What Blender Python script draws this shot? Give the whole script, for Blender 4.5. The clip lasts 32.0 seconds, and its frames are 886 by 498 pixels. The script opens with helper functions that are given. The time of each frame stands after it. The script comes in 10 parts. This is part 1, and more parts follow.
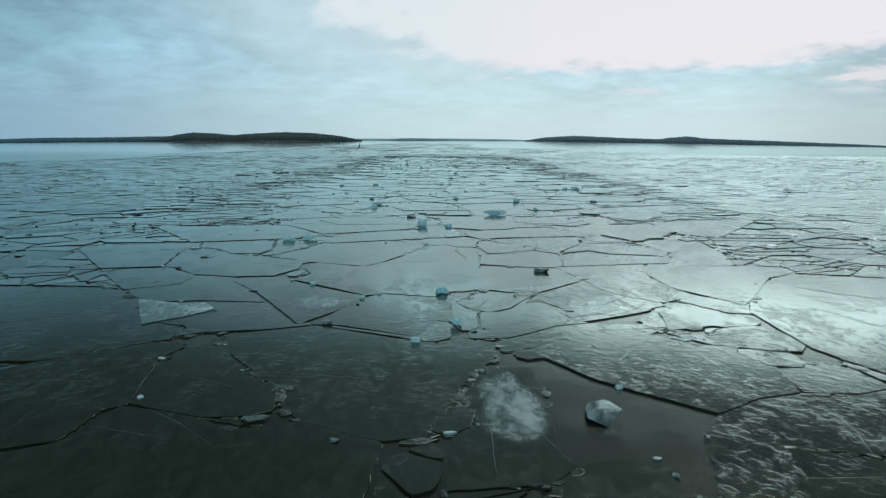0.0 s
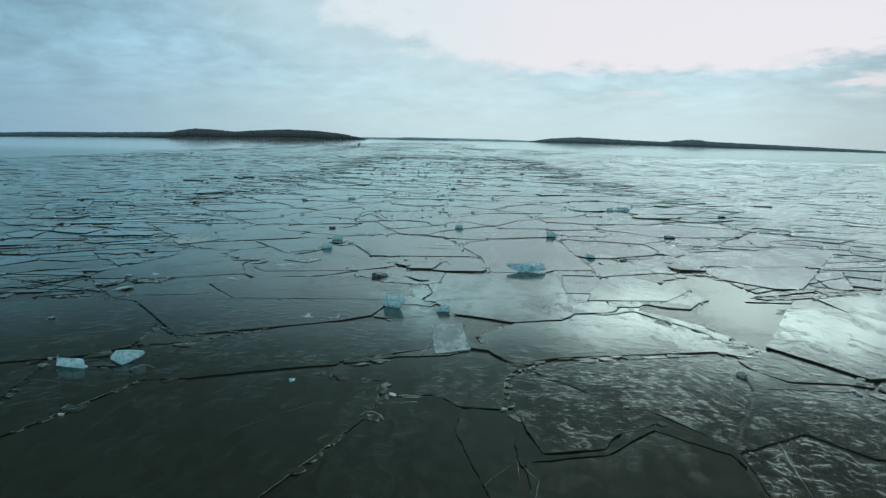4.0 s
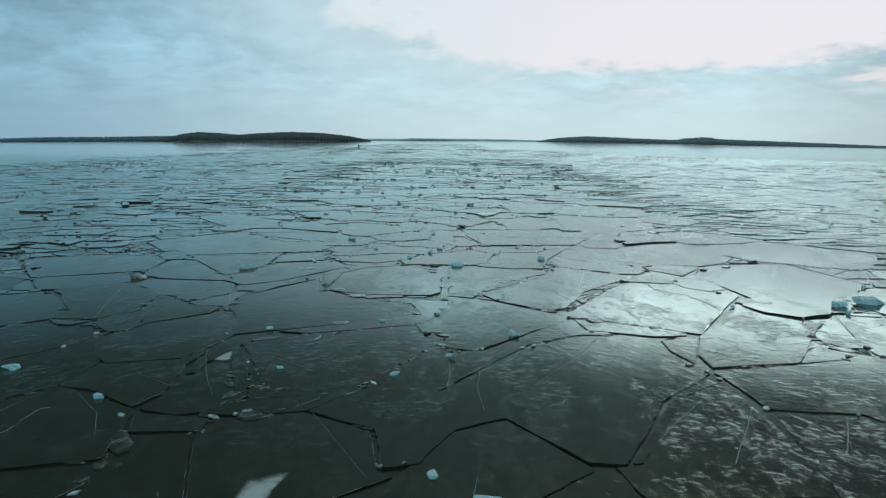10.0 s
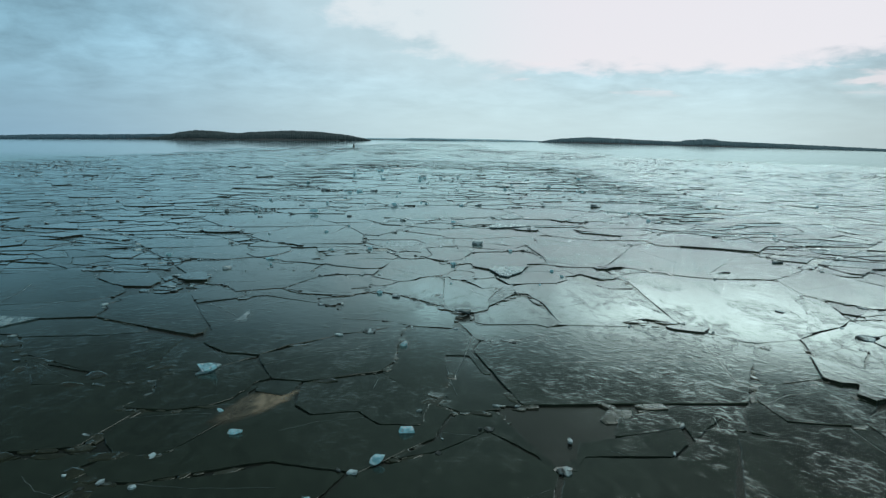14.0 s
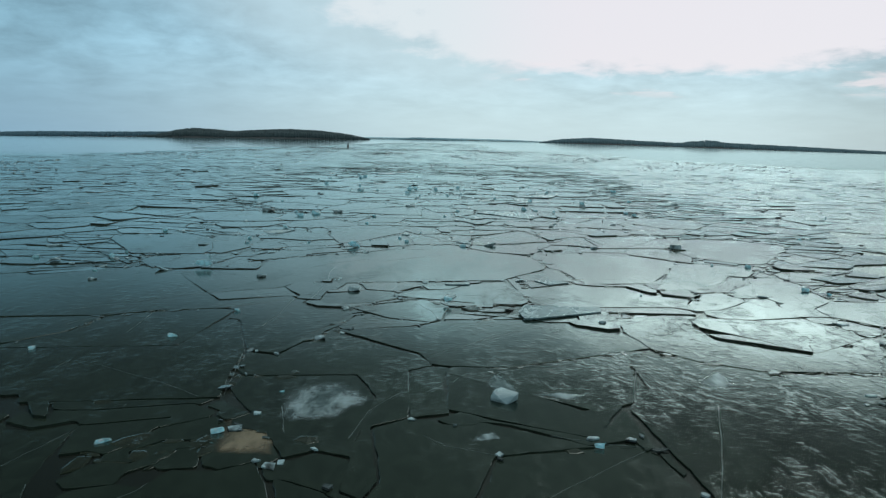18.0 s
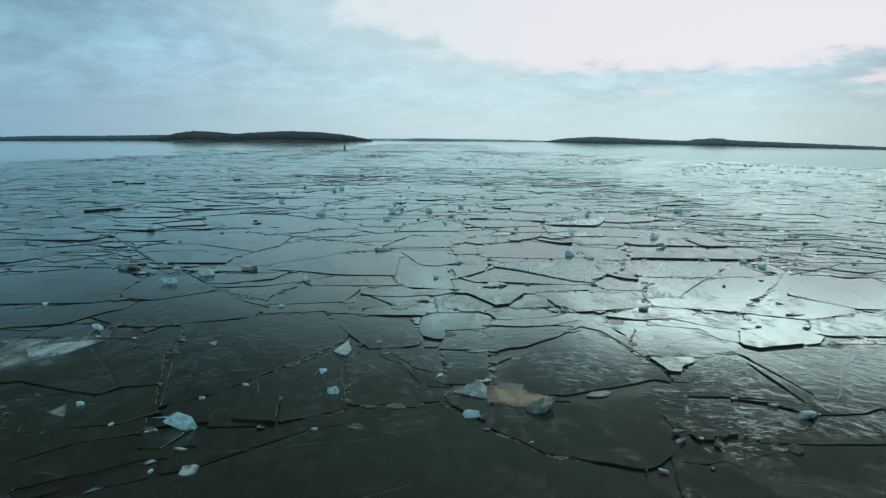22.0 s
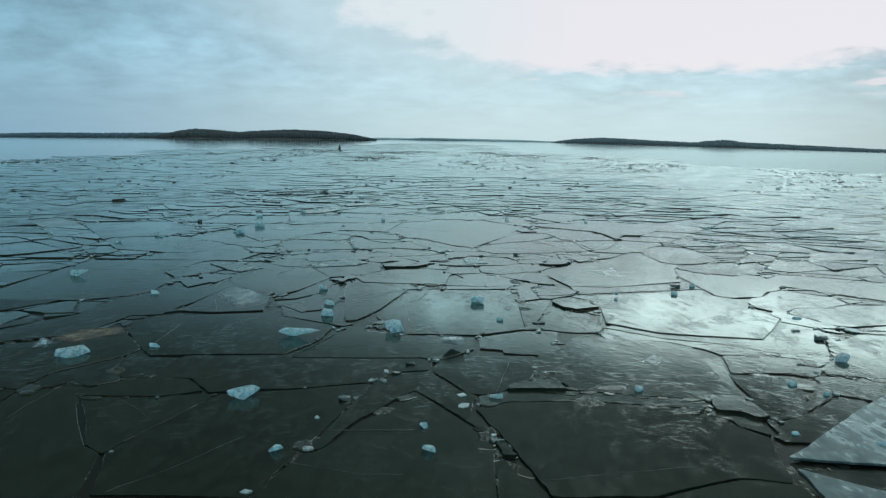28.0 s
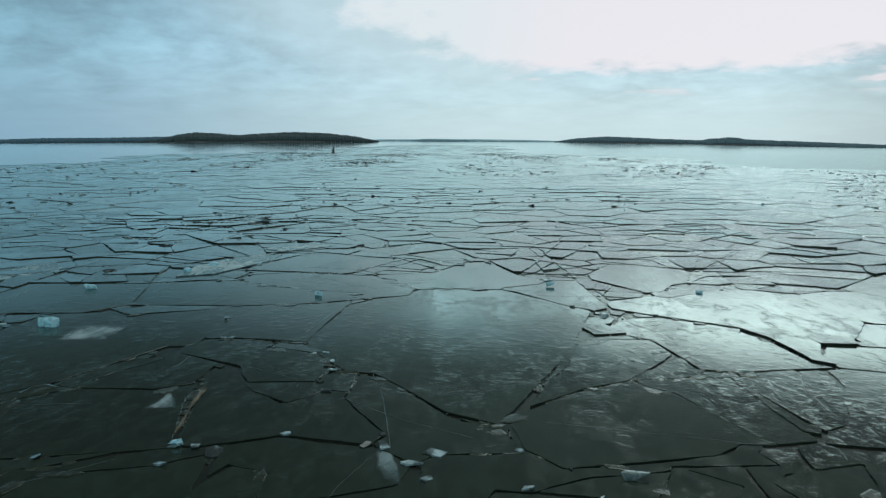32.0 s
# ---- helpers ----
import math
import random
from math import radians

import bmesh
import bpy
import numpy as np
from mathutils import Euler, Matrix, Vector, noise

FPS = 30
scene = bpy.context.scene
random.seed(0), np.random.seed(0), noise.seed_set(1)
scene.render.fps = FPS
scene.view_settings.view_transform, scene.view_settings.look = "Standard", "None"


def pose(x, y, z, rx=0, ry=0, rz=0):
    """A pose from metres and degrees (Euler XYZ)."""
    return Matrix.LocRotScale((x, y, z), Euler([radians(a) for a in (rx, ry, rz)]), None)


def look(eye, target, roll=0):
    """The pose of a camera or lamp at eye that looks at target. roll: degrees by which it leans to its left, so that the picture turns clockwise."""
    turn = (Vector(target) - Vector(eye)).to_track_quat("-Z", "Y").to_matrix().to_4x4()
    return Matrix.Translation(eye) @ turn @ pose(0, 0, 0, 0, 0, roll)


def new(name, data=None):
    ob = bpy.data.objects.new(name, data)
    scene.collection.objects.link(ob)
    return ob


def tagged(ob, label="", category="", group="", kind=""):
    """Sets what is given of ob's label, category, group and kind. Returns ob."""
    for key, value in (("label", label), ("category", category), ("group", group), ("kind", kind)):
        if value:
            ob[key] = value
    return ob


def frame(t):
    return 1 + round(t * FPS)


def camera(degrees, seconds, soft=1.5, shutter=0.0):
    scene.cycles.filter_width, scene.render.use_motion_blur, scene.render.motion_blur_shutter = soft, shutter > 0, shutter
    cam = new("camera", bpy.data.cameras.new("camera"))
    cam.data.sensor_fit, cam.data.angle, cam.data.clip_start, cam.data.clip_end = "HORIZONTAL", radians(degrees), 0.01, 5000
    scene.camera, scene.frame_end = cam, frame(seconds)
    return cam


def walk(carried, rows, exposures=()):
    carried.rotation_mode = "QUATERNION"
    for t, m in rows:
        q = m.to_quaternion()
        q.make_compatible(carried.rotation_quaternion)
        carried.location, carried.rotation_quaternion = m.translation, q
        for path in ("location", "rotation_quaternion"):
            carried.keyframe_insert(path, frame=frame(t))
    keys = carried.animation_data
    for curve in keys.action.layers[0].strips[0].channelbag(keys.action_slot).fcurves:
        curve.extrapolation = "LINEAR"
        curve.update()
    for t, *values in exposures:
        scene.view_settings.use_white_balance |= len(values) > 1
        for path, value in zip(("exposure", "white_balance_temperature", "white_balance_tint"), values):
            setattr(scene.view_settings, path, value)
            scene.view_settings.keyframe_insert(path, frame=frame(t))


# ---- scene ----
# ---- the camera and its flight: low over the ice at a steady pace ----
cam = camera(63.0, 32.0, soft=1.3)
EYE = 7.0
ROWS = [
    (0.0, 0.000, 0.000, 0.122, -8.625, -0.215),
    (1.0, 0.160, 7.331, 0.212, -8.615, -0.364),
    (2.0, 0.335, 14.623, 0.302, -8.617, -0.550),
    (3.0, 0.410, 21.668, 0.387, -8.639, -0.774),
    (4.0, 0.435, 28.703, 0.470, -8.659, -1.019),
    (5.0, 0.545, 35.836, 0.551, -8.672, -1.207),
    (6.0, 0.525, 43.257, 0.625, -8.677, -1.253),
    (7.0, 0.509, 50.743, 0.705, -8.676, -1.104),
    (8.0, 0.623, 58.142, 0.815, -8.653, -0.828),
    (9.0, 0.628, 65.344, 0.919, -8.627, -0.539),
    (10.0, 0.699, 72.638, 0.994, -8.611, -0.339),
    (11.0, 0.872, 79.789, 1.046, -8.596, -0.274),
    (12.0, 0.894, 87.138, 1.076, -8.589, -0.343),
    (13.0, 0.868, 94.683, 1.073, -8.600, -0.517),
    (14.0, 0.811, 102.054, 1.065, -8.619, -0.747),
    (15.0, 0.818, 109.377, 1.067, -8.640, -0.960),
    (16.0, 0.842, 116.735, 1.077, -8.660, -1.118),
    (17.0, 0.884, 124.128, 1.090, -8.666, -1.188),
    (18.0, 0.885, 131.554, 1.110, -8.649, -1.143),
    (19.0, 0.906, 138.918, 1.143, -8.629, -1.001),
    (20.0, 0.913, 146.295, 1.198, -8.621, -0.811),
    (21.0, 0.989, 153.594, 1.287, -8.626, -0.655),
    (22.0, 1.064, 161.010, 1.393, -8.612, -0.536),
    (23.0, 1.076, 168.352, 1.493, -8.597, -0.490),
    (24.0, 1.150, 175.675, 1.588, -8.590, -0.547),
    (25.0, 0.967, 182.746, 1.678, -8.604, -0.704),
    (26.0, 0.822, 190.145, 1.754, -8.625, -0.877),
    (27.0, 0.714, 197.873, 1.818, -8.637, -0.978),
    (28.0, 0.582, 205.489, 1.867, -8.637, -0.957),
    (29.0, 0.393, 212.987, 1.890, -8.617, -0.853),
    (30.0, 0.313, 220.372, 1.924, -8.594, -0.688),
    (31.0, 0.277, 227.652, 1.987, -8.576, -0.483),
    (32.0, 0.319, 235.099, 2.074, -8.572, -0.278),
]
walk(cam, [(t, pose(x, y, EYE, 90 + pitch, lean, turn)) for t, x, y, turn, pitch, lean in ROWS])


# ---- node helpers ----
def node(tree, kind, inputs=(), **props):
    n = tree.nodes.new(kind)
    for key, value in props.items():
        if key == "operation":
            n.operation = value
        elif key == "noise_dimensions":
            n.noise_dimensions = value
        elif key == "sky_type":
            n.sky_type = value
        elif key == "data_type":
            n.data_type = value
        elif key == "blend_type":
            n.blend_type = value
    for key, value in dict(inputs).items():
        if isinstance(value, bpy.types.NodeSocket):
            tree.links.new(value, n.inputs[key])
        else:
            n.inputs[key].default_value = value
    return n


def calc(tree, operation, a, b=0.0, c=0.0):
    return node(tree, "ShaderNodeMath", {0: a, 1: b, 2: c}, operation=operation).outputs[0]


def ramp(tree, value, lo, hi, out_lo=0.0, out_hi=1.0):
    n = node(tree, "ShaderNodeMapRange", {0: value, 1: lo, 2: hi, 3: out_lo, 4: out_hi})
    n.interpolation_type = "SMOOTHSTEP"
    return n.outputs[0]


def blend(tree, fac, a, b):
    n = node(tree, "ShaderNodeMix", data_type="RGBA")
    for slot, value in ((0, fac), (6, a), (7, b)):
        if isinstance(value, bpy.types.NodeSocket):
            tree.links.new(value, n.inputs[slot])
        else:
            n.inputs[slot].default_value = value if slot == 0 else (*value, 1)
    return n.outputs[2]


def scaled(tree, vector, sx, sy, sz):
    n = node(tree, "ShaderNodeMapping", {"Vector": vector, "Scale": (sx, sy, sz)})
    return n.outputs[0]


def grain(tree, vector, scale, detail=3.0, rough=0.55, warp=0.0):
    return node(tree, "ShaderNodeTexNoise", {"Vector": vector, "Scale": scale, "Detail": detail, "Roughness": rough, "Distortion": warp}).outputs[0]


# ---- sky: a broken overcast, with the sun behind thin cloud ahead to the right ----
world = bpy.data.worlds.new("overcast_sky")
scene.world = world
world.use_nodes = True
wt = world.node_tree
wt.nodes.clear()
ray = node(wt, "ShaderNodeTexCoord").outputs["Generated"]
xyz = node(wt, "ShaderNodeSeparateXYZ", {0: ray}).outputs
azim = calc(wt, "MULTIPLY", calc(wt, "ARCTAN2", xyz[0], xyz[1]), 57.2958)
elev = calc(wt, "MULTIPLY", calc(wt, "ARCSINE", xyz[2]), 57.2958)
# a layer of flat lumpy cloud
cloud_at = node(wt, "ShaderNodeCombineXYZ", {0: calc(wt, "DIVIDE", azim, 5.5), 1: calc(wt, "MULTIPLY", calc(wt, "LOGARITHM", calc(wt, "ADD", calc(wt, "ABSOLUTE", elev), 4.0), 2.718), 4.2), 2: 0.35}).outputs[0]
big = grain(wt, cloud_at, 0.75, 4, 0.5, 0.5)
fine = grain(wt, scaled(wt, cloud_at, 1.0, 1.25, 1), 2.0, 6, 0.56, 0.25)
puff = calc(wt, "ADD", calc(wt, "MULTIPLY", calc(wt, "SUBTRACT", big, 0.5), 0.8), calc(wt, "MULTIPLY", calc(wt, "SUBTRACT", fine, 0.5), 0.8))
nishita = node(wt, "ShaderNodeTexSky", sky_type="NISHITA")
nishita.sun_disc = False
nishita.sun_elevation, nishita.sun_rotation = radians(38), radians(25)
clear = node(wt, "ShaderNodeVectorMath", {0: nishita.outputs[0], "Scale": 0.006}, operation="SCALE").outputs[0]
haze = ramp(wt, elev, 0.0, 9.0)
deck = blend(wt, haze, (0.46, 0.62, 0.67), (0.33, 0.485, 0.57))
deck = node(wt, "ShaderNodeVectorMath", {0: deck, 1: blend(wt, ramp(wt, azim, -36.0, 2.0), blend(wt, haze, (0.435, 0.575, 0.71), (0.60, 0.782, 0.855)), (1.0, 1.0, 1.0))}, operation="MULTIPLY").outputs[0]
# above the view the cloud is made near black, to darken the ice's reflections
deck = blend(wt, ramp(wt, calc(wt, "ADD", elev, ramp(wt, azim, -9.0, -29.0, 0.0, 2.8)), 9.0, 18.5), deck, blend(wt, ramp(wt, azim, -24.0, 6.0), (0.025, 0.040, 0.0375), blend(wt, ramp(wt, azim, 9.0, 27.0), (0.088, 0.124, 0.117), (0.055, 0.08, 0.077))))
# unseen sky behind, made lighter to fill the faces turned that way
deck = blend(wt, ramp(wt, xyz[1], 0.25, -0.35), deck, (0.40, 0.50, 0.53))
# the thin bright opening in the cloud
ex = calc(wt, "DIVIDE", calc(wt, "SUBTRACT", azim, 15.0), 23.5)
ey = calc(wt, "DIVIDE", calc(wt, "SUBTRACT", elev, 10.1), 4.8)
far_out = calc(wt, "ADD", calc(wt, "MULTIPLY", ex, ex), calc(wt, "MULTIPLY", ey, ey))
slant = calc(wt, "MULTIPLY", calc(wt, "MAXIMUM", calc(wt, "SUBTRACT", elev, 11.0), 0.0), calc(wt, "MAXIMUM", calc(wt, "SUBTRACT", 15.0, azim), 0.0))
far_out = calc(wt, "ADD", far_out, calc(wt, "MULTIPLY", slant, 0.002))
depth = ramp(wt, elev, 0.5, 7.0, 0.12, 0.96)
thin = calc(wt, "MULTIPLY", ramp(wt, far_out, 2.8, 1.0), ramp(wt, azim, 10.0, 0.0))
depth = calc(wt, "MULTIPLY", depth, calc(wt, "SUBTRACT", 1.0, calc(wt, "MULTIPLY", thin, 0.35)))
shade = calc(wt, "ADD", 1.13, calc(wt, "MULTIPLY", calc(wt, "MULTIPLY", calc(wt, "ADD", puff, 0.06), 1.25), depth))
glow = calc(wt, "MULTIPLY", shade, calc(wt, "MULTIPLY", ramp(wt, far_out, 5.0, 0.8, 0.97, 1.02), ramp(wt, azim, 20.0, 31.0, 1.0, 0.80)))
deck = node(wt, "ShaderNodeVectorMath", {0: deck, "Scale": glow}, operation="SCALE").outputs[0]
deck = blend(wt, calc(wt, "MULTIPLY", thin, 0.6), deck, (0.555, 0.70, 0.745))
edge = calc(wt, "SUBTRACT", far_out, calc(wt, "ADD", calc(wt, "MULTIPLY", calc(wt, "SUBTRACT", big, 0.5), 0.7), calc(wt, "MULTIPLY", calc(wt, "SUBTRACT", fine, 0.5), 1.0)))
soft = ramp(wt, elev, 10.5, 15.0, 0.0, 0.35)
bright = node(wt, "ShaderNodeMapRange", {0: edge, 1: calc(wt, "ADD", 1.25, soft), 2: calc(wt, "SUBTRACT", 0.80, calc(wt, "MULTIPLY", soft, 0.45)), 3: 0.0, 4: 1.0})
bright.interpolation_type = "SMOOTHSTEP"
bright = bright.outputs[0]
rolls = ramp(wt, puff, -0.25, 0.25, 0.45, 1.35)
# above the view the opening is made far brighter, to light the ice's reflections
inner = blend(wt, ramp(wt, azim, -4.0, 18.0), (1.9, 2.6, 2.75), (2.95, 3.15, 3.1))
inner = node(wt, "ShaderNodeVectorMath", {0: inner, "Scale": rolls}, operation="SCALE").outputs[0]
colour = blend(wt, bright, deck, blend(wt, ramp(wt, elev, 10.5, 12.0), blend(wt, ramp(wt, azim, -4.0, 10.0), (0.695, 0.765, 0.80), (0.765, 0.752, 0.80)), inner))
# a faint blush along the rim of the opening
rim = calc(wt, "MULTIPLY", calc(wt, "MULTIPLY", bright, calc(wt, "SUBTRACT", 1.0, bright)), calc(wt, "MULTIPLY", ramp(wt, elev, 12.0, 10.5, 0.0, 0.8), ramp(wt, azim, 0.0, 10.0, 0.25, 1.0)))
colour = blend(wt, rim, colour, (0.81, 0.73, 0.775))
# torn pink wisps of thin cloud below it
wisp = grain(wt, scaled(wt, cloud_at, 0.8, 1.6, 1), 1.1, 4, 0.55, 0.3)
wisp = calc(wt, "MULTIPLY", ramp(wt, wisp, 0.54, 0.66, 0.0, 0.7), calc(wt, "MULTIPLY", ramp(wt, elev, 3.0, 4.2), calc(wt, "MULTIPLY", ramp(wt, elev, 6.5, 5.0), ramp(wt, azim, 1.0, 6.0))))
colour = blend(wt, wisp, colour, (0.80, 0.735, 0.775))
# the sun itself veiled by the cloud, above the opening
gx = calc(wt, "DIVIDE", calc(wt, "SUBTRACT", azim, 26.0), 18.0)
gy = calc(wt, "DIVIDE", calc(wt, "SUBTRACT", elev, 12.8), 2.7)
veil = ramp(wt, calc(wt, "ADD", calc(wt, "MULTIPLY", gx, gx), calc(wt, "MULTIPLY", gy, gy)), 1.05, 0.1)
lit = ramp(wt, puff, -0.22, 0.22, 0.45, 1.35)
colour = blend(wt, calc(wt, "MULTIPLY", veil, lit), colour, (4.2, 4.5, 4.4))
colour = node(wt, "ShaderNodeVectorMath", {0: colour, 1: clear}, operation="ADD").outputs[0]
back = node(wt, "ShaderNodeBackground", {"Color": colour, "Strength": 1.0})
wout = node(wt, "ShaderNodeOutputWorld", {"Surface": back.outputs[0]})

sun = new("sun", bpy.data.lights.new("sun", "SUN"))
sun.data.energy, sun.data.angle, sun.data.color = 1.2, radians(40), (1.0, 0.97, 0.93)
sun.matrix_world = look((40, 85, 130), (0, 0, 0))


# ---- materials ----
def material(name):
    m = bpy.data.materials.new(name)
    m.use_nodes = True
    t = m.node_tree
    return m, t, t.nodes["Principled BSDF"]


def put(t, shader, **sockets):
    for key, value in sockets.items():
        key = key.replace("_", " ")
        if isinstance(value, bpy.types.NodeSocket):
            t.links.new(value, shader.inputs[key])
        else:
            shader.inputs[key].default_value = value


def bump(t, height, strength, distance, normal=None):
    ins = {"Height": height, "Strength": strength, "Distance": distance}
    if normal is not None:
        ins["Normal"] = normal
    return node(t, "ShaderNodeBump", ins).outputs[0]


def glossed(t, body, rough, normal, ior, tint=(0.805, 0.99, 0.993), cover=1.0):
    """Lays a wet, faintly green gloss over a body, stronger at low angles."""
    t.links.new(normal, body.inputs["Normal"])
    gloss = node(t, "ShaderNodeBsdfGlossy", {"Color": tint if isinstance(tint, bpy.types.NodeSocket) else (*tint, 1.0), "Roughness": rough, "Normal": normal})
    gloss.distribution = "MULTI_GGX"
    sheen = node(t, "ShaderNodeFresnel", {"IOR": ior, "Normal": normal})
    both = node(t, "ShaderNodeMixShader", {0: calc(t, "MULTIPLY", sheen.outputs[0], cover), 1: body.outputs[0], 2: gloss.outputs[0]})
    t.links.new(both.outputs[0], t.nodes["Material Output"].inputs["Surface"])


def ice_material(name, dark, pale, frost=(0.70, 0.86), rough=(0.11, 0.18), relief=0.085, island=False, pits=3.0, flecks=False, melting=False):
    """Wet lake ice over dark water: frosted and wrinkled in patches, glassy between."""
    m, t, s = material(name)
    here = node(t, "ShaderNodeNewGeometry")
    own = here.outputs["Random Per Island"] if island else node(t, "ShaderNodeObjectInfo").outputs["Random"]
    place = node(t, "ShaderNodeVectorMath", {0: here.outputs["Position"], 1: node(t, "ShaderNodeCombineXYZ", {0: calc(t, "MULTIPLY", own, 37.0), 1: calc(t, "MULTIPLY", own, 91.0)}).outputs[0]}, operation="ADD").outputs[0]
    long = scaled(t, place, 1.3, 0.6, 1)
    broad = grain(t, long, 0.42, 4, 0.6, 0.5)
    mid = grain(t, long, 2.3, 4, 0.55, 0.8)
    wrinkle = grain(t, scaled(t, place, 1.0, 0.9, 1), pits, 4, 0.55, 0.5)
    speck = grain(t, place, 22.0, 2, 0.5)
    patch = calc(t, "ADD", calc(t, "MULTIPLY", broad, 0.7), calc(t, "MULTIPLY", mid, 0.3))
    white = ramp(t, patch, frost[0], frost[1])
    if flecks:
        white = calc(t, "MAXIMUM", white, calc(t, "MULTIPLY", ramp(t, own, 0.955, 0.965), ramp(t, mid, 0.35, 0.6)))
    body = blend(t, ramp(t, mid, 0.3, 0.7), dark, tuple(1.7 * c for c in dark))
    body = blend(t, ramp(t, own, 0.0, 1.0, 0.0, 0.35), body, tuple(2.0 * c for c in dark))
    put(t, s, Base_Color=blend(t, calc(t, "MULTIPLY", white, 0.8), body, pale), Roughness=0.6, Specular_IOR_Level=0.0)
    uneven = ramp(t, calc(t, "ADD", calc(t, "MULTIPLY", broad, 0.75), calc(t, "MULTIPLY", mid, 0.25)), 0.48, 0.58)
    polish = ramp(t, calc(t, "ADD", calc(t, "MULTIPLY", mid, 0.6), calc(t, "MULTIPLY", uneven, 0.4)), 0.15, 0.85, rough[0], rough[1])
    ridge = calc(t, "MULTIPLY", calc(t, "MULTIPLY", ramp(t, wrinkle, 0.47, 0.61), ramp(t, mid, 0.40, 0.58, 0.15, 1.0)), calc(t, "ADD", calc(t, "MULTIPLY", uneven, 0.8), 0.2))
    fold = grain(t, scaled(t, place, 1.3, 0.7, 1), 1.9, 3, 0.55, 0.4)
    crease = ramp(t, calc(t, "ABSOLUTE", calc(t, "SUBTRACT", fold, 0.5)), 0.035, 0.0)
    ridge = calc(t, "ADD", ridge, calc(t, "MULTIPLY", crease, ramp(t, grain(t, place, 0.55, 3, 0.6), 0.52, 0.68, 0.0, 0.35)))
    swell = bump(t, grain(t, long, 1.3, 2, 0.5, 0.4), 0.10, 0.02)
    n1 = bump(t, ridge, relief, 0.045, swell)
    glossed(t, s, polish, bump(t, speck, 0.05, 0.006, n1), 1.36, cover=0.95)
    if melting:
        # thins out raggedly towards its rim
        out = t.nodes["Material Output"].inputs["Surface"]
        cover = node(t, "ShaderNodeAttribute")
        cover.attribute_name = "cover"
        ragged_rim = calc(t, "ADD", cover.outputs["Fac"], calc(t, "MULTIPLY", calc(t, "SUBTRACT", grain(t, place, 3.0, 5, 0.6, 0.7), 0.5), 1.2))
        thin = node(t, "ShaderNodeMixShader", {0: ramp(t, ragged_rim, 0.05, 1.05), 1: node(t, "ShaderNodeBsdfTransparent").outputs[0], 2: out.links[0].from_socket})
        t.links.new(thin.outputs[0], out)
    return m


M_ICE = ice_material("dark_lake_ice", (0.0104, 0.0160, 0.0113), (0.20, 0.25, 0.26))
M_WRINKLED = ice_material("wrinkled_lake_ice", (0.0104, 0.0160, 0.0113), (0.17, 0.21, 0.22), frost=(0.72, 0.9), rough=(0.125, 0.20), relief=0.185, pits=3.2)
M_PALE = ice_material("frosted_lake_ice", (0.052, 0.092, 0.100), (0.25, 0.41, 0.46), frost=(0.43, 0.66), rough=(0.2, 0.5), relief=0.35)
M_FAR = ice_material("broken_lake_ice", (0.0104, 0.0160, 0.0113), (0.20, 0.25, 0.26), rough=(0.15, 0.25), relief=0.08, island=True, flecks=True)
M_NEAR = ice_material("cracked_lake_ice", (0.0104, 0.0160, 0.0113), (0.20, 0.25, 0.26), island=True)
M_CLOUDED = ice_material("clouded_ice", (0.045, 0.070, 0.072), (0.30, 0.41, 0.43), frost=(0.42, 0.62), rough=(0.14, 0.27), relief=0.1, melting=True)
M_RUSTY = ice_material("rust_stained_ice", (0.052, 0.052, 0.038), (0.22, 0.19, 0.125), frost=(0.42, 0.62), rough=(0.14, 0.27), relief=0.1, melting=True)


def water_material():
    m, t, s = material("brown_lake_water")
    here = node(t, "ShaderNodeNewGeometry").outputs["Position"]
    wide = grain(t, here, 0.15, 3)
    put(t, s, Base_Color=blend(t, ramp(t, wide, 0.35, 0.65), (0.0095, 0.0122, 0.0097), (0.014, 0.0165, 0.0128)), Roughness=0.6, Specular_IOR_Level=0.0)
    ripple = grain(t, scaled(t, here, 1.4, 1.5, 1), 8.5, 2, 0.5, 0.6)
    calm = ramp(t, grain(t, here, 0.25, 2), 0.42, 0.6)
    out = ramp(t, node(t, "ShaderNodeSeparateXYZ", {0: here}).outputs[1], 270.0, 430.0)
    # murky among the floes, clear beyond them
    glossed(t, s, ramp(t, out, 0.0, 1.0, 0.19, 0.045), bump(t, calc(t, "MULTIPLY", ripple, calm), 0.3, 0.02), 1.34, blend(t, out, (0.77, 0.935, 0.915), (0.86, 0.975, 0.98)))
    return m


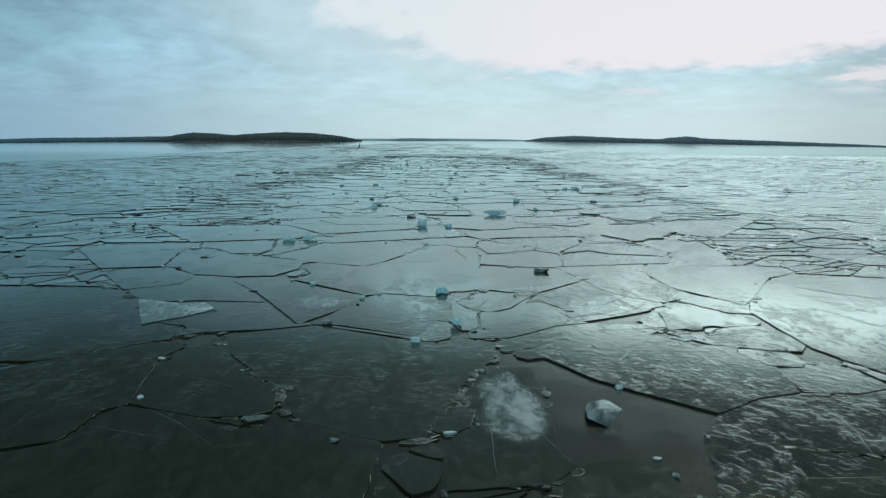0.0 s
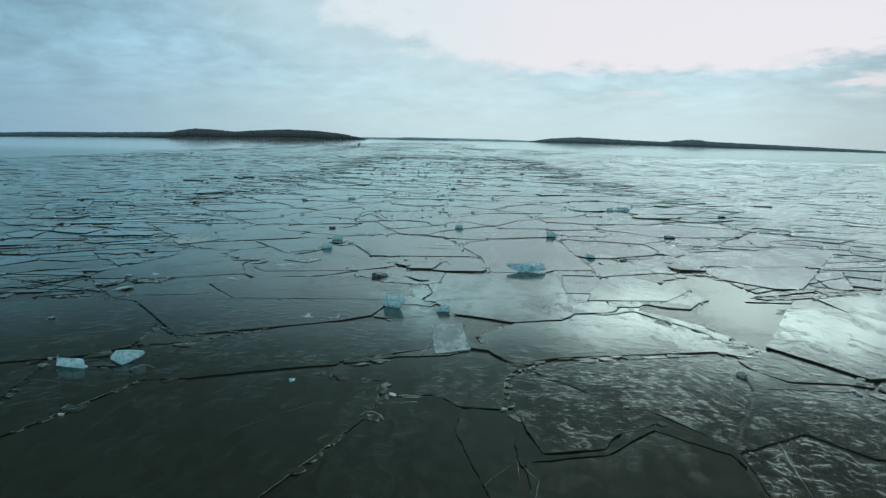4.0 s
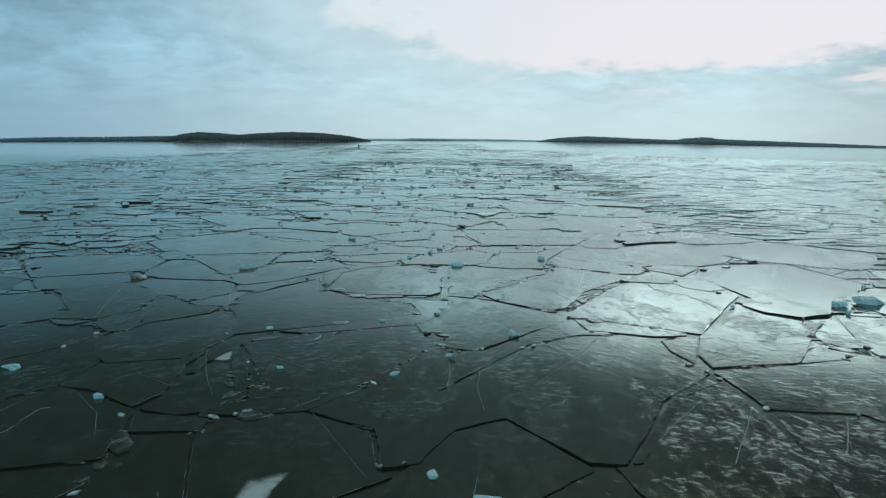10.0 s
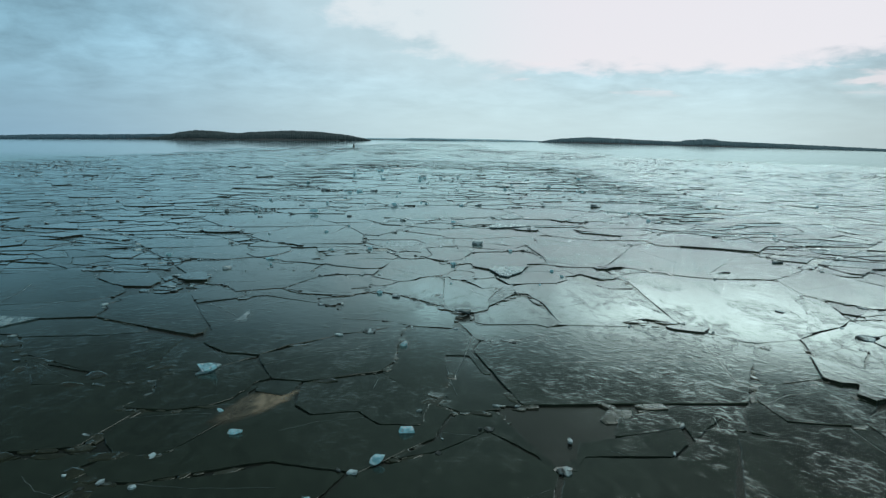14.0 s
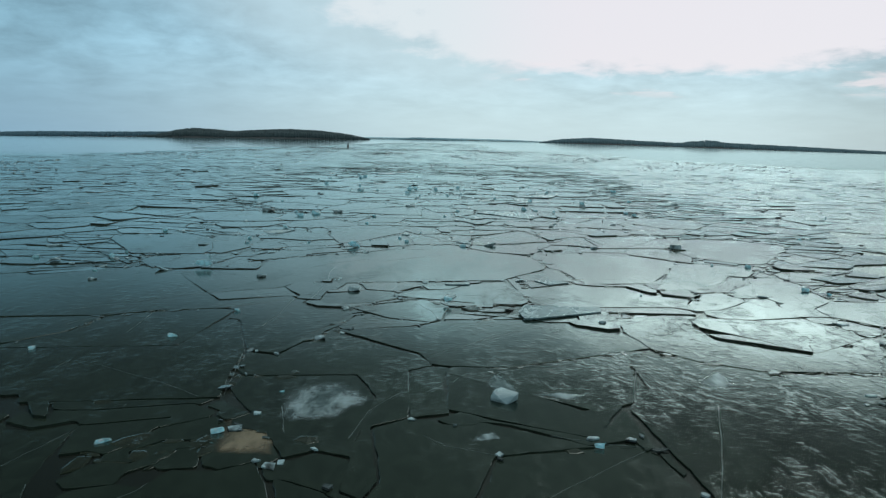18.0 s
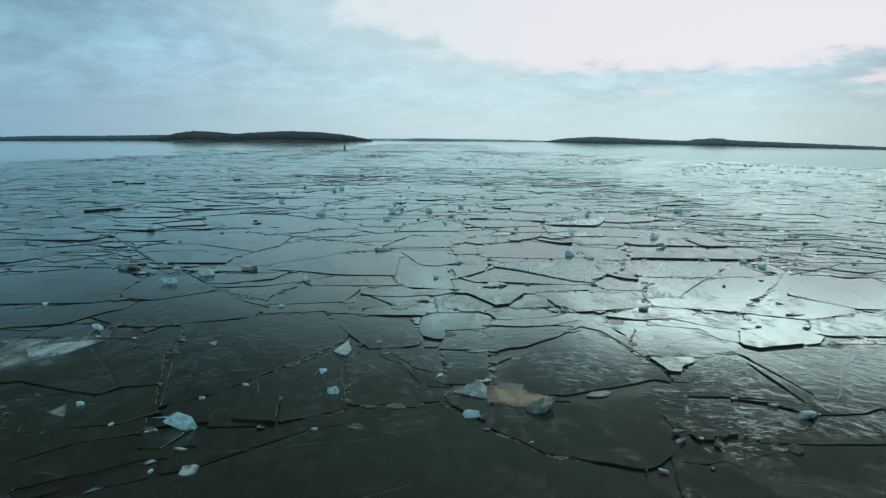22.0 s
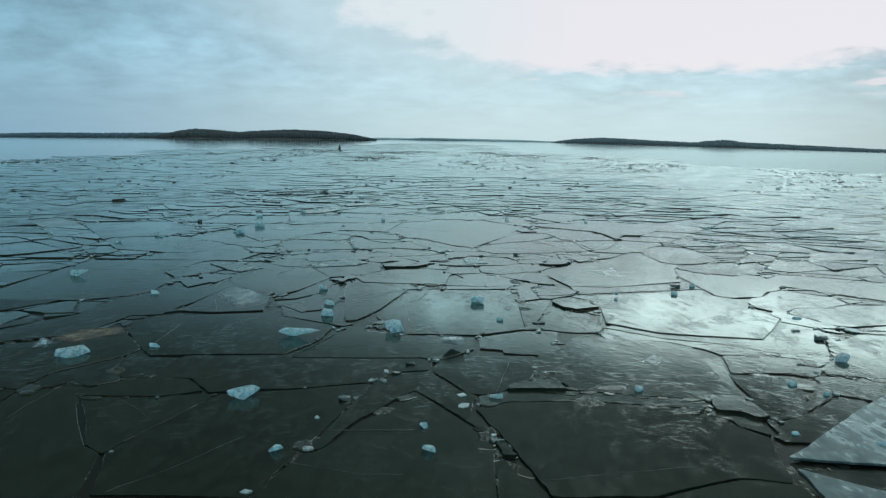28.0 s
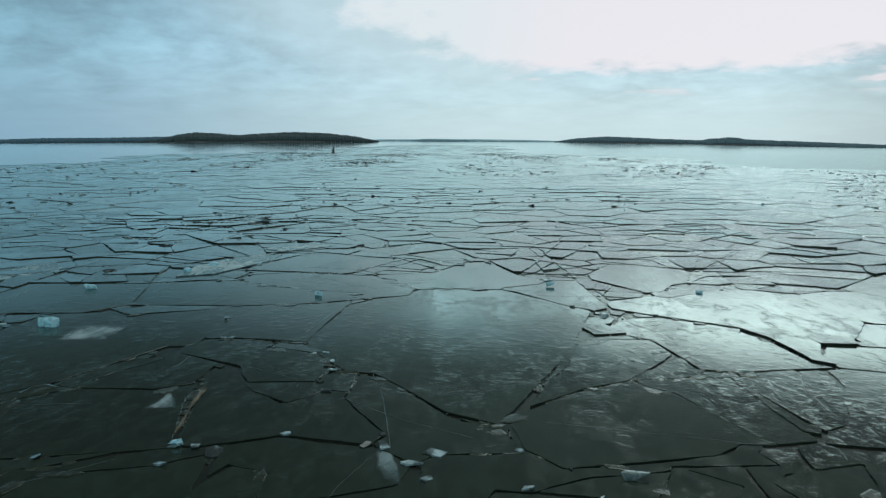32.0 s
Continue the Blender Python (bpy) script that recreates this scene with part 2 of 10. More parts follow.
def chunk_material():
    """Clear meltwater ice: glassy and cyan, cloudy inside, frosted white along some edges."""
    m, t, s = material("clear_ice_block")
    here = node(t, "ShaderNodeNewGeometry").outputs["Position"]
    cloudy = grain(t, here, 6.0, 3, 0.5, 0.6)
    frosty = grain(t, here, 11.0, 4, 0.6, 0.5)
    body = blend(t, ramp(t, cloudy, 0.36, 0.62), (0.20, 0.50, 0.58), (0.62, 0.87, 0.93))
    white = ramp(t, frosty, 0.50, 0.70)
    body = blend(t, white, body, (0.97, 0.99, 1.0))
    put(t, s, Base_Color=body, Roughness=ramp(t, frosty, 0.4, 0.7, 0.04, 0.3), IOR=1.45)
    put(t, s, Transmission_Weight=ramp(t, cloudy, 0.40, 0.55, 0.45, 0.0))
    put(t, s, Normal=bump(t, grain(t, here, 9.0, 4, 0.6), 0.8, 0.04))
    # light from the far side comes through
    glowing = node(t, "ShaderNodeBsdfTranslucent", {"Color": blend(t, white, (0.55, 0.90, 0.98), (1.0, 1.0, 1.0))})
    both = node(t, "ShaderNodeMixShader", {0: ramp(t, cloudy, 0.40, 0.60, 0.40, 0.68), 1: s.outputs[0], 2: glowing.outputs[0]})
    t.links.new(both.outputs[0], t.nodes["Material Output"].inputs["Surface"])
    return m


def plain(name, a, b, scale, rough=0.8, relief=0.3, distance=0.05):
    m, t, s = material(name)
    here = node(t, "ShaderNodeNewGeometry").outputs["Position"]
    g = grain(t, here, scale, 5, 0.6)
    put(t, s, Base_Color=blend(t, ramp(t, g, 0.3, 0.7), a, b), Roughness=rough)
    put(t, s, Normal=bump(t, g, relief, distance))
    return m


M_SHARD = ice_material("splintered_ice", (0.02, 0.026, 0.026), (0.38, 0.56, 0.60), frost=(0.46, 0.58), rough=(0.12, 0.4), relief=0.3, island=True)
M_BRASH = ice_material("brash_ice", (0.014, 0.018, 0.012), (0.075, 0.085, 0.065), frost=(0.62, 0.72), rough=(0.12, 0.3), relief=0.3, island=True)
M_LUMP = ice_material("dark_ice_lump", (0.042, 0.066, 0.068), (0.30, 0.42, 0.45), frost=(0.45, 0.58), rough=(0.12, 0.3), relief=0.3)
M_CRACK = ice_material("refrozen_crack", (0.035, 0.050, 0.049), (0.13, 0.165, 0.165), frost=(0.45, 0.7), rough=(0.3, 0.5), relief=0.3)
M_WATER = water_material()
M_CHUNK = chunk_material()
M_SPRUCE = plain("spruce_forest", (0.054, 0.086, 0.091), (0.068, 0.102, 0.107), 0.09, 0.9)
# distance haze is mixed into the base colours of these four woods
M_WOODS = plain("haze_tinted_woods", (0.115, 0.19, 0.215), (0.13, 0.21, 0.235), 0.02, 0.9)
M_BLUE_WOODS = plain("haze_blued_woods", (0.075, 0.155, 0.20), (0.085, 0.17, 0.215), 0.02, 0.9)
M_PALE_WOODS = plain("haze_paled_woods", (0.28, 0.46, 0.52), (0.30, 0.48, 0.54), 0.02, 0.9)
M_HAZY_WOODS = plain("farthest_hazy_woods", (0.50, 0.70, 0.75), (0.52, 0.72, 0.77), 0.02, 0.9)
M_SHORE = plain("shore_rock", (0.06, 0.065, 0.065), (0.12, 0.125, 0.125), 0.3, 0.8)
M_BUOY = plain("green_painted_steel", (0.006, 0.030, 0.020), (0.012, 0.048, 0.031), 4.0, 0.45)
M_BUOY_BASE = plain("wet_black_steel", (0.012, 0.013, 0.012), (0.03, 0.03, 0.028), 6.0, 0.4)


# ---- building helpers ----
def mesh_of(name, bm, mat):
    me = bpy.data.meshes.new(name)
    bm.to_mesh(me)
    bm.free()
    me.materials.append(mat)
    return me


def part(name, bm, mat, parent, label=""):
    ob = new(name, mesh_of(name, bm, mat))
    ob.parent = parent
    return tagged(ob, label) if label else ob


def sag(x):
    """The lake's level falls off very gently to either side, far out."""
    return -(7.8e-6 if x > 0 else 5.5e-6) * x * x


# ---- the lake: one sheet to the horizon ----
def lake():
    xs = sorted({s * v for v in (0, 10, 25, 50, 90, 150, 230, 340, 480, 650, 850, 1100, 1400, 1800, 2300, 2900, 3600, 4400) for s in (-1, 1)})
    ys = [-300, -60, 0, 60, 120, 180, 240, 300, 400, 600, 900, 1400, 2200, 3200, 4200, 4900]
    bm = bmesh.new()
    grid = [[bm.verts.new((x, y, sag(x))) for x in xs] for y in ys]
    for a, b in zip(grid, grid[1:]):
        for i in range(len(xs) - 1):
            bm.faces.new((a[i], a[i + 1], b[i + 1], b[i])).smooth = True
    ob = new("water", mesh_of("water", bm, M_WATER))
    return tagged(ob, "calm dark brown lake water between and beyond the ice", "water", kind="structure")


lake()


# ---- wooded islands and shores on the horizon ----
def woods(name, label, dist, left, right, crest, depth, mat, trees, tall, seed):
    """A low rocky shore with a forest on it. left, right: its ends in metres; crest: (place from 0 to 1, height of the treetops)."""
    rnd = random.Random(seed)
    at = [c[0] for c in crest]
    up = [c[1] for c in crest]
    base = tagged(new(name), label, "island" if "island" in name else "shore")
    base.location = ((left + right) / 2, dist, 0)
    mid_x = (left + right) / 2

    def top(u):
        return float(np.interp(u, at, up))

    n = max(24, int((right - left) / 25))
    bm = bmesh.new()
    rows = []
    for j, v in enumerate((0.0, 0.06, 0.3, 0.7, 1.0)):
        row = []
        for i in range(n + 1):
            u = i / n
            x = left + (right - left) * u
            h = (0.0, 0.35, 0.75, 0.8, 0.0)[j] * max(0.8, top(u) - 0.75 * tall) + (0 if j in (0, 4) else rnd.uniform(-0.4, 0.4))
            pinch = math.sin(math.pi * min(1, max(0, u))) ** 0.5
            y = (v - 0.5) * depth * (0.15 + 0.85 * pinch) + (6 * noise.noise((x * 0.02, seed, j)) if j < 2 else 0)
            row.append(bm.verts.new((x - mid_x, y, h + sag(x) - (1.5 if j in (0, 4) else 0))))
        rows.append(row)
    for a, b in zip(rows, rows[1:]):
        for i in range(n):
            bm.faces.new((a[i], a[i + 1], b[i + 1], b[i])).material_index = 0 if a is rows[0] else 1
    part("shore_ground", bm, M_SHORE, base).data.materials.append(mat)
    verts, faces = [], []
    for k in range(trees):
        u = rnd.random()
        v = rnd.random() ** 1.6
        x = left + (right - left) * u
        pinch = math.sin(math.pi * u) ** 0.5
        y = (0.05 + 0.6 * v - 0.5) * depth * (0.15 + 0.85 * pinch)
        ground = max(0.0, top(u) - tall) * min(1.0, 0.35 + 1.6 * v)
        h = min(tall, top(u)) * rnd.uniform(0.82, 1.12)
        r = h * rnd.uniform(0.26, 0.44)
        z = ground + sag(x)
        spin = rnd.uniform(0, 6.28)
        first = len(verts)
        for level, wide in ((-0.15, 0.6), (0.25, 1.0), (0.74, 0.66)):
            for q in range(5):
                a = spin + q * 1.2566
                w = r * wide * rnd.uniform(0.8, 1.2)
                verts.append((x - mid_x + w * math.cos(a), y + w * math.sin(a), z + h * level))
        verts.append((x - mid_x, y, z + h))
        for ring in (0, 5):
            for q in range(5):
                faces.append((first + ring + q, first + ring + (q + 1) % 5, first + ring + 5 + (q + 1) % 5, first + ring + 5 + q))
        for q in range(5):
            faces.append((first + 10 + q, first + 10 + (q + 1) % 5, first + 15))
    me = bpy.data.meshes.new("forest")
    me.from_pydata(verts, [], faces)
    me.materials.append(mat)
    ob = new("forest", me)
    ob.parent = base
    tagged(ob, "dense forest of conifers", kind="stuff")
    return base


woods("wooded_island", "long low island with dark spruce forest", 2500, -975, -282,
      ((0, 9), (0.05, 15), (0.1, 24), (0.17, 31), (0.28, 27), (0.37, 21), (0.48, 27), (0.63, 31), (0.77, 27), (0.89, 18), (1, 4)), 200, M_SPRUCE, 2600, 15, 1)
woods("island_spit", "low wooded spit at the end of an island", 2620, -1110, -960, ((0, 3), (0.3, 8), (1, 10)), 60, M_SPRUCE, 260, 9, 2)
woods("distant_shore", "far low wooded shore coloured for haze", 3600, -3100, -1330, ((0, 21), (0.3, 27), (0.45, 24), (0.62, 29), (0.8, 26), (1, 28)), 260, M_BLUE_WOODS, 3600, 14, 3)
woods("small_island", "small flat wooded island coloured pale for haze", 4200, -410, 60, ((0, 2), (0.2, 6), (0.35, 14), (0.6, 13), (0.85, 9), (1, 2)), 120, M_PALE_WOODS, 900, 9, 4)
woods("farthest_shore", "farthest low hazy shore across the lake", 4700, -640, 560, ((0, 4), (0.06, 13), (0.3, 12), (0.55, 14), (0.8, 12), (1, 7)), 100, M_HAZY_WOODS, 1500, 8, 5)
woods("long_shore", "long low wooded shore coloured for haze", 4000, 435, 3300,
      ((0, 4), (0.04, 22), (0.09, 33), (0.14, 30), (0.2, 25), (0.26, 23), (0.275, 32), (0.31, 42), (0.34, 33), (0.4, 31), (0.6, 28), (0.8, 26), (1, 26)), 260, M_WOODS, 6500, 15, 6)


# ---- the broken ice field ----
FLOES = []    # rim, floe and the height of its top
LAID = []     # outlines of the floes laid so far, for the smaller pieces to keep clear of
FLOE_LABELS = {
    "smooth": ("dark wet ice floe afloat in brown lake water", M_ICE),
    "wrinkled": ("dark wrinkled ice floe refrozen in ridges", M_WRINKLED),
    "raised": ("dark slab of ice pushed up onto the neighbouring floes", M_ICE),
    "pale": ("pale frosted plate of ice pushed onto darker ice", M_PALE),
}


def ragged(corners, rnd, step, rough):
    """A broken outline: rounded corners joined by uneven, crumbling cracks."""
    worn = []
    for p, q, r in zip(corners[-1:] + corners[:-1], corners, corners[1:] + corners[:1]):
        p, q, r = Vector(p), Vector(q), Vector(r)
        for o in (p, r):
            d = (o - q).length
            worn.append(q.lerp(o, min(0.2, rnd.uniform(0.015, 0.09) / max(d, 0.05))))
    out = []
    phase = rnd.uniform(0, 99)
    for a, b in zip(worn, worn[1:] + worn[:1]):
        run = (b - a).length
        n = max(1, min(40, int(run / step)))
        side = Vector((a.y - b.y, b.x - a.x)).normalized() if run > 1e-6 else Vector((0, 0))
        bow = rnd.uniform(-rough, rough) * min(0.9, run * 0.3)
        for k in range(n):
            u = k / n
            p = a.lerp(b, u)
            chip = noise.noise((p.x * 1.7, p.y * 1.7, phase)) * 0.62 + noise.noise((p.x * 5.5, p.y * 5.5, phase)) * 0.30
            fade = min(1.0, 5 * u * (1 - u) * max(1, run))
            out.append(p + side * (rough * chip * fade + bow * 4 * u * (1 - u) + rnd.uniform(-0.06, 0.06) * step))
    return out


def slab(outline, low, high, chamfer):
    """A flat slab with a broken, slightly rounded rim."""
    bm = bmesh.new()
    n = len(outline)
    c = sum(outline, Vector((0, 0))) / n
    rings = []
    for z, inset in ((low, 0.02), (high - 0.6 * chamfer, 0.0), (high, chamfer)):
        rings.append([bm.verts.new((*(p - (p - c).normalized() * inset), z)) for p in outline])
    for a, b in zip(rings, rings[1:]):
        for i in range(n):
            bm.faces.new((a[i], a[(i + 1) % n], b[(i + 1) % n], b[i]))
    bm.faces.new(rings[-1])
    bm.faces.new(rings[0][::-1])
    return bm


def ccw(corners):
    area = sum(a[0] * b[1] - b[0] * a[1] for a, b in zip(corners, corners[1:] + corners[:1]))
    return list(corners) if area > 0 else list(corners)[::-1]


def hull(points):
    pts = sorted(set(points))
    def half(seq):
        out = []
        for p in seq:
            while len(out) > 1 and (out[-1][0] - out[-2][0]) * (p[1] - out[-2][1]) - (out[-1][1] - out[-2][1]) * (p[0] - out[-2][0]) <= 0:
                out.pop()
            out.append(p)
        return out[:-1]
    return half(pts) + half(pts[::-1])


def ears(corners):
    """The convex pieces of a floe's outline: the outline itself, or its triangles."""
    whole = hull(corners)
    if area_of(corners) > 0.96 * area_of(whole):
        return [whole]
    rest, out = list(corners), []
    while len(rest) > 3:
        for i, q in enumerate(rest):
            p, r = rest[i - 1], rest[(i + 1) % len(rest)]
            def turn(a, b, c):
                return (b[0] - a[0]) * (c[1] - a[1]) - (b[1] - a[1]) * (c[0] - a[0])
            if turn(p, q, r) > 0 and not any(turn(p, q, o) > 0 and turn(q, r, o) > 0 and turn(r, p, o) > 0 for o in rest if o not in (p, q, r)):
                out.append([p, q, r])
                rest.pop(i)
                break
        else:
            return [whole]
    return out + [rest]


def area_of(poly):
    return 0.5 * abs(sum(a[0] * b[1] - b[0] * a[1] for a, b in zip(poly, poly[1:] + poly[:1])))


def within(x, y, rim):
    """Whether a place on the plan lies inside an outline."""
    odd = False
    for a, b in zip(rim, rim[1:] + rim[:1]):
        if (a[1] > y) != (b[1] > y) and x < (b[0] - a[0]) * (y - a[1]) / (b[1] - a[1]) + a[0]:
            odd = not odd
    return odd


def floe(*corners, look_="smooth", crumbs=True):
    """One floe: its corners on the plan in metres."""
    corners = ccw(corners)
    n = len(corners)
    cx, cy = sum(c[0] for c in corners) / n, sum(c[1] for c in corners) / n
    rnd = random.Random(int(cx * 977 + cy * 131))
    pale, raised = look_ == "pale", look_ == "raised"
    label, mat = FLOE_LABELS[look_]
    top = rnd.uniform(0.085, 0.12) if raised else rnd.uniform(0.028, 0.050)
    if pale:
        top = 0.035 + max(floe_under(*p)[1] for p in (*corners, (cx, cy)))
    joint = 1 - (0 if pale else rnd.uniform(0.020, 0.058)) / math.sqrt(area_of(corners) / 3.14)
    local = [(joint * (x - cx), joint * (y - cy)) for x, y in corners]
    tilt = min(0.6, 0.8 / max(Vector(p).length for p in local)) * (0.3 if pale else 1.6 if raised else 1.0)
    rim = ragged(local, rnd, 0.14, 0.065)
    bm = slab(rim, top - 0.06 if pale else -0.06, top, 0.010)
    ob = new({"pale": "ice_plate", "wrinkled": "ridged_floe", "raised": "tilted_floe"}.get(look_, "ice_floe" if area_of(corners) > 7 else "ice_cake"), mesh_of("floe", bm, mat))
    # the wind has pushed the floes over one another like shingles: the southern rim of each rides up
    ride = 0 if pale else math.degrees(rnd.uniform(0.005, 0.017) / max(0.4, -min(p[1] for p in local)))
    ob.matrix_world = pose(cx, cy, sag(cx), rnd.uniform(-tilt, tilt) * 0.6 - min(1.3, ride), rnd.uniform(-tilt, tilt), 0)
    tagged(ob, label, "ice plate" if pale else "ice floe", "frosted plates on the ice" if pale else "floes of the broken ice field")
    if not pale:
        LAID.extend(ears(corners))
        FLOES.append((corners, ob, top))
        if crumbs:
            crumble(ob, rim, cx, cy, rnd)
            if len(rim) > 55 and rnd.random() < 0.8:
                hairline(ob, rim, cx, cy, rnd)
    return ob


def hairline(ob, rim, cx, cy, rnd):
    """A thin pale scratch of a crack running in from the rim."""
    n = len(rim)
    i = rnd.randrange(n)
    a, b = rim[i] * 0.97, rim[(i + n // 2 + rnd.randint(-n // 6, n // 6)) % n]
    b = a.lerp(b, rnd.uniform(0.3, 0.85))
    bend = a.lerp(b, rnd.uniform(0.35, 0.65)) + Vector((rnd.gauss(0, 0.12), rnd.gauss(0, 0.12)))
    crack(*[(p.x + cx, p.y + cy) for p in (a, bend, b)], on=FLOES[-1])


def crumble(ob, rim, cx, cy, rnd):
    """Small worn fragments lodged in the joint along a floe's rim."""
    verts, faces = [], []
    n = len(rim)
    wait = 0.0
    for i, p in enumerate(rim):
        q = rim[(i + 1) % n]
        wait -= (q - p).length
        x, y = p.x + cx, p.y + cy
        if wait > 0 or noise.noise((x * 0.33, y * 0.33, 2.7)) < 0.15:
            continue
        along = math.atan2(q.y - p.y, q.x - p.x) + rnd.gauss(0, 0.35)
        out = Vector((q.y - p.y, p.x - q.x)).normalized()
        a = min(0.6, 0.11 + abs(rnd.gauss(0, 0.19)))
        b = a * rnd.uniform(0.35, 0.75)
        wait = a * rnd.uniform(1.0, 3.2)
        mid = p + out * (b * rnd.uniform(0.2, 0.9))
        tall = rnd.uniform(0.014, 0.03) + 0.03 * a
        lean, roll = rnd.gauss(0, 0.03), rnd.gauss(0, 0.03)
        m = rnd.choice((5, 6, 7, 8))
        turn = [6.283 * (k + rnd.uniform(-0.32, 0.32)) / m for k in range(m)]
        size = [rnd.uniform(0.75, 1.1) for k in range(m)]
        first = len(verts)
        for level, k in ((-0.03, 1.0), (tall * 0.72, 0.98), (tall, 0.80)):
            for g, w in zip(turn, size):
                u, v = a * k * w * math.cos(g), b * k * w * math.sin(g)
                verts.append((mid.x + u * math.cos(along) - v * math.sin(along), mid.y + u * math.sin(along) + v * math.cos(along), level + (u * lean + v * roll if level > 0 else 0)))
        for ring in (0, m):
            for k in range(m):
                faces.append((first + ring + k, first + ring + (k + 1) % m, first + ring + m + (k + 1) % m, first + ring + m + k))
        faces.append(tuple(range(first + 2 * m, first + 3 * m)))
    if not faces:
        return
    me = bpy.data.meshes.new("crumbled_rim")
    me.from_pydata(verts, [], faces)
    me.materials.append(M_BRASH)
    piece = new("crumbled_rim", me)
    piece.parent = ob
    tagged(piece, "worn fragments lodged along the rim", kind="stuff")


def block(x, y, wide, deep, tall, turn=0, base=None, dark=False):
    """A lump of broken ice lying on the floes."""
    rnd = random.Random(int(x * 1201 + y * 733))
    tall *= 1.35
    bm = bmesh.new()
    for k in range(16):
        a = rnd.uniform(0, 6.283)
        r = rnd.uniform(0.55, 1.0) ** 0.5
        z = rnd.choice((0.0, 0.3, 0.6, 1.0, 1.0))
        s = r * (1 - 0.35 * z * rnd.random())
        bm.verts.new((0.5 * wide * s * math.cos(a), 0.5 * deep * s * math.sin(a), tall * z * rnd.uniform(0.8, 1.0)))
    bmesh.ops.convex_hull(bm, input=bm.verts)
    loose = [v for v in bm.verts if not v.link_faces]
    bmesh.ops.delete(bm, geom=loose, context="VERTS")
    bmesh.ops.bevel(bm, geom=bm.edges[:], offset=0.06 * min(wide, deep, tall), segments=1, affect="EDGES")
    low = min(v.co.z for v in bm.verts)
    for v in bm.verts:
        v.co.z -= low
    ob = new("ice_block", mesh_of("block", bm, M_LUMP if dark else M_CHUNK))
    if base is None:
        base = floe_under(x, y)[1]
    ob.matrix_world = pose(x, y, base - 0.02 + sag(x), 0, 0, turn)
    return tagged(ob, "dark wet lump of ice stranded between floes" if dark else "clear bluish lump of broken ice lying on the floes", "ice block", "loose lumps of ice")


def lead(*corners):
    """A stretch of clear water that no sheet covers."""
    LAID.append(hull(list(corners)))


def floe_under(x, y):
    for rim, ob, top in FLOES:
        if within(x, y, rim):
            return ob, top
    return None, 0.04


def skin(rim, high):
    """A thin skin of ice that thins out towards its rim."""
    bm = bmesh.new()
    cover = bm.verts.layers.float.new("cover")
    mid = sum(rim, Vector((0, 0))) / len(rim)
    rings = []
    for k, c in ((1.3, 0.0), (1.0, 0.6), (0.6, 1.0)):
        ring = [bm.verts.new((*mid.lerp(p, k), high)) for p in rim]
        for v in ring:
            v[cover] = c
        rings.append(ring)
    n = len(rim)
    for a, b in zip(rings, rings[1:]):
        for i in range(n):
            bm.faces.new((a[i], a[(i + 1) % n], b[(i + 1) % n], b[i]))
    bm.faces.new(rings[-1])
    return bm


def patch(*corners, rusty=False):
    """Clouded ice frozen into a floe: a thin uneven skin on its top."""
    corners = ccw(corners)
    n = len(corners)
    cx, cy = sum(c[0] for c in corners) / n, sum(c[1] for c in corners) / n
    ob, top = floe_under(cx, cy)
    rnd = random.Random(int(cx * 631 + cy * 57))
    ox, oy = (ob.matrix_world.translation.x, ob.matrix_world.translation.y) if ob else (cx, cy)
    rim = [p + Vector((cx - ox, cy - oy)) for p in ragged([(x - cx, y - cy) for x, y in corners], rnd, 0.18, 0.12)]
    top = max([top] + [floe_under(*p)[1] for p in corners])
    bm = skin(rim, top + rnd.uniform(0.005, 0.010))
    mat = M_RUSTY if rusty else M_CLOUDED
    if ob:
        part("clouded_patch", bm, mat, ob, "rust-brown stained patch" if rusty else "pale clouded patch")
    else:
        ob = new("ice_plate", mesh_of("patch", bm, mat))
        ob.location = (cx, cy, sag(cx))
        tagged(ob, "thin clouded plate of ice awash between floes", "ice plate", "frosted plates on the ice")


def crack(*line, on=None):
    """A pale refrozen crack, a low narrow ridge across a floe."""
    mx, my = line[len(line) // 2]
    ob, top = on[1:] if on else floe_under(mx, my)
    if not ob:
        return
    rnd = random.Random(int(mx * 517 + my * 89))
    ox, oy = ob.matrix_world.translation.x, ob.matrix_world.translation.y
    path = []
    for a, b in zip(line, line[1:]):
        path += [Vector(a).lerp(Vector(b), k / 5) + Vector((rnd.uniform(-0.02, 0.02), rnd.uniform(-0.02, 0.02))) for k in range(5)]
    path.append(Vector(line[-1]))
    bm = bmesh.new()
    rows = []
    for k, p in enumerate(path):
        q = path[min(k + 1, len(path) - 1)] - path[max(k - 1, 0)]
        side = Vector((-q.y, q.x)).normalized() * rnd.uniform(0.003, 0.009)
        rows.append([bm.verts.new((p.x + s * side.x - ox, p.y + s * side.y - oy, top + h)) for s, h in ((-1, -0.002), (-0.4, 0.004), (0.4, 0.004), (1, -0.002))])
    for a, b in zip(rows, rows[1:]):
        for c in range(3):
            bm.faces.new((b[c], b[c + 1], a[c + 1], a[c]))
    part("crack", bm, M_CRACK, ob, "pale refrozen crack")


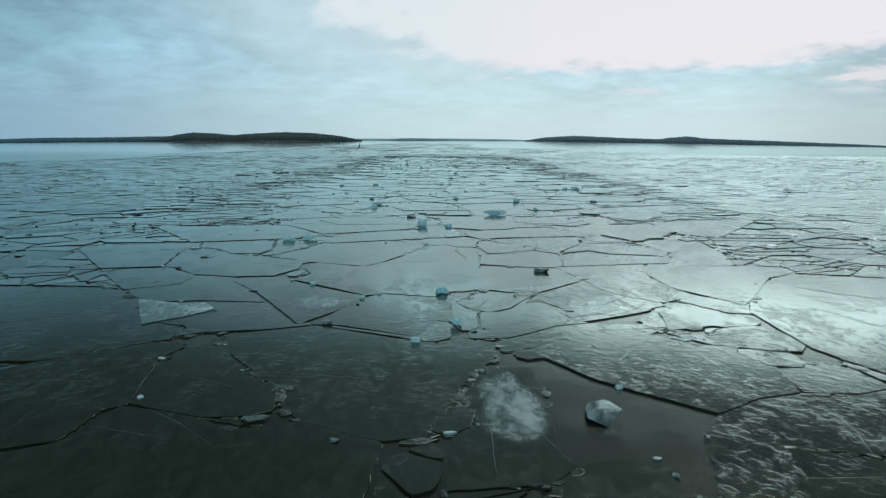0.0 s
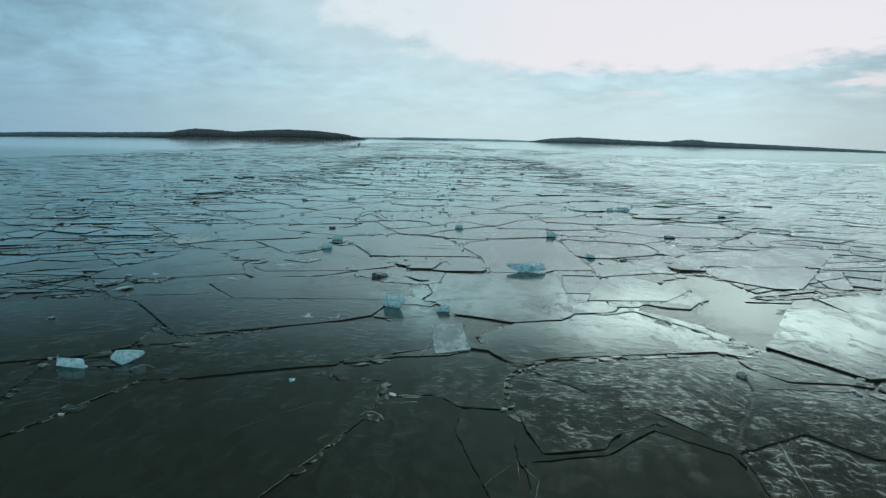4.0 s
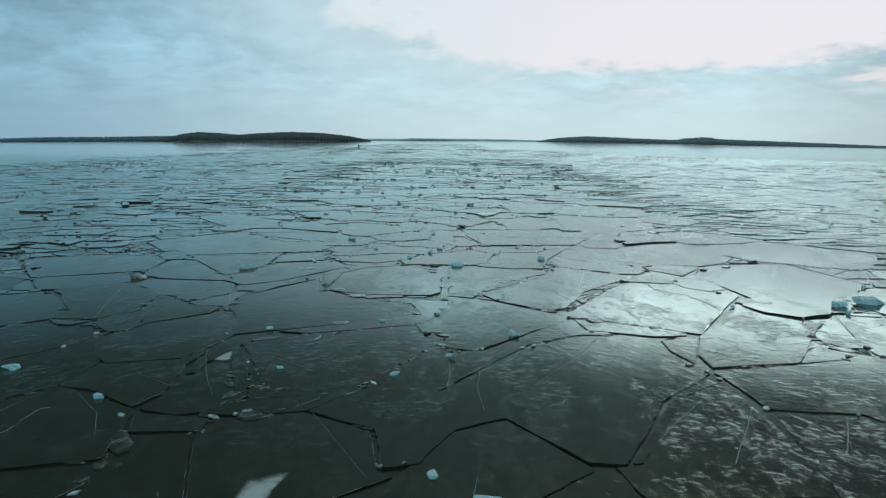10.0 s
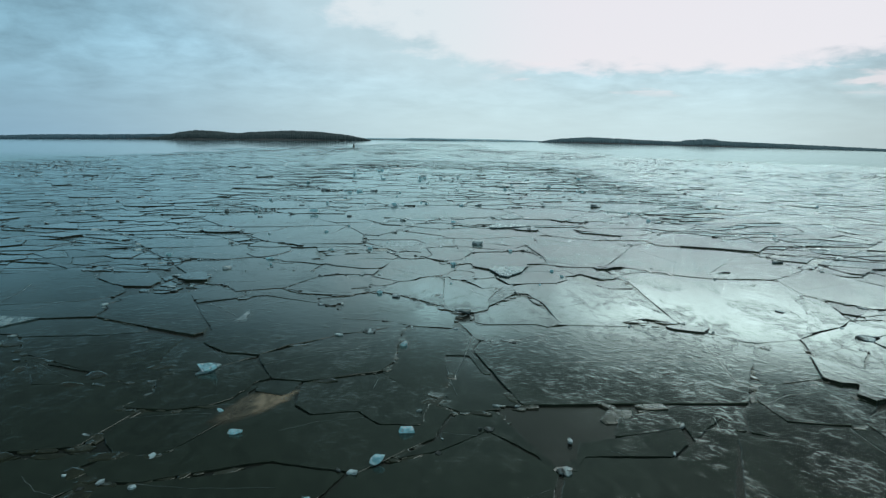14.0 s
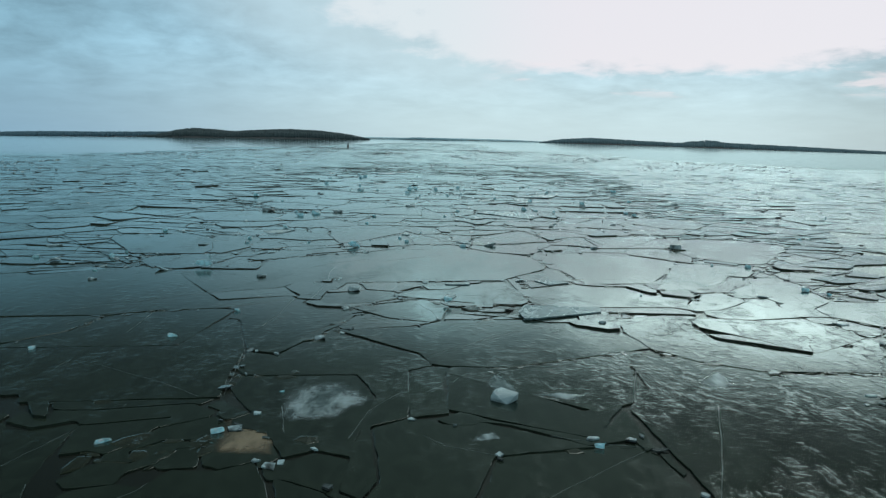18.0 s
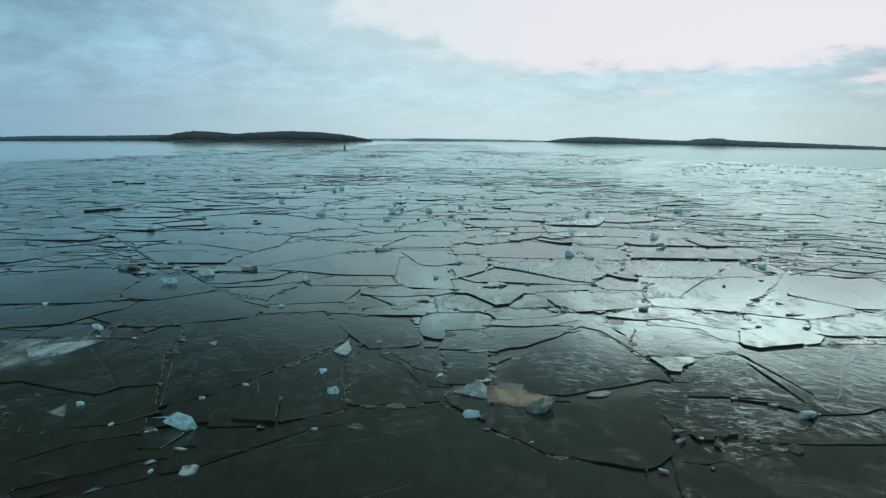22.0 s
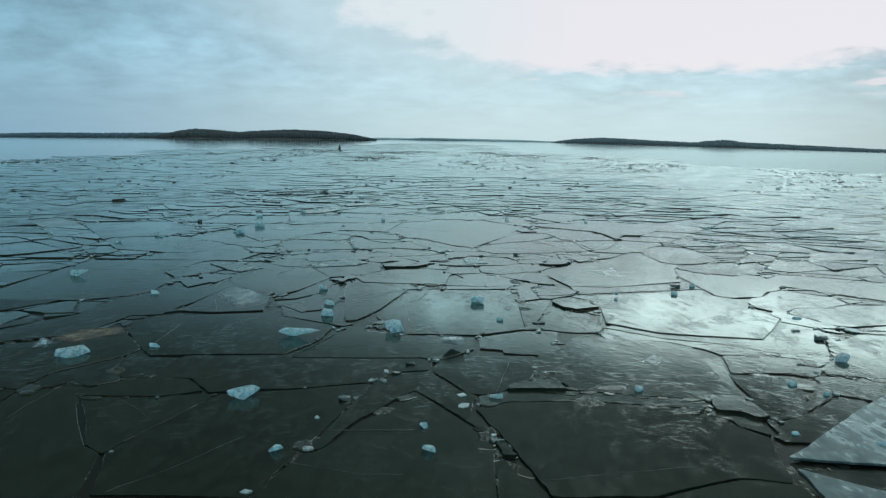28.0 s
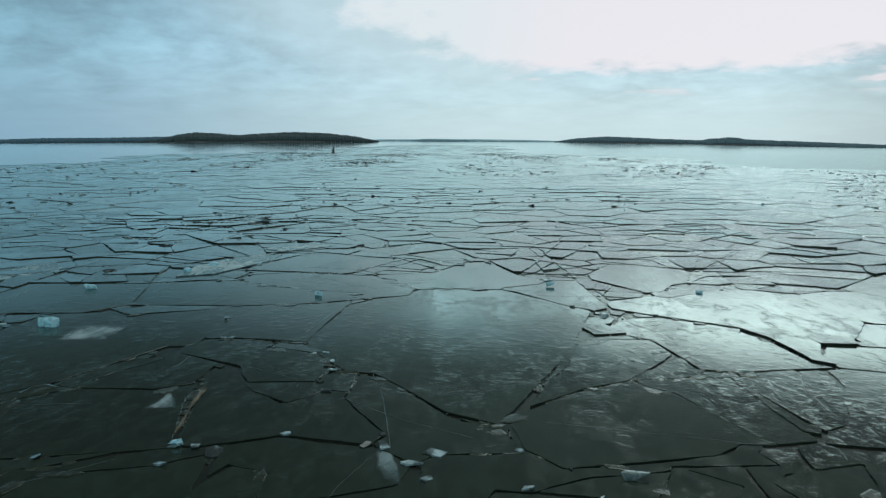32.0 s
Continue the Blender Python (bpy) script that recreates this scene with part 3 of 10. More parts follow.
# floes from 0 m on
floe((2.24, 10.72), (4.40, 10.72), (4.96, 12.88), (4.96, 13.36), (4.64, 13.36), (4.96, 14.24), (4.72, 15.28), (2.96, 14.96), (2.24, 14.08))
floe((4.40, 10.72), (8.80, 10.80), (10.96, 14.08), (10.96, 14.64), (7.04, 16.32), (6.16, 16.40), (5.44, 13.36), (4.96, 13.36), look_="wrinkled")
floe((-1.60, 10.72), (-1.36, 15.92), (-3.04, 17.04), (-3.68, 17.20), (-5.12, 16.56), (-6.40, 17.60), (-8.56, 18.24), (-8.96, 15.84), (-11.12, 14.72), (-8.72, 10.64))
floe((2.72, 21.68), (1.36, 21.68), (0.96, 21.20), (0.48, 18.72), (0.88, 17.52), (0.72, 16.88), (0.16, 16.40), (0.00, 13.52), (2.24, 13.84), (2.96, 14.80), (2.64, 14.88))
floe((-0.32, 16.40), (0.32, 16.40), (0.72, 16.88), (0.88, 18.00), (0.48, 18.56), (0.24, 18.48), (-0.24, 17.52))
floe((13.84, 19.76), (12.56, 19.76), (11.60, 19.28), (9.92, 19.36), (8.56, 18.88), (7.12, 17.92), (6.16, 16.40), (10.48, 15.04), (11.20, 14.48), (13.84, 18.48), look_="wrinkled")
# floes from 20 m on
floe((-9.04, 24.24), (-10.00, 24.24), (-12.80, 22.08), (-14.00, 20.00), (-14.00, 18.64), (-11.36, 14.72), (-8.96, 15.84), (-8.80, 17.84), (-8.32, 18.24), (-9.04, 22.40), (-8.72, 23.68))
floe((-8.72, 23.68), (-9.04, 22.40), (-8.40, 18.32), (-6.16, 17.36), (-4.88, 17.44), (-4.40, 17.84), (-4.64, 19.44), (-6.00, 20.96), (-7.60, 24.00), (-7.84, 23.68))
floe((10.00, 19.36), (11.60, 19.28), (12.56, 19.68), (12.88, 20.00), (12.64, 22.00), (11.44, 22.08), (11.12, 21.60), (10.24, 21.60), look_="wrinkled")
floe((-7.84, 25.36), (-7.52, 23.68), (-4.64, 19.44), (-4.48, 18.40), (-3.68, 17.28), (-1.44, 15.92), (-0.32, 16.24), (0.96, 21.20), (1.76, 22.56), (1.76, 24.40), (0.64, 24.80), (-0.32, 24.32), (-0.96, 24.48), (-4.88, 26.64))
floe((7.12, 17.76), (8.56, 18.88), (10.00, 19.36), (10.40, 21.60), (9.76, 23.28), (10.08, 23.84), (8.72, 24.24), (7.52, 25.52), (8.32, 26.40), (4.40, 25.92), (3.44, 24.80), (3.12, 23.68), (2.32, 23.20), (2.32, 22.64), (2.64, 22.32), (3.20, 22.56), (4.32, 20.56), look_="wrinkled")
floe((9.92, 23.68), (9.76, 23.28), (10.16, 21.84), (11.12, 21.60), (11.52, 22.08), (11.52, 23.28), (10.56, 23.68), look_="wrinkled")
floe((8.16, 25.60), (9.20, 24.16), (10.88, 23.44), (12.00, 23.28), (12.48, 24.00), (12.48, 25.84), (11.84, 26.88), (10.48, 26.48), (9.52, 25.44), look_="wrinkled")
floe((7.68, 26.88), (5.44, 27.04), (4.24, 26.56), (1.84, 24.48), (1.84, 23.20), (2.40, 23.20), (2.56, 23.52), (3.12, 23.68), (3.44, 24.80), (4.40, 25.92), (7.76, 26.32))
floe((-18.40, 26.48), (-18.40, 25.28), (-16.88, 22.96), (-13.92, 21.92), (-12.80, 21.92), (-9.60, 24.64), (-9.60, 26.16), (-10.88, 26.88), (-12.56, 29.76), (-16.48, 26.80))
floe((-4.40, 26.64), (-4.32, 26.32), (-0.96, 24.48), (-0.32, 24.32), (0.32, 24.80), (0.40, 26.80), (0.16, 27.36), (-0.24, 27.36), (-0.88, 24.88))
floe((-11.36, 30.56), (-9.28, 28.88), (-9.92, 26.56), (-9.60, 26.16), (-9.60, 24.80), (-8.80, 25.44), (-6.40, 25.92), (-4.96, 26.56), (-5.12, 26.96), (-5.60, 26.64), (-7.60, 30.40), (-9.84, 30.72))
floe((9.44, 29.92), (8.80, 29.76), (8.80, 29.36), (7.52, 27.52), (7.68, 27.12), (7.52, 26.88), (7.84, 26.32), (8.40, 26.48), (8.72, 28.72), (9.52, 29.60), look_="wrinkled")
floe((0.88, 24.72), (2.24, 24.80), (4.24, 26.56), (5.60, 27.04), (5.36, 27.20), (8.64, 29.20), (8.80, 29.68), (6.64, 28.24), (6.00, 28.48), (5.20, 28.88), (4.24, 30.72), (3.52, 30.56), (4.00, 31.92), (2.80, 29.44), (2.16, 28.80), (1.60, 28.88), (1.36, 28.56), (1.36, 26.32), (0.88, 25.76))
floe((8.24, 25.92), (10.24, 26.72), (10.64, 26.48), (12.00, 26.80), (12.32, 27.20), (12.48, 28.56), (11.60, 28.72), (10.32, 30.88), (9.60, 30.72), (9.28, 30.24), (9.52, 29.60), (8.80, 28.96))
floe((-0.88, 24.88), (-0.24, 27.36), (0.40, 27.12), (0.32, 30.56), (-0.40, 31.60), (-2.88, 32.24), (-3.52, 31.60), (-5.12, 26.72), (-4.08, 26.64))
floe((13.68, 20.08), (14.88, 20.08), (21.20, 29.68), (21.20, 30.96), (18.16, 32.48), (16.32, 35.12), (15.60, 34.80), (13.76, 32.00), (12.56, 29.04), (12.48, 23.76))
floe((-12.56, 30.48), (-12.64, 29.76), (-11.84, 28.80), (-10.88, 26.88), (-9.92, 26.40), (-9.28, 28.88), (-11.36, 30.48))
floe((0.96, 25.76), (1.36, 26.32), (1.36, 28.56), (1.60, 28.88), (0.96, 29.44), (0.48, 30.72), (1.60, 33.20), (0.16, 32.64), (-0.40, 31.76), (-0.08, 30.80), (0.32, 30.56), (0.32, 26.80), (0.64, 25.76))
floe((-23.28, 33.92), (-23.28, 32.64), (-19.28, 26.64), (-16.48, 26.80), (-12.64, 29.60), (-12.64, 30.48), (-15.84, 33.52))
floe((10.88, 33.60), (11.20, 31.76), (10.48, 31.44), (10.32, 30.80), (11.60, 28.72), (12.56, 28.56), (13.04, 30.16), (11.44, 32.24))
floe((1.84, 28.72), (2.80, 29.44), (4.16, 32.24), (1.60, 33.28), (1.68, 32.96), (0.48, 30.56), (1.12, 29.20), look_="wrinkled")
floe((6.96, 35.52), (4.32, 32.48), (3.52, 30.64), (4.24, 30.72), (5.20, 28.88), (6.56, 28.24), (9.28, 29.92), (9.44, 30.32), (9.44, 30.72), (8.08, 32.00), look_="wrinkled")
floe((-5.52, 26.64), (-3.76, 30.16), (-3.44, 31.76), (-6.48, 34.16), (-8.32, 36.32), (-10.08, 36.16), (-10.40, 35.92), (-10.32, 34.96), (-8.80, 32.80))
floe((-7.68, 30.40), (-8.80, 32.80), (-10.32, 34.96), (-10.40, 36.00), (-11.52, 36.56), (-12.96, 36.64), (-12.72, 34.40), (-14.72, 32.88), (-14.00, 31.60), (-12.64, 30.32), (-10.56, 30.72))
floe((24.56, 36.00), (18.40, 37.76), (16.64, 36.40), (16.16, 35.12), (18.16, 32.48), (20.96, 30.96), (22.00, 30.96), (24.56, 34.80))
floe((9.52, 30.56), (11.20, 31.76), (10.56, 35.84), (10.72, 38.40), (11.36, 40.56), (6.08, 39.44), (7.44, 33.36), (8.24, 31.68), look_="wrinkled")
floe((2.00, 40.24), (1.68, 33.36), (2.88, 32.64), (4.40, 32.64), (6.96, 35.52), (6.32, 39.12))
floe((-17.68, 38.32), (-17.60, 36.88), (-14.88, 32.88), (-12.72, 34.40), (-12.80, 36.80), (-14.40, 38.16), (-14.56, 38.64), (-15.44, 39.12))
floe((12.88, 30.16), (16.64, 36.40), (18.88, 38.24), (18.88, 39.60), (16.80, 40.24), (15.12, 39.76), (12.48, 40.48), (12.40, 40.80), (11.52, 40.48), (10.64, 37.36), (10.88, 33.60))
floe((0.24, 47.76), (-0.96, 47.76), (-2.88, 41.84), (-4.08, 39.76), (-4.80, 39.44), (-7.28, 40.64), (-7.68, 39.04), (-6.96, 37.04), (-7.52, 35.44), (-3.52, 31.76), (-2.56, 32.24), (-0.40, 31.60), (0.16, 32.64), (1.76, 33.28), (2.00, 39.28), (0.72, 45.20), (0.96, 46.88))
# floes from 40 m on
floe((-16.08, 46.64), (-16.48, 44.88), (-15.44, 39.12), (-14.56, 38.64), (-13.04, 36.80), (-10.80, 36.16), (-8.72, 36.48), (-7.84, 38.56), (-8.00, 40.24), (-7.52, 40.96), (-13.04, 43.68), (-13.52, 44.48), (-15.28, 45.68), (-15.04, 46.08), (-15.44, 46.48))
floe((5.68, 45.60), (4.16, 44.08), (2.24, 43.60), (2.00, 40.24), (4.96, 39.28), (6.00, 39.28), (6.64, 39.76), (7.04, 44.24))
floe((6.64, 39.60), (12.32, 40.80), (13.28, 43.20), (10.16, 44.08), (9.28, 45.44), (8.96, 45.44), (7.20, 44.32), look_="wrinkled")
floe((17.76, 50.24), (16.56, 50.24), (16.96, 48.64), (14.40, 44.64), (14.08, 44.72), (13.60, 43.44), (13.20, 43.28), (12.40, 41.20), (12.48, 40.48), (15.12, 39.76), (16.48, 40.24), (17.52, 44.96))
floe((2.00, 39.52), (2.16, 46.32), (2.00, 46.72), (1.20, 46.88), (0.88, 46.72), (0.72, 45.20), (1.76, 39.52))
floe((-15.44, 38.96), (-16.48, 44.88), (-16.00, 46.64), (-16.24, 48.16), (-17.52, 48.48), (-23.44, 46.88), (-23.36, 45.52), (-18.56, 38.32))
floe((7.12, 43.52), (7.28, 44.56), (5.68, 47.04), (5.36, 47.12), (5.36, 46.56), (5.76, 45.92), (4.80, 45.36), (4.16, 44.32), (2.96, 44.00), (2.64, 44.00), (2.32, 45.28), (2.32, 46.72), (2.00, 46.72), (2.08, 43.36), (2.40, 43.68), (4.16, 44.08), (5.60, 45.60), (7.04, 44.24))
floe((-1.28, 48.88), (-2.72, 48.80), (-3.68, 49.92), (-6.96, 48.56), (-8.32, 48.48), (-9.04, 45.84), (-10.56, 42.80), (-7.44, 40.72), (-4.48, 39.44), (-3.60, 40.64), (-1.44, 46.32))
floe((2.80, 50.00), (2.32, 49.36), (2.16, 47.12), (2.64, 44.00), (4.16, 44.32), (4.56, 45.12), (5.76, 45.92), (5.04, 47.60), look_="wrinkled")
floe((13.12, 43.20), (12.64, 43.68), (10.32, 44.40), (8.88, 46.40), (9.68, 48.88), (12.24, 48.72), (12.56, 48.96), (12.40, 49.28), (10.64, 49.44), (9.76, 51.12), (9.12, 48.24), (7.60, 45.44), (7.28, 44.32), (9.20, 45.52), (10.16, 44.08))
floe((13.44, 43.28), (14.08, 44.80), (13.28, 47.28), (12.96, 47.28), (12.40, 48.48), (12.88, 49.12), (12.24, 48.72), (9.68, 48.88), (8.88, 46.48), (9.04, 46.16), (10.32, 44.40), look_="wrinkled")
floe((-11.28, 43.68), (-10.96, 45.52), (-11.68, 49.76), (-12.00, 50.16), (-16.88, 48.56), (-16.24, 48.16), (-16.00, 46.64), (-14.24, 45.44), (-13.04, 43.68))
floe((-10.80, 42.96), (-10.00, 43.76), (-8.16, 48.72), (-9.20, 49.52), (-10.40, 49.60), (-11.28, 50.48), (-12.00, 50.24), (-12.00, 50.00), (-11.68, 49.76), (-11.12, 47.44), (-10.80, 45.12), (-11.12, 43.36))
floe((14.32, 44.64), (16.96, 48.64), (16.56, 50.24), (15.60, 51.04), (14.48, 50.88), (13.04, 49.04), (13.20, 47.28), (14.00, 44.80))
floe((10.08, 51.76), (8.96, 51.92), (2.80, 50.48), (5.20, 47.20), (6.00, 46.64), (7.12, 44.56), (9.12, 48.24), look_="wrinkled")
floe((2.08, 46.72), (2.32, 49.36), (2.88, 50.32), (1.28, 52.16), (0.56, 51.44), (-1.12, 51.20), (-2.88, 50.40), (-3.20, 49.76), (-2.56, 48.80), (-1.28, 48.88), (-0.88, 47.68), (0.24, 47.76), (0.80, 46.88))
floe((13.04, 48.96), (13.36, 49.60), (12.72, 50.88), (11.92, 52.32), (11.60, 52.64), (11.04, 52.64), (9.92, 51.60), (10.08, 50.32), (10.64, 49.44), (12.40, 49.28), look_="wrinkled")
floe((0.96, 55.60), (0.32, 55.12), (0.32, 52.40), (-1.36, 51.28), (-2.80, 50.72), (-2.80, 50.40), (-2.08, 50.56), (-1.12, 51.20), (0.56, 51.44), (0.88, 51.76), (1.12, 52.16))
floe((0.80, 57.12), (-1.76, 56.24), (-1.84, 55.92), (-4.96, 55.20), (-8.32, 52.32), (-9.68, 52.00), (-9.28, 49.52), (-8.16, 48.56), (-7.04, 48.72), (-2.88, 50.32), (-2.80, 50.72), (0.32, 52.40), (0.32, 55.12), (0.88, 55.60))
floe((-6.32, 54.32), (-7.28, 54.08), (-9.12, 53.04), (-10.24, 54.64), (-9.92, 51.84), (-8.32, 52.32))
floe((1.12, 52.32), (1.84, 52.08), (2.48, 50.72), (3.12, 50.48), (3.28, 50.96), (4.32, 51.44), (9.68, 52.48), (10.32, 51.92), (11.12, 52.64), (11.12, 53.20), (10.40, 53.52), (10.00, 55.20), (8.16, 58.32), (6.80, 57.52), (5.68, 57.52), (5.04, 56.40), (3.12, 55.92), (1.60, 54.00), (1.68, 52.88), (1.12, 52.88))
floe((17.04, 59.12), (14.88, 58.80), (11.52, 53.04), (13.20, 49.60), (13.84, 49.76), (14.48, 50.88), (15.76, 51.20), (15.68, 51.68), (17.28, 54.32), (17.52, 54.56), (17.68, 54.24), (17.92, 57.20), look_="raised")
floe((-22.80, 58.00), (-22.80, 56.80), (-17.20, 48.48), (-11.28, 50.40), (-9.92, 51.76), (-10.24, 54.80), (-12.72, 58.40), (-13.68, 58.80), (-15.44, 58.64), (-18.16, 57.44))
floe((11.20, 53.20), (11.20, 53.52), (10.64, 53.76), (10.96, 54.48), (10.40, 55.36), (10.48, 55.84), (8.48, 58.48), (8.72, 58.96), (7.76, 58.88), (7.44, 58.08), (6.56, 57.60), (6.80, 57.52), (8.24, 58.32), (10.00, 55.20), (10.40, 53.52))
floe((-2.48, 56.40), (-1.76, 56.16), (0.64, 57.04), (0.16, 58.48), (-0.24, 58.32), (-1.12, 58.72), (-2.08, 58.40))
floe((0.08, 58.96), (-0.72, 59.68), (-8.80, 59.20), (-9.76, 60.56), (-10.80, 59.68), (-13.36, 59.28), (-13.68, 58.72), (-12.56, 58.24), (-8.96, 53.04), (-3.76, 55.60), (-2.48, 56.64), (-2.08, 58.40), (-0.80, 58.72), (-0.16, 58.32))
floe((26.88, 63.60), (25.60, 63.60), (17.44, 61.36), (17.44, 58.88), (17.92, 57.20), (17.60, 54.08), (19.04, 52.32), (20.40, 52.48), (26.88, 62.40))
floe((5.52, 57.52), (7.36, 58.00), (7.76, 58.64), (7.76, 59.04), (7.44, 59.20), (7.52, 60.00), (6.64, 60.00), (7.12, 61.44), (5.92, 61.52))
floe((12.08, 62.48), (11.76, 62.48), (10.32, 60.16), (7.52, 60.00), (7.44, 59.20), (7.76, 58.88), (8.72, 58.96), (8.96, 59.52), (9.20, 59.52), (9.92, 58.88), (10.88, 58.72), (11.68, 60.08), (12.32, 60.64), look_="wrinkled")
# floes from 60 m on
floe((-13.92, 58.80), (-13.12, 59.36), (-10.80, 59.68), (-9.76, 60.48), (-10.80, 62.16), (-9.12, 63.68), (-9.84, 64.80), (-12.64, 63.76), (-13.20, 62.32), (-14.80, 61.28), (-14.80, 60.08))
floe((-0.08, 59.20), (0.64, 57.12), (3.04, 55.84), (5.04, 56.40), (5.68, 57.36), (6.24, 65.28), (6.24, 65.84), (5.68, 66.56), (2.56, 66.64), (0.40, 66.32))
floe((-10.80, 62.24), (-8.80, 59.20), (-0.64, 59.52), (-0.16, 61.04), (-0.48, 62.88), (-2.56, 63.28), (-4.08, 64.80), (-9.12, 63.84))
floe((-0.56, 59.36), (0.00, 59.20), (0.32, 59.68), (1.12, 59.84), (5.68, 60.00), (5.92, 64.08), (5.52, 65.92), (3.68, 65.36), (0.40, 66.08), (0.16, 63.44), (-0.48, 63.04), (-0.16, 61.04))
floe((6.64, 60.00), (10.32, 60.16), (12.00, 62.48), (11.60, 64.64), (11.04, 64.48), (10.24, 65.84), (8.88, 65.84), (8.40, 65.44))
floe((5.92, 61.52), (7.12, 61.44), (8.40, 64.96), (8.16, 66.08), (6.48, 66.08))
floe((-1.60, 64.80), (-0.80, 63.60), (-0.32, 63.92), (-0.80, 64.64), look_="raised")
floe((-0.72, 63.52), (-1.76, 64.96), (-1.28, 66.32), (-2.80, 67.28), (-4.32, 66.32), (-4.08, 64.88), (-2.16, 63.44))
floe((-6.00, 64.56), (-4.08, 64.80), (-2.56, 63.28), (-0.48, 62.88), (0.16, 63.44), (0.48, 66.48), (0.00, 66.48), (-0.48, 66.88), (-1.60, 66.88), (-1.68, 67.52), (-2.24, 68.00), (-2.88, 67.36), (-1.28, 66.32), (-1.76, 64.96), (-0.80, 64.64), (-0.48, 64.24), (-0.32, 63.92), (-0.72, 63.52), (-2.32, 63.52), (-4.08, 64.88), (-4.24, 66.16))
floe((8.32, 65.44), (8.64, 65.44), (8.88, 65.84), (10.24, 65.84), (11.04, 64.48), (11.52, 64.56), (11.44, 65.12), (12.40, 65.68), (12.32, 67.04), (11.68, 67.20), (10.80, 66.64), (8.32, 65.92))
floe((6.08, 63.68), (6.48, 66.08), (8.24, 66.00), (8.32, 67.52), (6.32, 67.44), (6.08, 66.80), (5.68, 66.56), (6.24, 65.84))
floe((-4.24, 66.24), (-9.04, 65.52), (-9.92, 66.72), (-9.44, 68.40), (-10.16, 68.80), (-10.56, 68.56), (-10.72, 67.52), (-9.84, 64.72), (-9.04, 63.76), (-5.84, 64.64))
floe((-0.40, 66.72), (0.48, 66.40), (2.32, 66.40), (2.64, 66.88), (2.32, 67.04), (2.32, 67.92), (0.64, 68.40), look_="raised")
floe((21.20, 69.92), (15.04, 69.52), (14.72, 69.12), (14.80, 68.08), (14.48, 67.76), (14.72, 65.68), (16.48, 63.36), (17.84, 63.44), (21.20, 68.64))
floe((0.40, 70.00), (-0.40, 66.96), (0.00, 67.20), (0.64, 68.32))
floe((-16.72, 62.88), (-13.12, 63.36), (-9.84, 64.80), (-10.72, 67.52), (-10.64, 68.88), (-11.52, 69.20), (-12.88, 71.12), (-12.48, 72.64), (-13.60, 72.16), (-13.92, 72.72), (-15.60, 72.96), (-15.44, 69.68), (-17.12, 64.80), (-17.12, 63.52))
floe((0.08, 70.72), (-0.96, 70.48), (-2.00, 69.84), (-2.40, 68.32), (-1.68, 67.52), (-1.60, 66.88), (-0.32, 66.88), (0.16, 69.28), look_="raised")
floe((15.12, 69.84), (14.00, 70.16), (13.12, 69.92), (12.88, 68.56), (13.20, 67.92), (14.56, 67.76), (14.80, 68.08), (14.72, 69.12), (15.04, 69.28), look_="raised")
floe((8.48, 71.84), (8.56, 68.40), (8.24, 65.92), (8.80, 65.92), (11.68, 67.12), (11.76, 68.48), (12.24, 69.20), (11.36, 69.84), (11.12, 70.80), (10.56, 70.88), (10.24, 71.84), look_="wrinkled")
floe((2.72, 66.88), (2.88, 67.92), (2.24, 71.60), (-2.40, 71.44), (-2.00, 70.00), (0.08, 70.72), (0.16, 69.28), (0.40, 70.00), (0.64, 68.40), (2.32, 67.92), (2.32, 67.04))
floe((13.52, 72.64), (11.20, 70.72), (11.36, 69.84), (12.24, 69.20), (11.76, 68.48), (11.76, 67.20), (12.64, 67.12), (13.28, 67.84), (12.88, 68.80), (13.12, 69.92), (13.60, 70.08), (13.12, 70.64))
floe((-4.00, 71.36), (-3.12, 69.68), (-2.32, 68.88), (-2.00, 69.20), (-1.84, 70.00), (-2.40, 71.36))
floe((-5.76, 76.00), (-6.40, 75.12), (-6.96, 75.04), (-7.28, 73.20), (-8.96, 69.68), (-9.92, 69.60), (-10.24, 69.12), (-10.16, 68.64), (-9.44, 68.40), (-9.92, 66.72), (-9.04, 65.52), (-4.16, 66.32), (-2.32, 68.00), (-2.48, 69.04), (-4.16, 71.36))
floe((-7.04, 76.32), (-7.36, 76.40), (-7.68, 75.28), (-7.68, 73.12), (-9.12, 71.92), (-9.36, 71.84), (-10.80, 74.08), (-12.40, 72.48), (-12.88, 71.12), (-11.52, 69.20), (-10.56, 68.88), (-9.92, 69.60), (-8.96, 69.68), (-8.24, 70.96), (-8.24, 71.20), (-8.80, 71.28), (-7.68, 72.72), (-7.04, 74.24), (-6.80, 75.12))
floe((7.52, 80.56), (3.28, 79.12), (1.60, 77.60), (1.28, 76.32), (2.48, 71.68), (2.88, 66.48), (5.60, 66.48), (6.32, 67.44), (8.48, 67.60), (8.32, 79.52))
floe((26.32, 77.84), (25.04, 77.84), (16.16, 74.96), (14.48, 72.56), (14.32, 73.44), (13.76, 73.28), (13.12, 70.64), (14.96, 69.84), (21.92, 69.76), (26.32, 76.56))
floe((-9.60, 78.40), (-13.76, 76.16), (-15.92, 75.36), (-16.16, 74.56), (-15.36, 73.36), (-13.92, 72.72), (-13.60, 72.16), (-12.80, 72.64), (-12.08, 72.64), (-11.04, 74.24), (-12.40, 76.48), (-9.84, 77.36))
floe((8.40, 79.92), (8.32, 72.64), (9.04, 71.76), (10.32, 71.84), (13.36, 73.44), (13.76, 74.08), (14.08, 73.92), (14.16, 74.56), (13.84, 74.64), (12.64, 77.12), (9.68, 78.64))
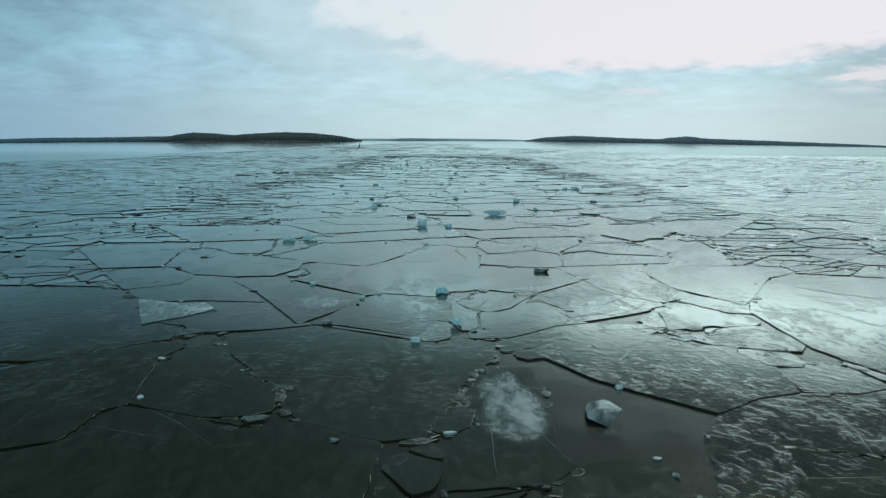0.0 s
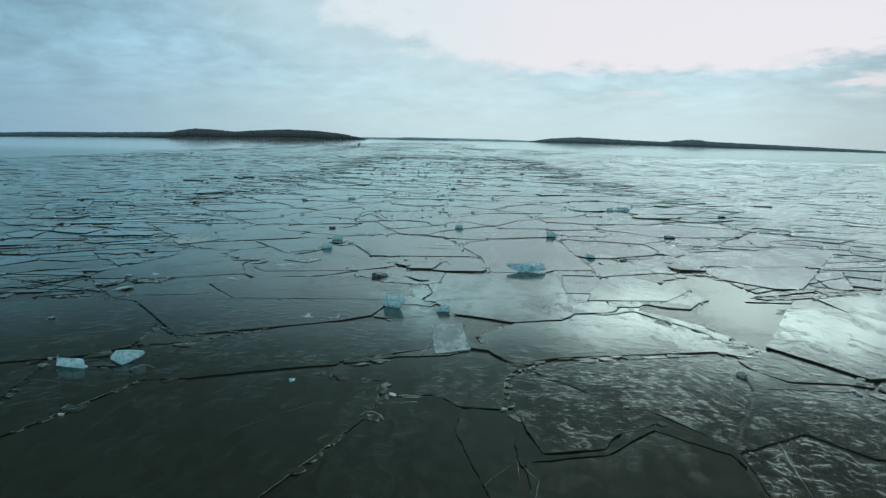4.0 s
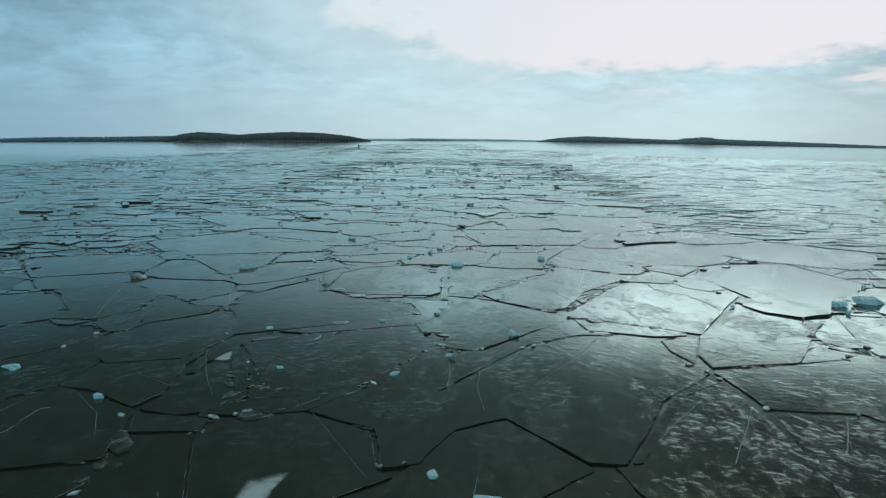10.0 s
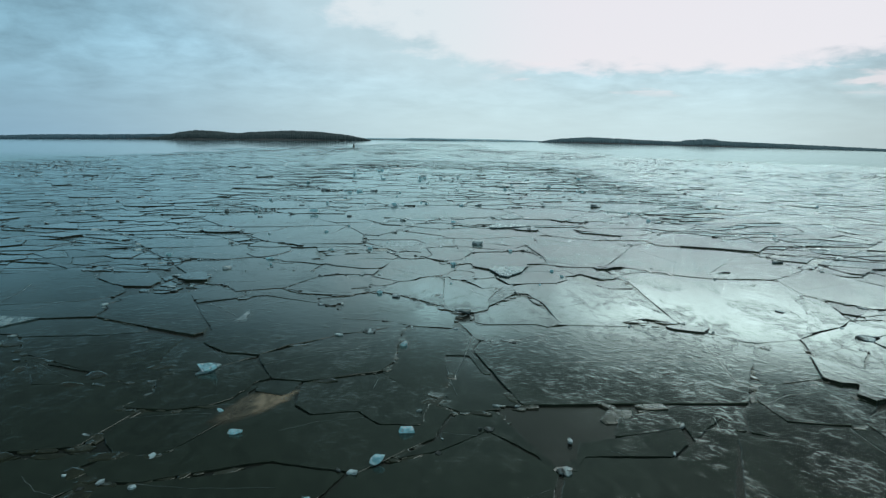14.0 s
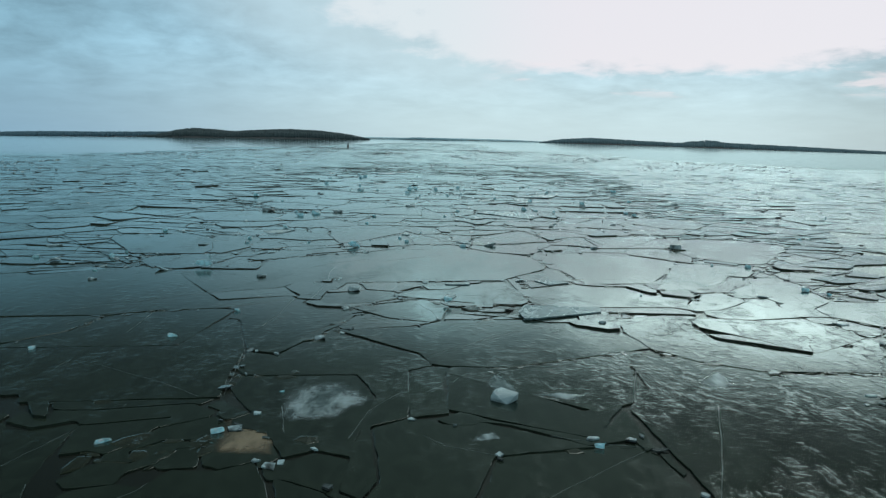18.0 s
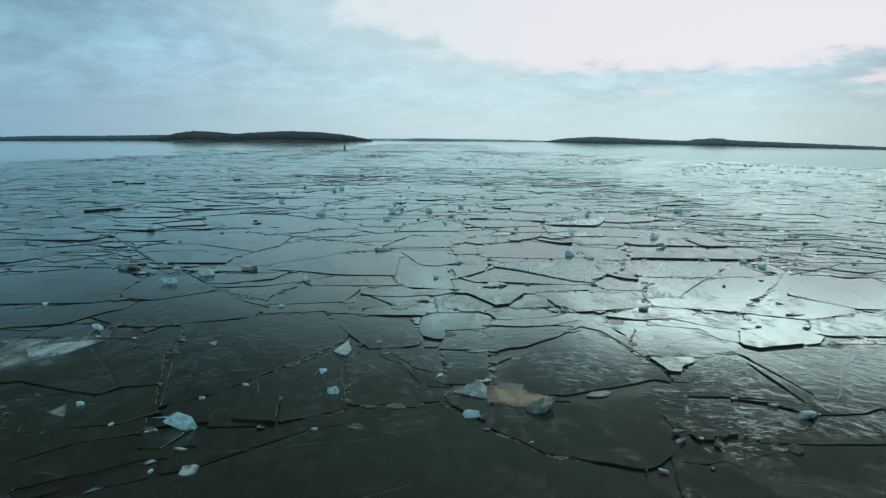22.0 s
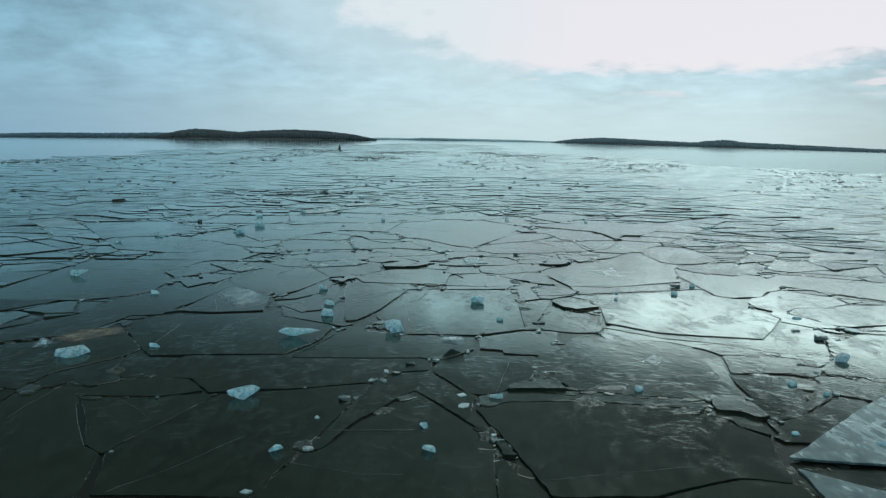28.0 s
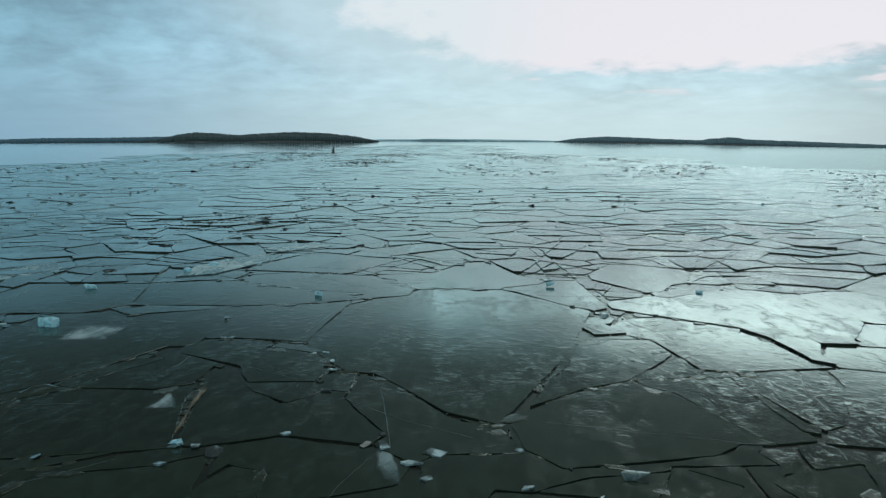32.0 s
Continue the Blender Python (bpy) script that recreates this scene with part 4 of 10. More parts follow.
floe((2.48, 71.60), (1.92, 72.64), (0.96, 77.76), (-0.08, 79.60), (-3.12, 81.44), (-7.44, 79.44), (-6.32, 77.28), (-6.80, 75.28), (-6.40, 75.12), (-5.76, 76.00), (-4.08, 71.28))
floe((-7.52, 79.60), (-9.68, 78.48), (-9.84, 77.36), (-12.40, 76.48), (-9.36, 71.84), (-7.68, 73.12), (-7.68, 75.28), (-7.12, 76.96))
floe((14.40, 72.56), (16.24, 74.96), (15.68, 79.68), (14.88, 79.44), (13.92, 78.32), (14.16, 77.68), (14.00, 73.76), (14.32, 73.44))
floe((14.08, 74.64), (14.16, 77.68), (13.92, 78.24), (8.88, 80.16), (8.80, 79.52), (9.68, 78.64), (12.64, 77.12), (13.84, 74.64))
floe((5.76, 80.00), (3.04, 79.52), (2.40, 78.96), (0.48, 79.60), (0.48, 78.56), (0.88, 78.00), (1.20, 76.56), (1.68, 77.76), (3.04, 78.96))
floe((-6.72, 76.00), (-6.40, 76.32), (-6.32, 77.28), (-7.44, 79.44), (-5.04, 80.72), (-7.44, 79.92), (-8.00, 80.48), (-9.84, 81.04), (-10.16, 80.24), (-9.36, 78.64), (-7.52, 79.60), (-7.12, 77.52), (-7.28, 76.32))
# floes from 80 m on
floe((16.00, 82.08), (16.00, 80.24), (17.28, 78.00), (17.44, 77.76), (18.72, 77.76), (20.32, 80.24), (20.32, 81.44), (18.16, 82.32), (17.04, 82.40))
floe((8.24, 77.76), (8.40, 79.92), (8.80, 79.60), (9.04, 80.16), (10.32, 79.44), (10.96, 79.52), (11.12, 80.64), (10.88, 81.28), (9.36, 81.84), (8.64, 81.76), (8.64, 81.28), (8.32, 81.20), (8.32, 80.40), (8.00, 80.40), (8.32, 79.52))
floe((7.28, 80.96), (5.84, 80.72), (2.40, 79.36), (1.68, 79.44), (0.48, 80.08), (0.40, 83.28), (0.24, 83.20), (0.16, 79.92), (0.32, 79.52), (0.64, 79.60), (2.40, 78.96), (3.04, 79.52))
floe((-4.08, 81.44), (-5.92, 81.20), (-7.36, 80.48), (-8.00, 80.56), (-8.00, 80.40), (-7.28, 79.92), (-5.04, 80.72))
floe((-16.48, 75.04), (-9.28, 78.72), (-10.16, 80.24), (-9.92, 81.52), (-11.60, 82.24), (-12.64, 83.76), (-12.00, 84.48), (-12.16, 85.52), (-13.36, 85.52), (-14.72, 84.72), (-15.04, 82.80), (-15.92, 81.20), (-18.40, 79.20), (-18.40, 77.92))
floe((13.04, 85.60), (12.64, 84.40), (13.04, 83.52), (11.76, 81.52), (10.96, 81.28), (10.96, 79.52), (13.92, 78.24), (14.88, 79.44), (15.76, 79.76), (16.08, 82.16), (14.16, 85.12))
floe((0.24, 83.60), (-0.32, 83.04), (-0.80, 81.20), (-1.28, 81.04), (-0.32, 80.32), (0.32, 80.40), (0.40, 83.52))
floe((11.84, 81.68), (11.76, 82.00), (9.20, 82.00), (8.96, 82.64), (8.64, 82.56), (8.72, 81.76), (9.36, 81.84), (10.88, 81.20))
floe((-14.64, 85.28), (-15.84, 85.76), (-17.20, 85.76), (-20.96, 82.96), (-20.96, 81.68), (-19.36, 79.28), (-18.08, 79.36), (-15.92, 81.28), (-15.04, 82.80))
floe((0.48, 80.08), (2.40, 79.36), (5.84, 80.72), (8.56, 81.20), (8.56, 84.24), (8.16, 85.76), (4.40, 85.68), (4.40, 87.12), (3.60, 87.28), (0.24, 83.76), look_="wrinkled")
floe((-5.52, 88.96), (-7.12, 88.88), (-6.72, 86.08), (-7.20, 84.48), (-7.76, 84.24), (-8.16, 83.12), (-9.68, 81.60), (-9.60, 81.04), (-8.96, 80.64), (-7.36, 80.48), (-5.92, 81.20), (-3.12, 81.60))
floe((-7.44, 84.96), (-9.20, 84.32), (-11.52, 85.28), (-11.92, 85.04), (-12.16, 84.00), (-12.64, 83.76), (-11.60, 82.24), (-9.60, 81.60), (-8.16, 83.12))
floe((12.80, 86.40), (12.24, 85.92), (8.64, 84.80), (8.56, 82.56), (8.96, 82.64), (9.20, 82.00), (11.92, 81.84), (13.04, 83.52), (12.16, 84.80), (12.32, 85.60), (12.96, 85.68), look_="wrinkled")
floe((2.08, 90.08), (0.72, 89.28), (-0.64, 86.56), (-3.52, 84.16), (-4.40, 85.04), (-3.12, 81.60), (-2.48, 81.20), (-0.88, 81.12), (-0.16, 83.28), (3.84, 87.28))
floe((-6.80, 87.36), (-10.16, 86.56), (-11.28, 85.84), (-11.36, 85.28), (-11.12, 84.96), (-8.88, 84.32), (-7.20, 85.36), (-6.72, 86.48))
floe((24.48, 87.92), (19.68, 90.88), (18.56, 91.04), (17.04, 90.16), (14.88, 86.48), (12.88, 87.12), (12.72, 86.64), (12.96, 85.68), (14.16, 85.12), (15.92, 82.16), (18.56, 82.24), (22.08, 82.96), (24.48, 86.72))
floe((-3.68, 84.16), (-0.48, 86.80), (-0.88, 87.12), (-1.28, 89.28), (-3.20, 90.48), (-5.36, 89.92), (-5.52, 89.04), (-4.40, 85.36))
floe((8.24, 85.60), (9.20, 85.36), (12.72, 86.32), (12.56, 88.00), (12.88, 88.08), (13.20, 89.04), (12.80, 89.68), (11.52, 90.16), (11.28, 90.64), (9.04, 91.04), look_="wrinkled")
floe((17.04, 90.16), (15.60, 90.08), (13.12, 89.04), (12.88, 88.08), (12.56, 88.00), (12.64, 87.04), (14.88, 86.48), (16.96, 89.60))
floe((8.64, 93.28), (7.20, 92.00), (4.80, 87.52), (4.16, 87.36), (4.48, 86.00), (8.40, 86.16), (8.72, 87.84), look_="wrinkled")
floe((-9.92, 91.92), (-10.08, 88.08), (-9.76, 86.72), (-6.96, 87.44), (-7.52, 90.48))
floe((-10.32, 92.08), (-12.80, 89.44), (-11.28, 86.16), (-9.76, 86.56), (-10.08, 88.08), (-9.92, 91.92))
floe((-7.60, 90.40), (-7.12, 88.88), (-5.36, 89.04), (-5.36, 89.92), (-7.28, 90.16))
floe((-11.92, 97.36), (-13.52, 94.56), (-14.08, 90.40), (-16.64, 88.72), (-16.64, 88.24), (-15.20, 86.16), (-11.36, 86.48), (-12.80, 89.44), (-10.40, 92.24), (-10.40, 94.40))
floe((4.56, 87.52), (4.80, 87.52), (7.20, 92.00), (8.56, 93.20), (8.56, 93.92), (6.72, 91.92))
floe((-1.92, 92.64), (-3.60, 91.52), (-5.12, 91.20), (-4.96, 90.40), (-3.52, 90.56))
floe((-6.80, 95.92), (-7.12, 93.36), (-7.36, 93.28), (-7.28, 91.52), (-7.52, 90.40), (-6.40, 90.00), (-5.76, 90.24), (-5.76, 89.92), (-5.36, 89.92), (-5.28, 91.52))
floe((14.24, 96.08), (13.36, 95.44), (8.56, 94.00), (8.96, 90.96), (11.28, 90.64), (11.52, 90.16), (12.56, 89.68), (14.08, 90.08), (13.84, 90.88), (15.28, 94.08), (14.72, 95.68))
floe((8.56, 97.92), (6.80, 98.32), (5.12, 98.08), (2.96, 96.48), (0.32, 92.00), (-1.12, 92.72), (-1.68, 92.48), (-3.12, 90.40), (-1.28, 89.28), (-0.88, 87.12), (-0.08, 87.36), (0.72, 89.28), (2.00, 90.08), (3.68, 87.52), (4.48, 87.44), (6.48, 91.60), (8.56, 93.92), (8.72, 95.60), (8.32, 94.72), (7.92, 96.32), (8.00, 97.52))
floe((-7.44, 96.48), (-7.92, 94.80), (-10.40, 94.24), (-10.48, 93.76), (-10.48, 92.08), (-9.52, 91.84), (-7.68, 90.48), (-7.28, 91.52), (-7.60, 94.16))
floe((0.16, 98.24), (-0.32, 98.16), (-0.32, 97.92), (0.32, 96.24), (-0.16, 95.92), (-1.60, 93.20), (-4.48, 91.76), (-5.76, 94.32), (-4.88, 91.20), (-3.60, 91.52), (-1.92, 92.64), (-3.52, 90.56), (-4.56, 90.48), (-4.64, 90.08), (-3.12, 90.40), (-1.68, 92.48), (-1.20, 92.72), (0.16, 92.00), (0.56, 92.40), (0.56, 95.84), (0.80, 96.08), (0.40, 96.24), (0.56, 97.60))
floe((-4.88, 89.92), (-4.64, 90.08), (-5.12, 90.96), (-4.88, 91.36), (-5.92, 95.04), (-6.64, 96.40), (-6.48, 96.88), (-6.80, 97.84), (-7.04, 97.84), (-7.44, 96.88), (-7.52, 93.68), (-7.36, 93.28), (-7.12, 93.36), (-7.12, 94.56), (-6.72, 95.92), (-5.28, 91.52), (-5.36, 89.92))
floe((16.24, 101.76), (14.72, 96.72), (14.72, 95.36), (15.28, 94.08), (13.76, 90.56), (14.32, 90.08), (17.76, 90.32), (18.80, 91.12), (19.60, 92.40), (19.60, 93.60), (18.72, 95.28), (17.76, 95.84), (18.40, 101.20))
floe((-16.96, 88.72), (-14.08, 90.40), (-13.52, 94.56), (-12.48, 95.92), (-12.00, 97.36), (-14.80, 99.12), (-16.00, 98.88), (-16.40, 94.96), (-19.92, 94.24), (-19.92, 93.04))
floe((-0.72, 99.44), (-4.56, 98.00), (-6.64, 96.64), (-4.48, 91.76), (-1.60, 93.20), (-0.16, 95.92), (0.32, 96.24))
floe((11.68, 94.96), (13.36, 95.44), (13.68, 95.92), (13.92, 95.92), (14.08, 96.72), (13.84, 96.88), (13.68, 97.84), (13.44, 97.84))
floe((8.32, 94.72), (9.52, 98.08), (8.72, 98.00), (8.40, 97.60), (8.00, 97.52), (7.92, 96.32))
floe((17.84, 95.60), (18.56, 95.28), (21.44, 95.36), (22.56, 97.04), (22.56, 98.24), (20.48, 99.36), (19.28, 99.36), (17.92, 97.20), look_="raised")
floe((0.64, 92.64), (3.20, 96.72), (5.28, 98.16), (6.64, 98.24), (5.52, 98.88), (5.44, 100.40), (4.96, 100.24), (1.68, 96.00), (0.56, 95.84))
floe((-8.88, 102.16), (-9.12, 100.88), (-10.96, 99.20), (-11.20, 98.08), (-12.00, 97.44), (-10.96, 95.04), (-10.16, 94.16), (-7.92, 94.80), (-7.28, 97.04), (-7.20, 97.68), (-7.92, 99.20), (-8.32, 101.44))
floe((8.72, 94.40), (11.68, 94.96), (13.44, 97.84), (13.76, 97.68), (13.76, 98.32), (15.04, 100.24), (13.36, 101.68), (12.96, 103.60), (9.52, 98.08), (8.72, 95.84), look_="wrinkled")
floe((14.00, 96.72), (14.80, 96.72), (16.00, 101.44), (14.56, 100.80), (15.04, 100.24), (13.76, 98.32), (13.68, 97.60))
floe((5.28, 100.80), (5.60, 98.80), (8.00, 97.92), (9.20, 98.08), (9.28, 98.48), (6.64, 100.24), look_="wrinkled")
floe((-21.76, 95.76), (-20.56, 95.76), (-18.64, 98.48), (-16.24, 98.56), (-14.88, 99.84), (-14.96, 101.04), (-17.84, 105.04), (-24.32, 100.72), (-24.24, 99.36))
# floes from 100 m on
floe((0.40, 104.40), (0.40, 96.24), (1.44, 95.92), (5.28, 100.40), (5.28, 100.88), (2.40, 103.52))
floe((-5.84, 98.24), (-4.56, 97.92), (-0.72, 99.44), (-0.40, 98.16), (0.16, 98.24), (0.56, 97.60), (0.48, 103.60), (-0.40, 103.60), (-1.44, 104.16), (-2.88, 103.84), (-1.12, 103.04), (-0.64, 101.12), (-1.60, 100.24))
floe((-12.48, 104.08), (-12.16, 100.80), (-12.72, 100.64), (-13.12, 99.60), (-12.80, 98.80), (-11.84, 97.76), (-11.20, 98.08), (-10.96, 99.20), (-9.12, 100.88), (-8.96, 101.92), (-10.48, 102.56), (-9.20, 101.12), (-11.28, 99.20), (-11.44, 100.80), (-12.32, 102.96), (-12.08, 104.00))
floe((-12.24, 104.16), (-12.08, 103.84), (-12.32, 102.96), (-11.44, 100.80), (-11.20, 99.20), (-9.20, 101.20))
floe((-13.20, 99.68), (-12.72, 100.64), (-12.16, 100.80), (-12.48, 104.16), (-13.20, 105.20), (-15.28, 106.96), (-17.84, 104.96), (-16.96, 104.16), (-14.96, 101.04), (-14.96, 99.68))
floe((13.36, 104.48), (12.88, 103.68), (13.12, 103.44), (12.96, 103.04), (13.36, 101.68), (14.48, 100.72), (15.92, 101.28), (16.32, 101.84), (15.76, 102.16), (14.48, 104.24), (14.24, 104.48), look_="raised")
floe((-6.16, 108.32), (-8.32, 104.88), (-8.72, 104.88), (-8.88, 104.16), (-8.88, 102.08), (-7.92, 100.32), (-7.36, 97.68), (-1.60, 100.24), (-0.64, 101.12), (-1.20, 103.12), (-3.60, 104.08), (-5.28, 105.60))
floe((-8.72, 105.20), (-9.44, 105.20), (-9.44, 104.64), (-10.48, 103.36), (-10.64, 102.64), (-10.08, 102.24), (-9.04, 102.08), (-8.72, 102.48), (-8.88, 103.28))
floe((9.52, 108.24), (7.84, 106.08), (5.36, 101.60), (4.96, 101.60), (4.96, 101.04), (9.76, 98.32), (11.76, 101.84), (11.76, 103.20), (11.28, 105.36), (10.24, 106.16), (10.00, 108.08))
floe((27.28, 105.68), (21.92, 107.12), (20.72, 107.12), (19.84, 106.56), (18.08, 104.80), (17.84, 103.84), (18.88, 99.52), (24.72, 100.48), (27.28, 104.48))
floe((-1.44, 104.16), (-1.60, 104.56), (-3.36, 104.64), (-4.72, 105.20), (-3.12, 103.84))
floe((10.08, 98.96), (13.76, 105.20), (13.68, 106.48), (12.96, 106.24), (12.96, 105.84), (12.64, 106.00), (11.76, 106.80), (11.52, 108.00), (11.28, 107.76), (10.00, 108.08), (10.24, 106.16), (11.28, 105.36), (11.76, 103.20), (11.76, 101.84))
floe((-15.20, 107.12), (-15.20, 106.80), (-13.84, 105.84), (-12.48, 104.08), (-11.84, 104.08), (-11.04, 103.12), (-10.48, 103.28), (-9.44, 104.64), (-9.84, 106.80), (-10.40, 107.52), (-14.16, 108.00))
floe((4.64, 101.84), (5.36, 102.32), (6.72, 105.68), (10.00, 109.60), (6.40, 112.56), (5.68, 111.12), (5.68, 109.84), (1.76, 105.20), (2.56, 103.60))
floe((-8.72, 104.88), (-8.32, 104.88), (-7.60, 106.48), (-6.16, 108.32), (-5.60, 106.88), (-6.16, 109.76), (-6.80, 108.96))
floe((-15.52, 109.60), (-16.48, 109.52), (-20.00, 107.92), (-20.08, 107.20), (-18.56, 104.96), (-17.60, 105.12), (-14.80, 107.36), (-14.72, 108.40))
floe((16.24, 101.84), (17.04, 101.92), (17.84, 103.20), (18.08, 104.80), (20.00, 106.56), (21.04, 108.24), (19.76, 114.00), (16.08, 113.92), (14.88, 113.36), (13.28, 110.16), (14.00, 104.64))
floe((0.96, 112.64), (-0.16, 112.48), (-0.24, 111.84), (-0.32, 109.92), (0.08, 108.08), (0.08, 103.60), (0.48, 103.60), (0.40, 104.40), (1.52, 104.00), (2.08, 105.68), (2.08, 106.00), (1.84, 106.00), (0.40, 104.96), (0.32, 112.00), (0.96, 112.00), (1.36, 112.48))
floe((-1.20, 112.64), (-4.00, 111.84), (-5.20, 110.08), (-5.28, 105.60), (-3.36, 104.64), (-0.40, 104.56), (0.08, 105.20), (0.00, 109.20), (-1.36, 112.32))
floe((-5.20, 111.68), (-5.52, 111.52), (-6.24, 110.00), (-7.84, 107.76), (-9.28, 106.48), (-9.84, 106.80), (-9.44, 105.20), (-8.56, 105.20), (-6.56, 109.36), (-4.96, 111.12))
floe((1.92, 105.28), (5.68, 109.84), (5.84, 110.32), (5.68, 110.64), (5.36, 109.92), (4.40, 109.12), (2.80, 107.04), (2.08, 106.00), look_="wrinkled")
floe((8.96, 108.32), (11.36, 107.76), (11.84, 108.56), (10.72, 109.68), (10.00, 109.68), look_="wrinkled")
floe((12.96, 105.84), (12.96, 106.24), (13.68, 106.56), (13.60, 109.12), (13.28, 110.16), (14.16, 112.08), (12.64, 109.76), (11.20, 111.76), (10.80, 111.28), (10.72, 110.40), (10.08, 109.92), (10.24, 109.60), (10.72, 109.68), (11.84, 108.56), (11.52, 108.08), (11.76, 106.80))
floe((-15.68, 113.76), (-15.68, 109.84), (-15.12, 108.80), (-14.00, 108.00), (-10.56, 107.68), (-10.40, 108.00), (-10.72, 108.48), (-10.08, 110.72), (-11.12, 108.88), (-14.32, 113.68))
floe((0.40, 104.96), (2.24, 106.00), (4.40, 109.12), (5.60, 110.24), (5.60, 111.12), (4.88, 111.60), (2.40, 112.00), (1.84, 112.48), (1.28, 112.48), (0.80, 111.92), (0.32, 112.00))
floe((-9.44, 106.48), (-7.84, 107.76), (-5.52, 111.52), (-5.12, 111.68), (-4.96, 112.40), (-5.60, 112.64), (-6.16, 113.92), (-7.12, 113.92), (-7.44, 113.36), (-9.28, 112.88), (-10.72, 108.48), (-10.40, 108.00), (-10.72, 107.60))
floe((-5.44, 106.16), (-5.20, 110.08), (-4.00, 111.84), (-2.24, 112.32), (-2.48, 112.72), (-4.64, 112.56), (-5.12, 112.16), (-5.20, 111.44), (-4.96, 111.12), (-6.16, 109.84))
floe((14.48, 112.88), (12.16, 113.28), (11.84, 113.20), (11.68, 112.64), (11.12, 112.40), (11.28, 111.44), (12.56, 109.76), (14.24, 112.16))
floe((-23.68, 113.60), (-23.68, 112.40), (-20.48, 107.76), (-15.60, 110.00), (-15.84, 113.52), (-16.96, 114.80), (-20.32, 115.20))
floe((-6.16, 113.84), (-5.28, 112.40), (-2.64, 112.72), (-2.40, 113.52), (-2.48, 114.08), (-3.04, 113.44), (-3.92, 113.04))
floe((-11.04, 108.88), (-9.76, 111.92), (-9.84, 116.64), (-10.72, 115.76), (-15.20, 114.96), (-14.88, 114.48), (-15.12, 113.84), (-14.32, 113.68))
floe((7.76, 119.04), (6.32, 114.72), (6.24, 112.56), (9.36, 110.48), (10.56, 110.32), (10.88, 111.44), (10.24, 114.72), (10.16, 117.28), (8.96, 118.48), look_="wrinkled")
floe((7.84, 119.92), (5.84, 117.44), (3.76, 117.36), (3.20, 116.56), (2.56, 113.44), (1.92, 112.80), (1.92, 112.24), (3.92, 111.60), (5.52, 111.68), (6.16, 114.72), (7.84, 119.04), look_="wrinkled")
floe((-2.16, 112.72), (1.68, 112.56), (2.56, 113.44), (3.20, 116.72), (1.68, 118.80), (0.48, 117.52), (-1.36, 116.32), (-2.00, 114.48), (-2.48, 114.00))
floe((-1.36, 116.40), (-3.12, 116.80), (-3.92, 116.24), (-6.32, 115.52), (-6.32, 113.92), (-3.68, 113.04), (-2.00, 114.48))
floe((-10.00, 116.56), (-15.28, 115.20), (-16.64, 117.04), (-17.04, 116.96), (-17.28, 116.40), (-16.96, 114.72), (-16.48, 114.32), (-16.40, 113.84), (-15.76, 113.52), (-14.96, 114.08), (-14.88, 114.48), (-15.20, 114.96), (-10.72, 115.76))
floe((-9.52, 113.04), (-7.04, 113.92), (-6.88, 115.12), (-6.56, 115.52), (-7.12, 116.40), (-6.72, 116.88), (-6.96, 117.20), (-9.60, 116.40), (-9.84, 114.80))
floe((10.96, 111.44), (11.12, 112.40), (11.84, 113.12), (10.88, 113.60), (10.56, 114.08), (11.12, 116.16), (11.28, 119.20), (11.20, 119.44), (9.28, 119.68), (9.12, 121.20), (8.64, 120.80), (8.08, 119.04), (10.16, 117.28), (10.24, 114.72), (10.72, 112.80), (10.72, 111.44))
floe((16.24, 122.64), (13.76, 121.92), (11.28, 119.92), (11.12, 116.16), (10.56, 114.24), (10.88, 113.60), (11.68, 113.20), (14.64, 112.96), (16.32, 114.08), (17.44, 115.84), (17.28, 117.52), (16.56, 119.20), (16.72, 121.76))
floe((6.56, 119.20), (3.76, 118.16), (3.60, 117.28), (3.20, 117.04), (3.20, 116.56), (3.44, 116.56), (3.76, 117.36), (5.84, 117.44), (6.48, 118.24))
floe((-0.56, 116.96), (0.48, 117.52), (1.68, 118.80), (2.80, 117.36), (2.88, 116.88), (3.20, 116.72), (1.92, 120.16), (0.88, 119.84), (0.48, 118.24))
floe((-6.96, 116.08), (-6.56, 115.68), (-5.60, 115.68), (-3.12, 116.80), (-1.12, 116.32), (0.48, 118.24), (0.88, 120.00), (0.40, 120.48), (0.08, 120.32), (0.08, 118.96), (-0.96, 118.96), (-1.60, 119.84), (-2.80, 119.52), (-3.36, 120.16), (-3.60, 121.84), (-3.84, 120.80), (-4.80, 121.20), (-4.72, 119.28), (-5.52, 117.12), (-6.88, 116.88))
floe((23.68, 112.40), (27.04, 117.68), (27.04, 118.88), (22.16, 123.20), (21.68, 123.20), (20.48, 122.24), (18.40, 121.76), (16.56, 120.40), (16.56, 119.20), (18.08, 114.88), (22.40, 112.40))
floe((-4.48, 122.16), (-4.80, 122.00), (-5.04, 120.64), (-5.52, 120.00), (-7.28, 119.44), (-7.52, 118.08), (-6.64, 116.88), (-5.76, 116.88), (-5.44, 117.28), (-4.72, 119.28), (-4.80, 121.20))
floe((4.64, 118.48), (6.56, 119.20), (6.56, 118.32), (7.76, 119.92), (7.84, 119.04), (8.08, 119.04), (8.64, 120.80), (6.40, 120.72), (6.56, 120.48), (5.04, 119.76), look_="wrinkled")
